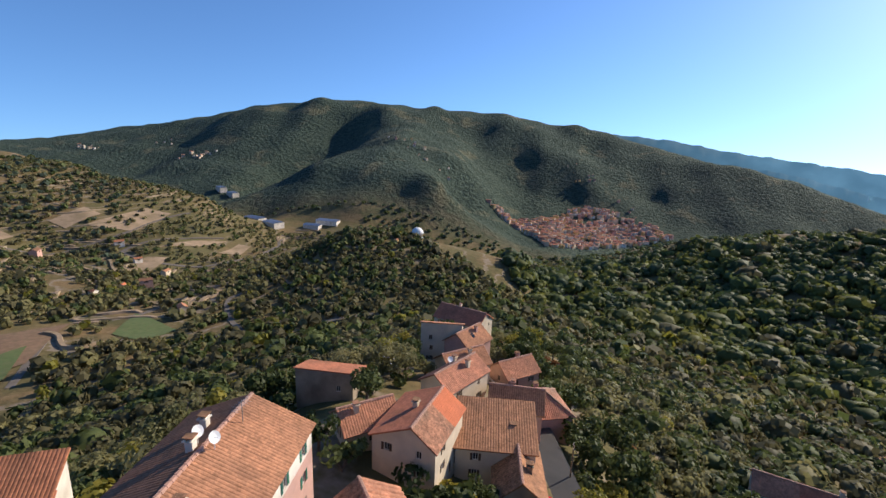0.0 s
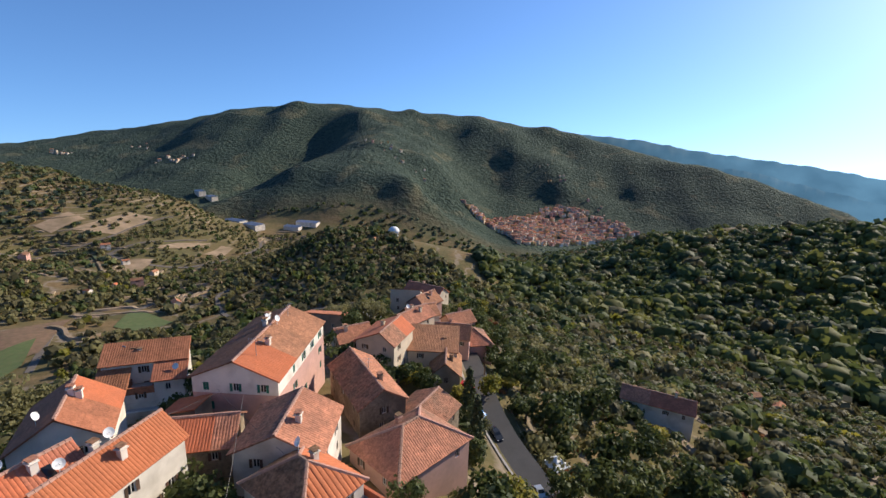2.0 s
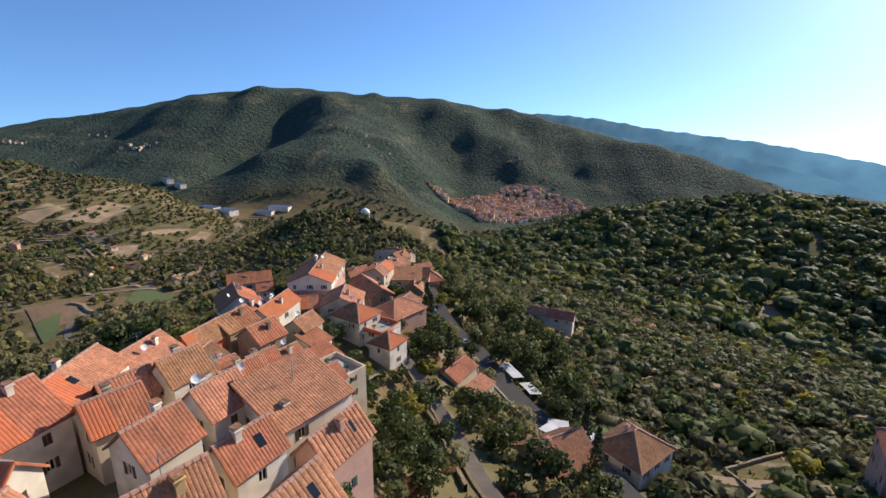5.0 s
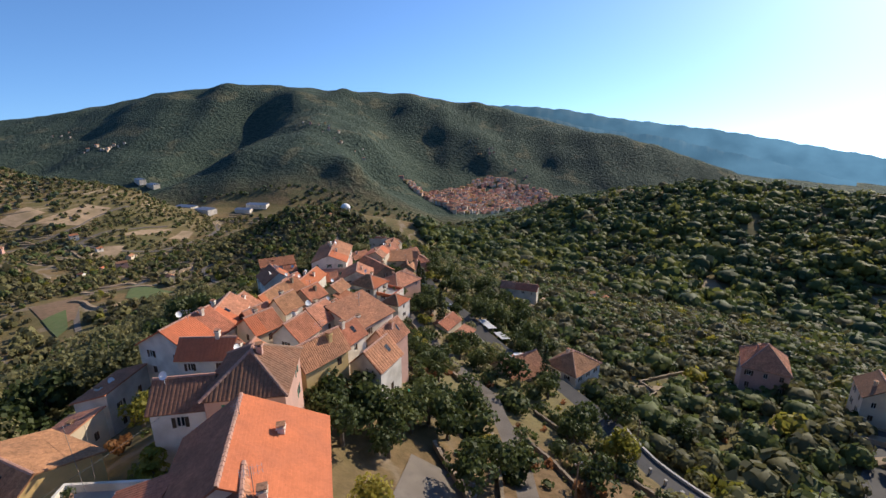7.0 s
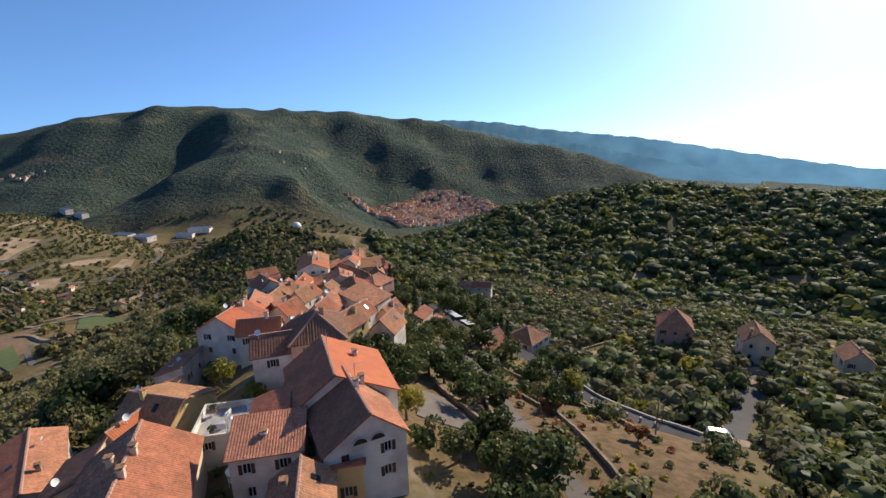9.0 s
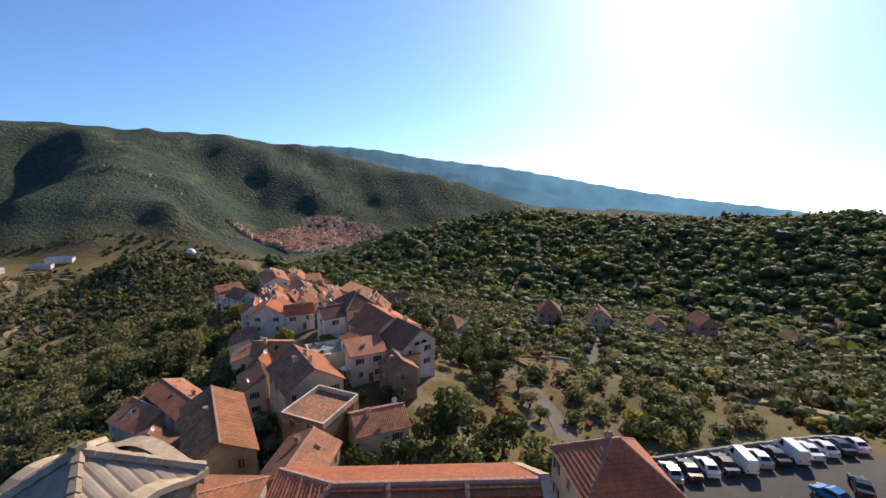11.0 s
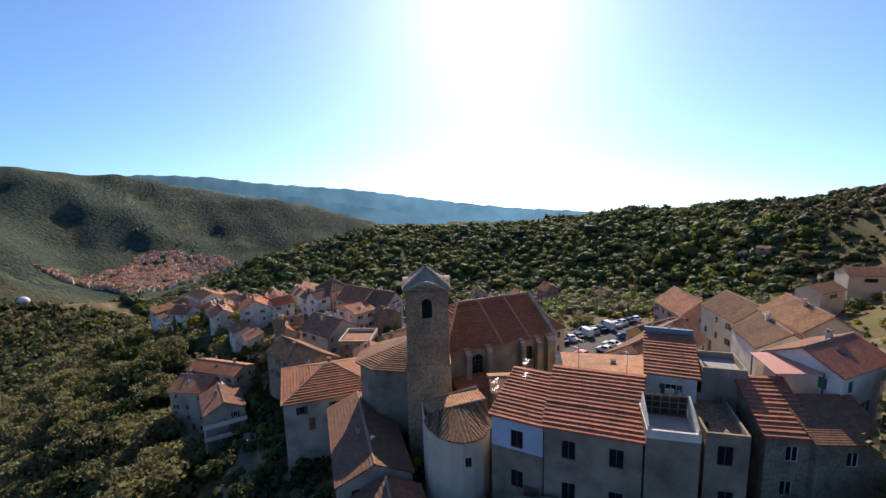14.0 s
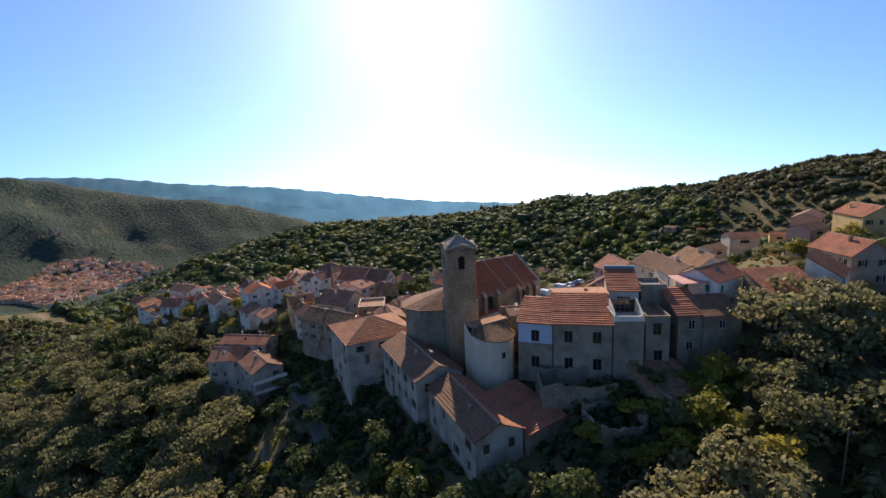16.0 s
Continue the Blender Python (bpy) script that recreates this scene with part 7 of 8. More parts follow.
tx, ty = scatter(rng, -150, 75, -240, 130, 5.2)
d = spur_distance(tx, ty)
village = ((d < 15) & (ty > -112) & (ty < 60)) | ((tx > -92) & (tx < -28) & (ty > -196) & (ty < -104)) | ((tx > -64) & (ty < -165) & (ty > -224) & (tx < 45))
ok = (rng.random(len(tx)) < thick(tx, ty) * 1.1) & free_of_things(tx, ty) & (d < 66) & ~village & ((tx > -55) | (ty < -158) | (ty > 40) | (rng.random(len(tx)) < 0.4))
tx, ty, d = tx[ok], ty[ok], d[ok]
order = np.argsort(d + rng.uniform(0, 14, len(d)))
singles = order[:200]
for i in singles:
    x, y = float(tx[i]), float(ty[i])
    west = x < -45
    k = rng.choice(12, p=[0.06, 0.05, 0.05, 0.06, 0.05, 0.04, 0.06, 0.04, 0.02, 0.0, 0.29, 0.28]) if west else rng.choice(10, p=[0.17, 0.15, 0.13, 0.13, 0.13, 0.06, 0.11, 0.06, 0.06, 0.0])
    plant(int(k), x, y, float(rng.uniform(0.75, 1.2)) * (1.35 if y < -60 and x < -55 else 1.15 if y < -110 else 0.9), float(rng.uniform(0, 360)))
rest = order[200:]
olive = [M["leaf_olive"], M["leaf_olive"], M["leaf_green"], M["leaf_yellow"]]
big = np.where((tx[rest] < -45) & (ty[rest] < 0), 1.35, 1.0)
wood("olive_grove", "grey-green olive trees on the slopes round the village", tx[rest], ty[rest], rng.uniform(1.6, 2.8, len(rest)) * big, olive, 130, 0.125, 1, pick=np.where(tx[rest] > -5, rng.choice(4, len(rest), p=[0.25, 0.2, 0.5, 0.05]), rng.choice(4, len(rest), p=[0.42, 0.36, 0.17, 0.05])))
# low scrub between them
sx, sy = scatter(rng, -150, 120, -250, 140, 3.4)
ok = (rng.random(len(sx)) < np.where(sx > 0, 0.72, 0.5)) & free_of_things(sx, sy, 0.6) & ((spur_distance(sx, sy) > 10) | (sy < -112) | ((sx > -10) & (sy < -20)))
sx, sy = sx[ok], sy[ok]
wood("scrub", "low dry scrub and brambles on the terraces", sx, sy, rng.uniform(0.35, 0.95, len(sx)), [M["leaf_green"], M["leaf_olive"], M["leaf_rust"], M["leaf_yellow"]], 11, 0.38, 2, 0.7, pick=rng.choice(4, len(sx), p=[0.42, 0.28, 0.2, 0.1]))
# brambles and bushes that cover the shaded banks below the houses
qx, qy = scatter(rng, -112, -44, -224, -28, 2.3)
qd = spur_distance(qx, qy)
bank = ((qy > -178) & (qx < -64) & (qy < -100)) | ((qy >= -112) & (qx < -46) & (qx > -80)) | ((qy < -184) & (qx < -62))
ok = bank & free_of_things(qx, qy, 0.7) & (soft_noise(qx, qy, 9, 2.0) > 0.16)
qx, qy = qx[ok], qy[ok]
wood("brambles", "dark brambles and bushes on the shaded banks", qx, qy, rng.uniform(0.8, 1.9, len(qx)), [M["leaf_dark"], M["leaf_green"], M["leaf_yellow"]], 34, 0.2, 9, 0.75, pick=rng.choice(3, len(qx), p=[0.45, 0.48, 0.07]))
# the middle distance
def in_east_wood(x, y):
    return (x > 215 + 40 * soft_noise(x, y, 45, 6.0)) | (x * 0.75 + y * 0.66 > 235 + 40 * soft_noise(x, y, 40, 2.5))


mx, my = scatter(rng, -520, 420, -430, 560, 6.4)
far = np.hypot(mx + 10, my + 40)
d = spur_distance(mx, my)
inside = (mx > -150) & (mx < 75) & (my > -240) & (my < 130) & (d < 66)
west = (mx < -120) & (my > 110)
ok = ~inside & (far < 520) & (rng.random(len(mx)) < thick(mx, my) * np.where(west, 1.0, 1.02)) & free_of_things(mx, my) & ~in_east_wood(mx, my)
ok &= ~(west & (soft_noise(mx, my, 17, 4.0) < 0.16))
mx, my, far, west = mx[ok], my[ok], far[ok], west[ok]
close = far < 230
size = rng.uniform(1.7, 3.3, len(mx)) * np.where(rng.random(len(mx)) < 0.12, 1.45, 1.0)
kinds = [M["wood_olive"], M["wood_forest"], M["leaf_green"], M["leaf_yellow"], M["wood_pale"]]
pick = np.where(west, rng.choice(5, len(mx), p=[0.34, 0.10, 0.06, 0.04, 0.46]), rng.choice(5, len(mx), p=[0.50, 0.30, 0.12, 0.03, 0.05]))
wood("grove_near", "olive groves on the middle slopes", mx[close], my[close], size[close] * 1.1, kinds, 56, 0.18, 3, 0.74, pick=pick[close], flat=0.4, core=0.79, cage=CAGE)
wood("grove_far", "olive groves on the farther slopes", mx[~close], my[~close], size[~close] * 1.05, kinds, 9, 0.45, 4, 0.9, pick=pick[~close], flat=0.14, core=0.84)
# close-set olives on the slope between the village and the road to the villas
ox, oy = scatter(rng, 42, 215, -135, 150, 4.9, 0.48)
ok = free_of_things(ox, oy, 1.0) & ~in_east_wood(ox, oy) & (soft_noise(ox, oy, 15, 7.0) > 0.2) & (np.hypot(ox - 22, oy + 84) > 30)
ox, oy = ox[ok], oy[ok]
wood("slope_olives", "close-set olive trees on the eastern slope", ox, oy, rng.uniform(1.4, 3.3, len(ox)), kinds, 48, 0.19, 17, 0.74, pick=rng.choice(5, len(ox), p=[0.38, 0.36, 0.18, 0.04, 0.04]), flat=0.4, core=0.79, cage=CAGE)
# the closed mixed wood on the eastern hill, with large uneven crowns
ex, ey = scatter(rng, 60, 660, -430, 640, 7.8, 0.5)
far = np.hypot(ex + 10, ey + 40)
ok = in_east_wood(ex, ey) & (far < 640) & free_of_things(ex, ey, 2) & ((ey > -190) | (rng.random(len(ex)) < 0.88)) & (soft_noise(ex, ey, 13, 1.5) > 0.08)
ex, ey, far = ex[ok], ey[ok], far[ok]
size = np.clip(np.exp(rng.normal(1.42, 0.30, len(ex))), 2.2, 8.0) * (0.8 + 0.5 * soft_noise(ex, ey, 28, 3.5))
pick = rng.choice(4, len(ex), p=[0.45, 0.33, 0.14, 0.08])
pick = np.where((soft_noise(ex, ey, 24, 9.0) > 0.68) & (rng.random(len(ex)) < 0.6), 2, pick)
groves = ey < -150 - 60 * soft_noise(ex, ey, 50, 1.0)               # olives again on the upper slope
size, pick = np.where(groves, size * 0.7, size), np.where(groves & (rng.random(len(ex)) < 0.8), 3, pick)
wood("east_wood", "closed mixed wood of large uneven crowns on the hill", ex, ey, size * 1.22, [M["wood_forest"], M["wood_deep"], M["wood_bright"], M["wood_olive"]], 24, 0.23, 14, 0.72, pick=pick, flat=0.35, core=0.82, cage=CAGE)
# the far slopes
fx, fy = scatter(rng, -800, 760, -600, 900, 12)
far = np.hypot(fx + 10, fy + 40)
ok = (far >= 500) & (far < 900) & (fy < 800) & (rng.random(len(fx)) < np.clip(0.35 + soft_noise(fx, fy, 70, 3.0) * 0.7 + (fx > 150) * 0.3, 0, 1)) & (soft_noise(fx, fy, 120, 5.0) > np.where(fx < -180, 0.3, 0.12)) & free_of_things(fx, fy, 3) & ~((fx > 115) & (fx < 540) & (np.abs(fy - (925 + 130 * np.sin((fx - 130) / 390 * 2.4) + 40 * (fx - 130) / 390)) < 75)) & ~((fx > 310) & (fx < 460) & (np.abs(fy - (1290 - (fx - 330) * 1.55)) < 45) & (rng.random(len(fx)) < 0.6)) & ~((np.abs(fx + 250) < 120) & (np.abs(fy - 735) < 45))
fx, fy = fx[ok], fy[ok]
fo = ~(in_east_wood(fx, fy) & (np.hypot(fx + 10, fy + 40) < 645))
fx, fy = fx[fo], fy[fo]
wood("far_woods", "woods on the far side of the valley", fx, fy, rng.uniform(2.6, 4.8, len(fx)), [M["wood_far_haze"], M["wood_forest"], M["wood_olive"]], 7, 0.48, 5, 0.6, pick=rng.choice(3, len(fx), p=[0.5, 0.35, 0.15]), flat=0.1, core=0.86)
hx, hy = scatter(rng, -560, -190, 380, 690, 8)                    # groves on the terraced western hill
far = np.hypot(hx + 10, hy + 40)
ok = (far >= 505) & free_of_things(hx, hy, 2) & (soft_noise(hx, hy, 26, 3.0) + 0.35 * soft_noise(hx, hy, 9, 1.0) > 0.30)
wood("terrace_groves", "olive trees in rows on the terraced western hill", hx[ok], hy[ok], rng.uniform(1.6, 3.4, int(ok.sum())), [M["wood_olive"], M["wood_forest"], M["wood_pale"], M["wood_pale"]], 16, 0.33, 8, 0.85)


# dry-stone terrace edges that follow the contours of the slopes
def terrace_edges(name, label, x0, x1, y0, y1, count, height, seed, keep):
    g = random.Random(seed)
    s, made = Shape(), 0
    while made < count:
        x, y = g.uniform(x0, x1), g.uniform(y0, y1)
        if not keep(x, y):
            continue
        made += 1
        last, h = None, height * g.uniform(0.6, 1.3)
        n = g.randrange(4, 15)
        for k in range(n + 1):
            z, zx, zy = heights([x, x + 2, x], [y, y, y + 2])
            gx_, gy_ = (zx - z) / 2, (zy - z) / 2
            q = math.hypot(gx_, gy_) + 1e-6
            ux, uy = gx_ / q, gy_ / q
            hh = h * (0.35 if k in (0, n) else g.uniform(0.8, 1.1))
            cur = [(x - ux * 0.4, y - uy * 0.4, z - 0.8), (x, y, z + hh), (x + ux * 2.2, y + uy * 2.2, z + hh + 0.1), (x + ux * 3.2, y + uy * 3.2, z - 0.5)]
            if last:
                for j in range(3):
                    s.face([last[j], last[j + 1], cur[j + 1], cur[j]], 0 if j == 0 else 1)
            last = cur
            x, y = x - uy * 4.0 + g.uniform(-0.5, 0.5), y + ux * 4.0 + g.uniform(-0.5, 0.5)
    tagged(new(name, s.mesh(name, [M["terrace_stone"], M["bare_earth"]])), label, "terraces", kind="stuff")


terrace_edges("west_terraces", "dry-stone terrace edges along the western hill", -520, -130, 190, 690, 150, 1.5, 31, lambda x, y: soft_noise(np.array([x]), np.array([y]), 60, 2.0)[0] > 0.35)
terrace_edges("east_terraces", "dry-stone terrace edges among the olive trees", 45, 300, -240, 330, 110, 1.1, 32, lambda x, y: not in_east_wood(np.array([x]), np.array([y]))[0])


# ---- distant houses ----
def far_house_master(wall, tile, w, l, h, seed):
    ob = thing("distant_house", Matrix.Translation((0, 0, -400)), "small pale house with a red tile roof in the distance", "house", "distant houses")
    b, r = Shape(), Shape()
    hw, hl = w / 2, l / 2
    b.box(-hw, -hl, -4, hw, hl, h)
    b.face([(-hw, -hl, h), (hw, -hl, h), (0, -hl, h + w * 0.24)])
    b.face([(-hw, hl, h), (hw, hl, h), (0, hl, h + w * 0.24)])
    for s in (-1, 1):
        r.face([(s * (hw + 0.4), -hl - 0.4, h - 0.1), (s * (hw + 0.4), hl + 0.4, h - 0.1), (0, hl + 0.4, h + w * 0.24 + 0.1), (0, -hl - 0.4, h + w * 0.24 + 0.1)])
        r.face([(s * (hw + 0.4), -hl - 0.4, h - 0.35), (s * (hw + 0.4), hl + 0.4, h - 0.35), (s * (hw + 0.4), hl + 0.4, h - 0.1), (s * (hw + 0.4), -hl - 0.4, h - 0.1)])
    part("wall", b, M[wall], ob)
    part("roof", r, M[tile], ob)
    win = Shape()
    win.box(-hw - 0.07, -hl * 0.3, h - 2.6, hw + 0.07, hl * 0.3, h - 1.2)
    part("window", win, M["glass"], ob)
    return ob


FAR = [far_house_master(w, t, a, l, h, i) for i, (w, t, a, l, h) in enumerate((("plaster_white", "tile_red", 8, 11, 7), ("plaster_cream", "tile_pink", 9, 14, 10), ("plaster_yellow", "tile_red", 9, 12, 9), ("plaster_pink", "tile_brown", 10, 16, 12), ("plaster_cream", "tile_orange", 8, 9, 6)))]
FAR_USED = [False] * len(FAR)


def far_house(k, x, y, turn, s=1.0):
    m = pose(x, y, ground_z(x, y) + 0.5, 0, 0, turn) @ Matrix.Diagonal((s, s, s, 1))
    if not FAR_USED[k]:
        FAR[k].matrix_world = m
        FAR_USED[k] = True
    else:
        copy_thing(FAR[k], m)


r = random.Random(12)
# the town that fills the mouth of the valley: it fans out and climbs the spur behind
def in_town(x, y):
    ring = ((86, 1038), (148, 978), (196, 872), (262, 902), (414, 1012), (530, 1045), (470, 1105), (400, 1150), (340, 1160), (300, 1130), (236, 1068), (150, 1024))
    inside = False
    for (xa, ya), (xb, yb) in zip(ring, ring[1:] + ring[:1]):
        if (ya > y) != (yb > y) and x < (xb - xa) * (y - ya) / (yb - ya) + xa:
            inside = not inside
    return inside


def town_place():
    while True:
        x, y = r.uniform(80, 535), r.uniform(868, 1255)
        if in_town(x, y) and r.random() < (1.0 if y < 1090 else 0.45):
            return x, y


for i in range(190):
    x, y = town_place()
    far_house(r.choice((0, 1, 1, 2, 3, 4)), x, y, r.uniform(15, 75), r.uniform(0.5, 0.95))
crowd = Shape()                           # the rest of its houses, too small to tell apart
for i in range(720):
    x, y = town_place()
    m = pose(x, y, ground_z(x, y), 0, 0, r.uniform(10, 80))
    w, l, h, k = r.uniform(2.2, 4.2), r.uniform(3, 6.5), r.uniform(4, 10), r.choice((0, 0, 1, 1, 2, 3))
    crowd.box(-w, -l, -4, w, l, h, k, m=m)
    for sx_ in (-1, 1):
        crowd.face([m @ Vector(q) for q in ((sx_ * (w + 0.3), -l, h + 0.1), (sx_ * (w + 0.3), l, h + 0.1), (0, l, h + w * 0.3), (0, -l, h + w * 0.3))], 4 + r.randrange(3))
tagged(new("town", crowd.mesh("town", [M[q] for q in ("plaster_cream", "plaster_white", "plaster_pink", "plaster_yellow", "tile_red", "tile_pink", "tile_pink")])), "crowded tiled roofs of the town in the valley", "town", kind="stuff")
for i in range(16):                       # up the spur behind the town
    u = r.random()
    far_house(r.randrange(5), 330 + 110 * u + r.gauss(0, 30), 1290 - 170 * u + r.gauss(0, 25), r.uniform(0, 180), r.uniform(0.35, 0.55))
for i in range(16):                       # along the centre spur
    u = r.random()
    far_house(r.randrange(5), -108 + 110 * u + r.gauss(0, 14), 1130 - 130 * u + r.gauss(0, 18), r.uniform(0, 180), r.uniform(0.35, 0.6))
for i in range(30):                       # hamlets high on the left
    hx_, hy_ = ((-990, 1330), (-640, 1230), (-680, 1236), (-820, 1392), (-1010, 1336), (-610, 1226))[i % 6]
    far_house(r.choice((0, 1, 4)), hx_ + r.gauss(0, 14), hy_ + r.gauss(0, 9), r.uniform(0, 180), r.uniform(0.45, 0.75))
for k, x, y, s in ((0, -341, 479, 0.9), (3, -386, 428, 0.8), (4, -255, 356, 0.8), (3, -240, 362, 0.7), (1, -169, 288, 0.7), (4, -188, 409, 0.7), (2, -196, 416, 0.6), (0, -260, 331, 0.6), (1, -255, 414, 0.7), (0, -297, 440, 0.7), (4, -20, 470, 0.7), (2, -78, 428, 0.6), (4, -96, 432, 0.7), (2, -40, 390, 0.6), (1, 121, 110, 0.45), (0, 128, 106, 0.45), (4, 113, 116, 0.45),
                   (2, 392, -194, 1.0), (3, 402, -166, 0.9), (4, 350, -209, 1.0), (0, 332, -82, 0.8), (1, 408, -150, 0.8), (4, 412, -180, 0.8), (2, 72, -228, 0.9), (3, 30, -231, 0.8), (0, 250, -60, 0.8), (1, 70, -215, 1.0), (2, 95, -225, 1.0), (3, 60, -235, 1.0), (4, 115, -235, 0.9), (1, 45, -205, 0.9), (2, 150, -215, 0.9)):
    far_house(k, x, y, (x * 7 + y * 3) % 180, s)


# long pale sheds on the valley floor
def works_hall(x, y, turn, l, w, h):
    ob = thing("works_hall", pose(x, y, ground_z(x, y) + 0.3, 0, 0, turn), "long pale works building on the valley floor", "industrial hall", "valley works")
    b, t = Shape(), Shape()
    b.box(-w / 2, -l / 2, -3, w / 2, l / 2, h)
    for k in range(3):
        x0 = -w / 2 + w * k / 3
        t.face([(x0, -l / 2 - 0.5, h), (x0 + w / 6, -l / 2 - 0.5, h + 1.6), (x0 + w / 6, l / 2 + 0.5, h + 1.6), (x0, l / 2 + 0.5, h)])
        t.face([(x0 + w / 6, -l / 2 - 0.5, h + 1.6), (x0 + w / 3, -l / 2 - 0.5, h), (x0 + w / 3, l / 2 + 0.5, h), (x0 + w / 6, l / 2 + 0.5, h + 1.6)])
    part("wall", b, M["plaster_white"], ob)
    part("roof", t, M["pale_sheet"], ob)


for x, y, turn, l, w, h in ((-300, 735, 60, 34, 16, 6), (-262, 708, 55, 30, 18, 6), (-330, 770, 50, 26, 14, 6), (-185, 738, 75, 36, 14, 5), (-205, 720, 75, 26, 12, 5), (-440, 970, 50, 26, 14, 7), (-470, 985, 45, 24, 14, 8)):
    works_hall(x, y, turn, l, w, h)


def dome():
    x, y = -24, 424
    z = ground_z(x, y)
    ob = thing("white_dome", Matrix.Translation((x, y, z)), "white round observatory dome on the wooded knoll", "dome")
    s, n = Shape(), 18
    prof = [(5.0, -2), (5.0, 4)] + [(5.6 * math.cos(a), 4 + 5.6 * math.sin(a)) for a in [math.pi / 2 * k / 8 for k in range(9)]]
    for (ra, za), (rb, zb) in zip(prof, prof[1:]):
        for k in range(n):
            p = [(ra, za, k), (ra, za, k + 1), (rb, zb, k + 1), (rb, zb, k)]
            s.face([(q[0] * math.cos(2 * math.pi * q[2] / n), q[0] * math.sin(2 * math.pi * q[2] / n), q[1]) for q in p])
    part("dome", s, M["white_paint"], ob, smooth=True)


dome()


# ---- small things round the houses ----
def antenna(x, y, z, h, turn, group="roof antennas"):
    """A television mast: a pole, a boom and its rods."""
    ob = thing("tv_antenna", pose(x, y, z, 0, 0, turn), "thin grey television antenna on a roof", "antenna", group)
    p, b = Shape(), Shape()
    p.tube((0, 0, -0.6), (0, 0, h), 0.035, n=6)
    part("mast", p, M["metal"], ob)
    for k, zz in enumerate((h - 0.15, h * 0.72)):
        b, w = Shape(), 0.013
        xs = [-0.8] + [q for r_ in range(6) for q in (-0.75 + 0.3 * r_ - w, -0.75 + 0.3 * r_ + w)] + [0.8]
        for i, (xa, xb) in enumerate(zip(xs, xs[1:])):
            b.face([(xa, -w, zz), (xb, -w, zz), (xb, w, zz), (xa, w, zz)])
            if i % 2:                                  # a rod to either side
                for sy in (-1, 1):
                    b.face([(xa, sy * w, zz), (xb, sy * w, zz), (xb, sy * (0.36 - 0.012 * i), zz), (xa, sy * (0.36 - 0.012 * i), zz)])
        part("boom", b, M["metal"], ob)
    return ob


for ax, ay, az, ah, at in ((-67.4, -176.7, 63.5, 6.5, 20), (-60.5, -180.5, 66.5, 5, 70), (-58.6, -186, 66.4, 3.8, 30), (-49, -188.5, 69.5, 2.6, 50), (-45.5, -217, 69.5, 3, 15), (-66, -129, 55.4, 2.2, 40), (-83.2, -168.6, 53.3, 2.2, 10), (-37.5, -97, 53, 2.2, 60), (-15.4, -94, 55, 2.2, 20), (-18, -86, 55.5, 2, 80), (-33.5, -52, 50, 2, 10), (-13, -64, 51.8, 2.2, 35), (-8, -48, 48.8, 2.4, 65), (-19.5, -16, 40.6, 2, 25), (-25, -12, 40.8, 2.2, 50), (-15.5, 20, 37.6, 2.2, 15), (-15, 32, 37.6, 2, 70), (-2.6, 26, 32, 2.2, 5), (-33.9, -26, 42.5, 2, 44), (-72, -151.2, 54.9, 2.2, 30), (-75.4, -156.4, 54.8, 2.0, 75), (-67.6, -172.4, 62.0, 4.4, 10)):
    antenna(ax, ay, az, ah, at)


def parasol(x, y, z, r, h, mat, label):
    ob = thing("parasol", Matrix.Translation((x, y, z)), label, "parasol")
    p, c, n = Shape(), Shape(), 8
    p.tube((0, 0, -0.4), (0, 0, h), 0.05, n=8)
    part("pole", p, M["metal"], ob)
    for k in range(n):
        a, b = 2 * math.pi * k / n, 2 * math.pi * (k + 1) / n
        lo = [(r * math.cos(q), r * math.sin(q), h - r * 0.42) for q in (a, b)]
        up = [(r * 0.28 * math.cos(q), r * 0.28 * math.sin(q), h - r * 0.08) for q in (a, b)]
        c.face([lo[0], lo[1], up[1], up[0]])
        c.face([up[0], up[1], (0, 0, h + 0.08)])
        c.face([lo[0], lo[1], (lo[1][0], lo[1][1], lo[1][2] - 0.22), (lo[0][0], lo[0][1], lo[0][2] - 0.22)])
    part("canopy", c, M[mat], ob, "white pleated canopy")


def gazebo(x, y, z, turn):
    ob = thing("gazebo", pose(x, y, z, 0, 0, turn), "white garden gazebo with a two-tiered cloth roof", "gazebo")
    for sx in (-1.4, 1.4):
        for sy in (-1.4, 1.4):
            l = Shape()
            l.tube((sx, sy, -0.6), (sx, sy, 2.1), 0.05, n=6)
            part("post", l, M["metal"], ob)
    for z0, r0, z1, r1, name in ((2.05, 1.55, 2.75, 0.6, "canopy"), (2.85, 0.75, 3.25, 0.05, "top_vent")):
        c = Shape()
        q0 = [(r0 * a, r0 * b, z0) for a, b in ((-1, -1), (1, -1), (1, 1), (-1, 1))]
        q1 = [(r1 * a, r1 * b, z1) for a, b in ((-1, -1), (1, -1), (1, 1), (-1, 1))]
        for k in range(4):
            j = (k + 1) % 4
            c.face([q0[k], q0[j], q1[j], q1[k]])
            c.face([q0[k], q0[j], (q0[j][0], q0[j][1], z0 - 0.22), (q0[k][0], q0[k][1], z0 - 0.22)])
        part(name, c, M["white_paint"], ob)


gazebo(26.0, 29.0, ground_z(26, 29), 30)
parasol(10.0, 5.5, ground_z(10, 5.5), 1.5, 2.3, "white_paint", "round white parasol over a garden table")
parasol(-29.2, -96.0, 46.2, 1.1, 2.1, "white_paint", "folded-out white parasol in a walled yard")


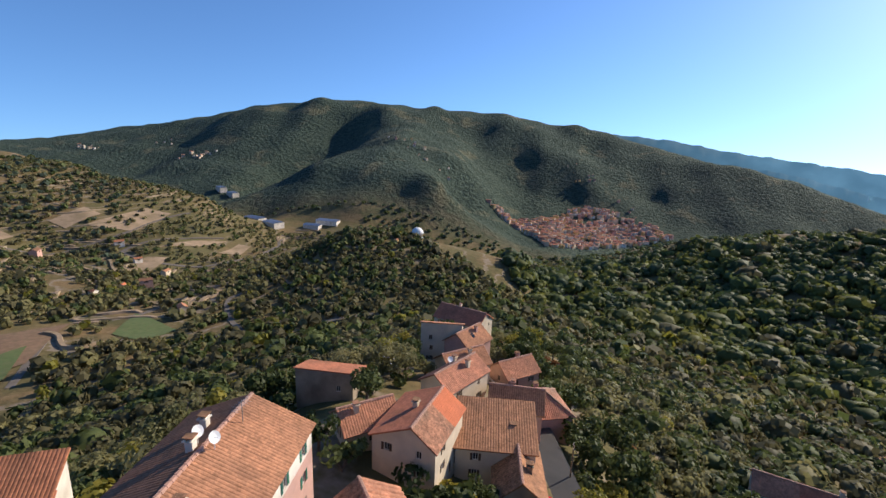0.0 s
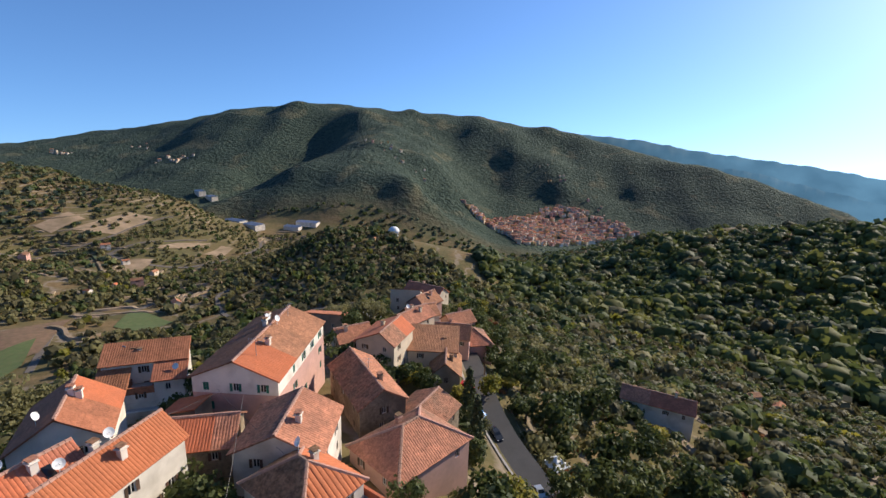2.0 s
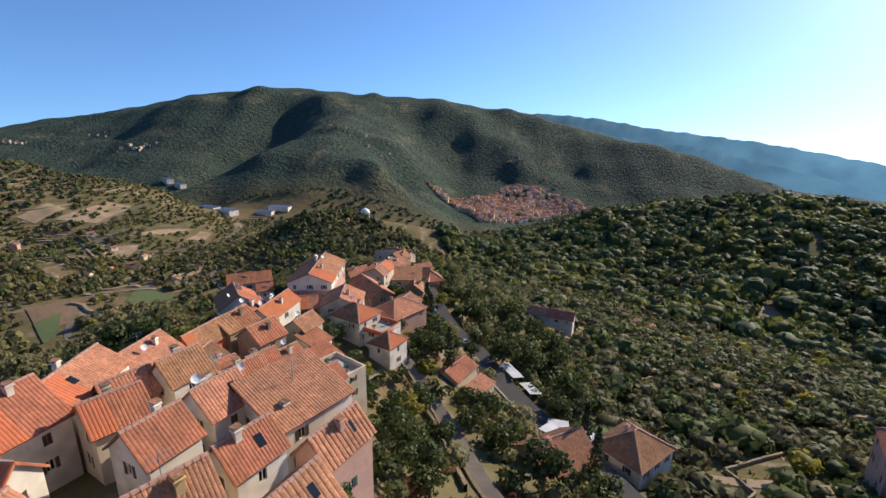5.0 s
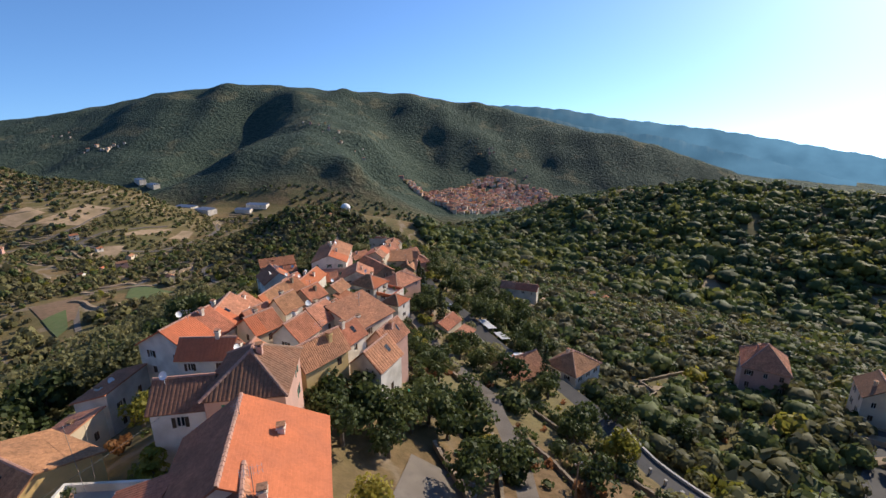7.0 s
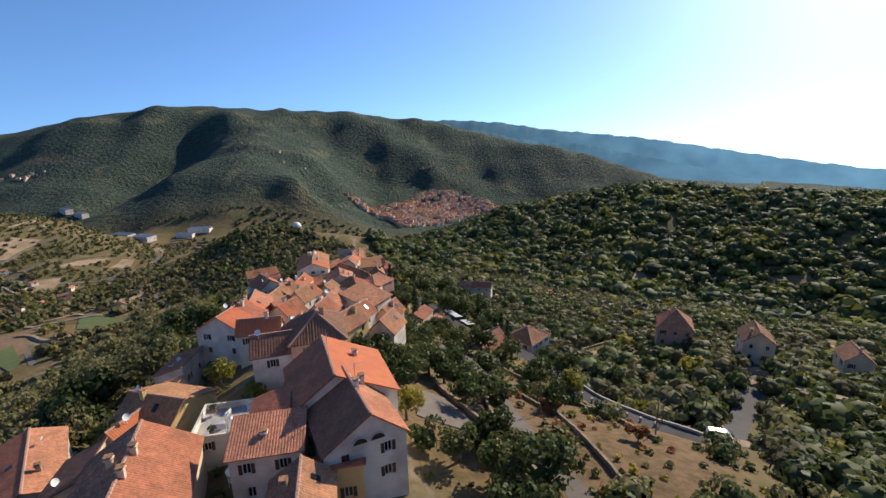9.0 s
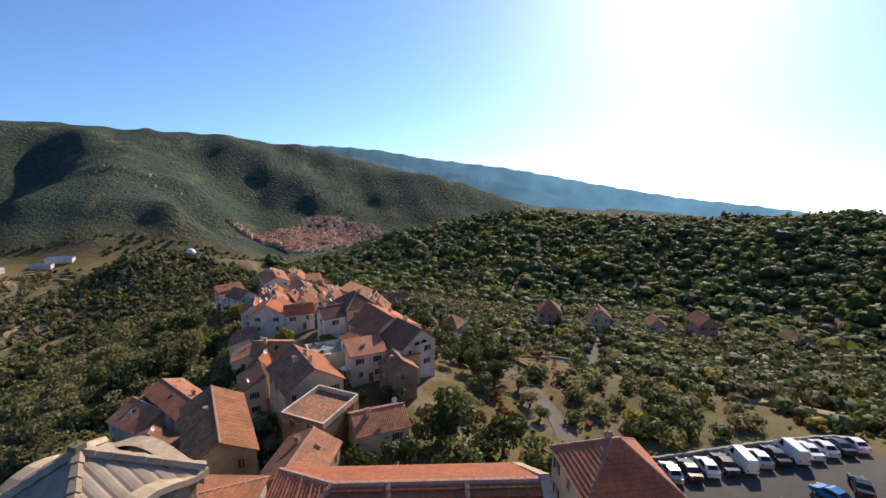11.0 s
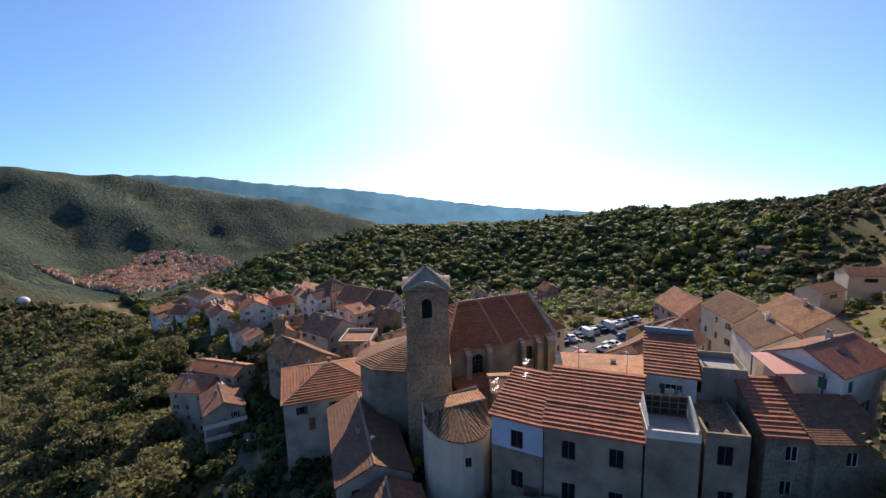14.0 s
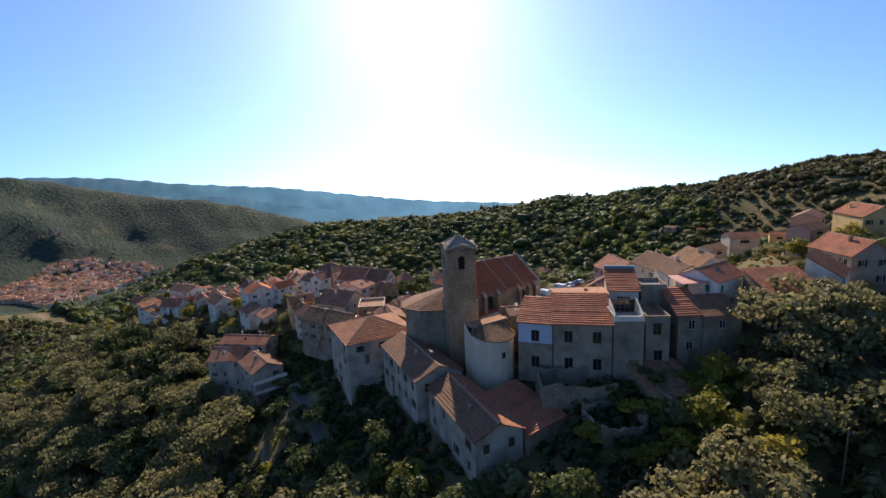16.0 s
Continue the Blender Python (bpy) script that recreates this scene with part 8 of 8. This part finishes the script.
def canopy_roof(x, y, z, turn, l, w, h, mat, label, fall=0.5, name="carport"):
    """A sheet roof on four posts."""
    ob = thing(name, pose(x, y, z, 0, 0, turn), label, name.replace("_", " "))
    for sx in (-1, 1):
        for sy in (-1, 1):
            p = Shape()
            p.box(sx * w / 2 - 0.06 - sx * 0.2, sy * l / 2 - 0.06 - sy * 0.2, -1.5, sx * w / 2 + 0.06 - sx * 0.2, sy * l / 2 + 0.06 - sy * 0.2, h - sx * fall / 2)
            part("post", p, M["wood"], ob)
    s = Shape()
    slope(s, [(w / 2, -l / 2, h - fall / 2 + 0.05), (w / 2, l / 2, h - fall / 2 + 0.05), (-w / 2, l / 2, h + fall / 2 + 0.05), (-w / 2, -l / 2, h + fall / 2 + 0.05)], 0.25, "cols", 0, thick=0.05, relief=0.03)
    part("sheet", s, M[mat], ob)


canopy_roof(-8, 79, ground_z(-8, 79), 30, 5, 3.4, 2.6, "pale_sheet", "grey sheet-roofed carport at the lower village")
canopy_roof(38, -19, ground_z(38, -19), 60, 5, 3.5, 2.3, "pale_sheet", "pale sheet-roofed shed beside the farmhouse", name="shed")
canopy_roof(34, -15, ground_z(34, -15), 70, 4, 3, 2.2, "pale_sheet", "small grey shed roof beside the farmhouse", name="shed")
canopy_roof(31, -20, ground_z(31, -20), 40, 4, 3.5, 2.2, "pale_sheet", "low shed with a weathered sheet roof", name="shed")
canopy_roof(-48.4, -201.6, 65.8, 214, 5.6, 5.4, 3.3, "salmon_sheet", "pink awning over a roof terrace", 0.4, "awning")
canopy_roof(45.5, 6, ground_z(45.5, 6), 20, 6, 4, 2.2, "pale_sheet", "pale polytunnel-like shed on the terraces", name="shed")
canopy_roof(30, 6, ground_z(30, 6), 15, 7, 3, 2.2, "pale_sheet", "long grey lean-to beside the road", name="shed")
canopy_roof(33, 0, ground_z(33, 0), 15, 5, 3, 2.2, "pale_sheet", "long grey lean-to beside the road", name="shed")


def net(x, y, z, r, mat, label):
    """A heap of netting thrown over something."""
    g = random.Random(int(x * 7 + y))
    s, n, m = Shape(), 14, 5
    rows = []
    for j in range(m + 1):
        f = j / m
        rows.append([(r * (1 - f ** 1.5) * (1 + 0.18 * math.sin(k * 1.9) * (1 - f)) * math.cos(2 * math.pi * k / n) * 1.3, r * (1 - f ** 1.5) * (1 + 0.2 * math.cos(k * 2.3) * (1 - f)) * math.sin(2 * math.pi * k / n), -0.3 + r * 0.75 * f ** 0.7 + 0.08 * math.sin(k * 2.7)) for k in range(n)])
    for a, b in zip(rows, rows[1:]):
        for k in range(n):
            s.face([a[k], a[(k + 1) % n], b[(k + 1) % n], b[k]])
    ob = new("net_cover", s.mesh("net_cover", [M[mat]]))
    ob.matrix_world = Matrix.Translation((x, y, z))
    tagged(ob, label, "netting")


net(0.6, -56.5, ground_z(0.6, -56.5), 2.6, "teal_net", "bright teal netting heaped beside the white house")
net(15, 90, ground_z(15, 90), 1.6, "teal_net", "teal netting over a garden heap")
net(-4, -56.8, ground_z(-4, -56.8), 1.2, "teal_net", "teal netting over a garden heap")


def pole(x, y, h, label="wooden power pole beside the lane", arm=True):
    z = ground_z(x, y)
    ob = thing("utility_pole", pose(x, y, z, 0, 0, (x * 31 + y * 17) % 90), label, "power pole", "power poles")
    s = Shape()
    s.tube((0, 0, -1), (0, 0, h), 0.13, 0.09, n=8)
    part("pole", s, M["wood"], ob)
    if arm:
        a = Shape()
        a.box(-0.6, -0.05, h - 0.4, 0.6, 0.05, h - 0.3)
        part("crossarm", a, M["wood"], ob)
        for sx in (-0.5, 0, 0.5):
            i = Shape()
            i.tube((sx, 0, h - 0.3), (sx, 0, h - 0.08), 0.05, n=6)
            part("insulator", i, M["trim"], ob)
    return Vector((x, y, z + h - 0.1))


def cable(a, b, sag=0.04, r=0.022, label="thin grey cable slung between houses"):
    a, b = Vector(a), Vector(b)
    s, n, last = Shape(), 12, None
    for k in range(n + 1):
        f = k / n
        p = a.lerp(b, f) - Vector((0, 0, 4 * sag * (b - a).length * f * (1 - f)))
        ring = [p + Vector((0, 0, r)), p + Vector((r * 0.8, r * 0.4, -r * 0.5)), p + Vector((-r * 0.8, -r * 0.4, -r * 0.5))]
        if last:
            for q in range(3):
                s.face([last[q], last[(q + 1) % 3], ring[(q + 1) % 3], ring[q]])
        last = ring
    ob = new("cable", s.mesh("cable", [M["cable"]]))
    tagged(ob, label, "cable", "overhead cables")


tops = [pole(*q) for q in ((17.7, -79.2, 7), (42.7, -81.8, 6.5), (41.9, -56.5, 6.5), (35.2, -88.2, 7), (-9, -9, 6.5), (20.5, 12, 6.5), (17.5, 52, 6), (-44, 12, 6), (-79, -222, 9), (-60, -222, 9), (60, -76, 6.5), (-104, -150, 8))]
for a, b in ((0, 3), (1, 2), (3, 1), (8, 9), (1, 10), (5, 6)):
    cable(tops[a], tops[b], 0.03)
for a, b in (((-62, -159, 68), (-52, -173, 66)), ((-62, -153.5, 66.5), (-72, -166, 61)), ((-52, -173, 66), (-40, -186, 64)), ((-18, 14.5, 36), (-8, 5, 35)), ((-18, 14.5, 35.6), (-26, 2, 37)), ((-9, -9, 34.5), (-15, 14, 35.5)), ((-9, -9, 34.4), (1, -3, 32.4)), ((-31, -86, 50), (-38, -76, 50)), ((-31, -84.5, 50), (-38.5, -72, 47)), ((-27, -80, 52.5), (-36, -92, 51.5)), ((-44, -217, 70), (-60, -222, 63.5))):
    cable(a, b, 0.02)
# short posts along the kerb of the terrace road
for i in range(9):
    f = i / 8
    px_, py_ = 37.6 + 3.3 * f, -55 - 27 * f
    s = Shape()
    s.box(-0.18, -0.18, -0.8, 0.18, 0.18, 1.0)
    s.box(-0.24, -0.24, 1.0, 0.24, 0.24, 1.08)
    ob = new("kerb_post", s.mesh("kerb_post", [M["concrete"]]))
    ob.matrix_world = pose(px_, py_, ground_z(px_, py_) + 0.3, 0, 0, 5)
    tagged(ob, "short pale concrete post on the kerb of the terrace road", "post", "kerb posts")


# walled gardens
def garden_wall(label, height, thick, mat, *xy):
    s = Shape()
    p = [Vector((xy[i], xy[i + 1])) for i in range(0, len(xy), 2)]
    g = random.Random(int(xy[0] * 10))
    last = None
    for a, b in zip(p, p[1:]):
        n = max(2, int((b - a).length / 0.9))
        d = (b - a).normalized()
        o = Vector((-d.y, d.x)) * thick / 2
        for k in range(n + 1):
            q = a.lerp(b, k / n)
            z = ground_z(q.x, q.y)
            t = z + height * g.uniform(0.85, 1.1)
            cur = [(q.x - o.x, q.y - o.y, z - 1), (q.x - o.x, q.y - o.y, t), (q.x + o.x, q.y + o.y, t), (q.x + o.x, q.y + o.y, z - 1)]
            if last:
                for j in range(3):
                    s.face([last[j], last[j + 1], cur[j + 1], cur[j]])
            last = cur
    ob = new("garden_wall", s.mesh("garden_wall", [M[mat]]))
    tagged(ob, label, "wall", kind="structure")


rough = "rough dry-stone garden wall"
garden_wall(rough, 1.2, 0.45, "stone", 1.5, -69, 3.5, -78, 4.5, -88, 3.2, -97, -1, -104)
garden_wall(rough, 1.0, 0.45, "stone", 12, -62, 10, -72, 7.5, -82, 6.2, -92, 6, -101)
garden_wall(rough, 0.9, 0.4, "stone", 17, -58, 20, -68, 21, -80, 18, -95, 16, -106)
garden_wall(rough, 0.9, 0.4, "stone", 24, -50, 30, -62, 34, -76, 32, -92)
garden_wall(rough, 1.1, 0.45, "stone", 6, -14, 9, -22, 10, -32, 11, -42)
garden_wall(rough, 1.2, 0.45, "stone", -46, -66, -50, -74, -60, -82)
garden_wall("low white parapet along the car park", 0.9, 0.35, "concrete", -24, -158, -10, -162, 6, -166, 20, -168)
garden_wall("grey retaining wall along the car park edge", 0.8, 0.35, "concrete", 4, -139.5, 22, -146, 40, -153, 46, -156)
# terraces of dry stone on the slopes
for k in range(9):
    y0 = -100 + k * 15
    garden_wall("low dry-stone terrace wall among the olives", 0.9, 0.4, "stone", 52 + 5 * math.sin(k), y0, 60 + 5 * math.sin(k * 2), y0 + 10, 70 + 6 * math.sin(k), y0 + 18, 84, y0 + 24)


# ruins under the row of old houses
def ruin(x, y, turn, l, w, h, label, seed):
    g = random.Random(seed)
    ob = thing("ruin", pose(x, y, ground_z(x, y), 0, 0, turn), label, "ruin", "ruined houses")
    for k, (a, b) in enumerate((((-w, -l), (w, -l)), ((w, -l), (w, l)), ((w, l), (-w, l)), ((-w, l), (-w, -l)))):
        s = Shape()
        a, b = Vector(a), Vector(b)
        n = max(4, int((b - a).length / 0.8))
        d = (b - a).normalized()
        o = Vector((-d.y, d.x)) * 0.35
        last, t = None, h * g.uniform(0.6, 1.0)
        for i in range(n + 1):
            t = min(max(t + g.uniform(-0.55, 0.5), h * 0.3), h)
            q = a.lerp(b, i / n)
            cur = [(q.x, q.y, -4), (q.x, q.y, t), (q.x + o.x, q.y + o.y, t + g.uniform(-0.2, 0.2)), (q.x + o.x, q.y + o.y, -4)]
            if last:
                for j in range(3):
                    s.face([last[j], last[j + 1], cur[j + 1], cur[j]])
            last = cur
        part("wall", s, M["stone"] if k % 2 else M["plaster_grey"], ob)
    HOUSES.append((x, y, math.hypot(l, w), -turn, w, l))


ruin(-73, -185.5, 30, 6.5, 3.4, 4.4, "roofless house with broken plastered walls", 3)
ruin(-77.5, -193, 40, 4, 3.5, 3.2, "crumbled stone walls overgrown with ivy", 5)
ruin(-70, -203, 35, 4, 2.8, 3.0, "heap of broken walls among brambles", 8)
house("ruined house with a sunken tile roof", -67, -199.4, 140, 9, 9, 54.6, 56.8, "shed_e", ST, "tile_old", scale=1.0, chimneys=0, wins=False, base=49)


# two arched lights in the gable of the cream house
def attic_light(x, y, z, turn):
    ob = thing("attic_window", pose(x, y, z, 0, 0, turn), "dark arched attic window in a cream gable", "window", "attic windows", "structure")
    n, r = 8, 0.75
    ring = [(r * math.cos(math.pi * k / n), r * 0.9 * math.sin(math.pi * k / n)) for k in range(n + 1)]
    g, f = Shape(), Shape()
    g.face([(a, -0.02, b) for a, b in ring])
    part("pane", g, M["glass"], ob)
    for (a, b), (c, d) in zip(ring, ring[1:]):
        f.face([(a, -0.05, b), (c, -0.05, d), (c * 1.13, -0.05, d * 1.13), (a * 1.13, -0.05, b * 1.13)])
        f.face([(a * 1.13, -0.05, b * 1.13), (c * 1.13, -0.05, d * 1.13), (c * 1.13, 0.05, d * 1.13), (a * 1.13, 0.05, b * 1.13)])
    part("frame", f, M["trim"], ob)


for o_ in (-0.95, 0.95):
    attic_light(ARCH[0] + o_ * ARCH[2], ARCH[1] + o_ * ARCH[3], 52.3, ARCH[4])


# clutter in the walled yard: white chairs, a table, pots, a drying rack
def garden_chair(x, y, z, turn):
    ob = thing("garden_chair", pose(x, y, z, 0, 0, turn), "white plastic garden chair in a walled yard", "chair", "yard chairs")
    s, b = Shape(), Shape()
    s.box(-0.3, -0.3, 0.42, 0.3, 0.3, 0.47)
    part("seat", s, M["white_paint"], ob)
    b.box(-0.3, 0.26, 0.47, 0.3, 0.31, 1.0)
    part("backrest", b, M["white_paint"], ob)
    for a in (-0.26, 0.26):
        for c in (-0.26, 0.26):
            l = Shape()
            l.box(a - 0.025, c - 0.025, -0.3, a + 0.025, c + 0.025, 0.42)
            part("leg", l, M["white_paint"], ob)


def drying_rack(x, y, z, turn):
    ob = thing("drying_rack", pose(x, y, z, 0, 0, turn), "drying rack hung with white washing", "drying rack", "yard racks")
    for sy in (-0.9, 0.9):
        f = Shape()
        f.tube((-0.4, sy, -0.3), (0.4, sy, 1.1), 0.025, n=5)
        part("leg", f, M["metal"], ob)
        f = Shape()
        f.tube((0.4, sy, -0.3), (-0.4, sy, 1.1), 0.025, n=5)
        part("leg", f, M["metal"], ob)
    for k in range(4):
        c = Shape()
        x0 = -0.36 + 0.24 * k
        c.box(x0 - 0.02, -0.85 + 0.1 * k, 0.35 + 0.08 * (k % 2), x0 + 0.02, 0.7 - 0.12 * (k % 3), 1.08)
        part("cloth", c, M["white_paint"], ob)


yz = ground_z(-28.5, -96) + 0.3
for cx, cy, ct in ((-28.2, -95.2, 20), (-27.4, -96.4, 70), (-29.8, -95.6, 140), (-28.8, -97.4, 220), (-28.2, -86.6, 30), (-30.2, -88.2, 120), (-30.8, -86.9, 250)):
    garden_chair(cx, cy, (yz if cy < -93 else 48.95), ct)
drying_rack(-27.0, -98.6, yz, 15)
drying_rack(-31.4, -89.6, 48.95, 80)
drying_rack(-6.2, -24.5, 36.55, 40)


def flower_pot(x, y, z, s):
    ob = thing("plant_pot", Matrix.Translation((x, y, z)) @ Matrix.Diagonal((s, s, s, 1)), "terracotta pot with a green bush", "plant pot", "terrace pots")
    p = Shape()
    p.tube((0, 0, 0), (0, 0, 0.45), 0.2, 0.3, n=10)
    part("pot", p, M["ridge_tile"], ob)
    g = np.random.default_rng(int(abs(x * 10 + y)))
    v = leaf_quads(g, np.array([(0, 0, 0.8), (0.15, 0.1, 0.65), (-0.12, -0.1, 0.7)]), np.full((3, 3), 0.34), 40, np.full(3, 0.07), 0.5)
    part("bush", quick_mesh("bush", v, np.arange(len(v)).reshape(-1, 4), [M["leaf_green"]], np.zeros(len(v) // 4)), None, ob)


for px_, py_, pz_, ps in ((-32.6, -85.6, 48.95, 1.2), (-26.4, -86.4, 48.95, 1.1), (-25.0, -90.4, 48.95, 1.2), (-32.2, -90.2, 48.95, 1.1), (-30.9, -97.6, yz, 1.3), (-30.2, -98.8, yz, 1.2), (-26.4, -97.2, yz, 1.1), (-8.2, -23.2, 36.55, 1.0), (-5.0, -25.6, 36.55, 1.0), (-1.6, -1.2, 32.0, 0.9), (1.2, 0.6, 32.0, 0.9), (-58.6, -191.0, 63.6, 1.4), (-60.8, -195.2, 63.6, 1.4)):
    flower_pot(px_, py_, pz_, ps)
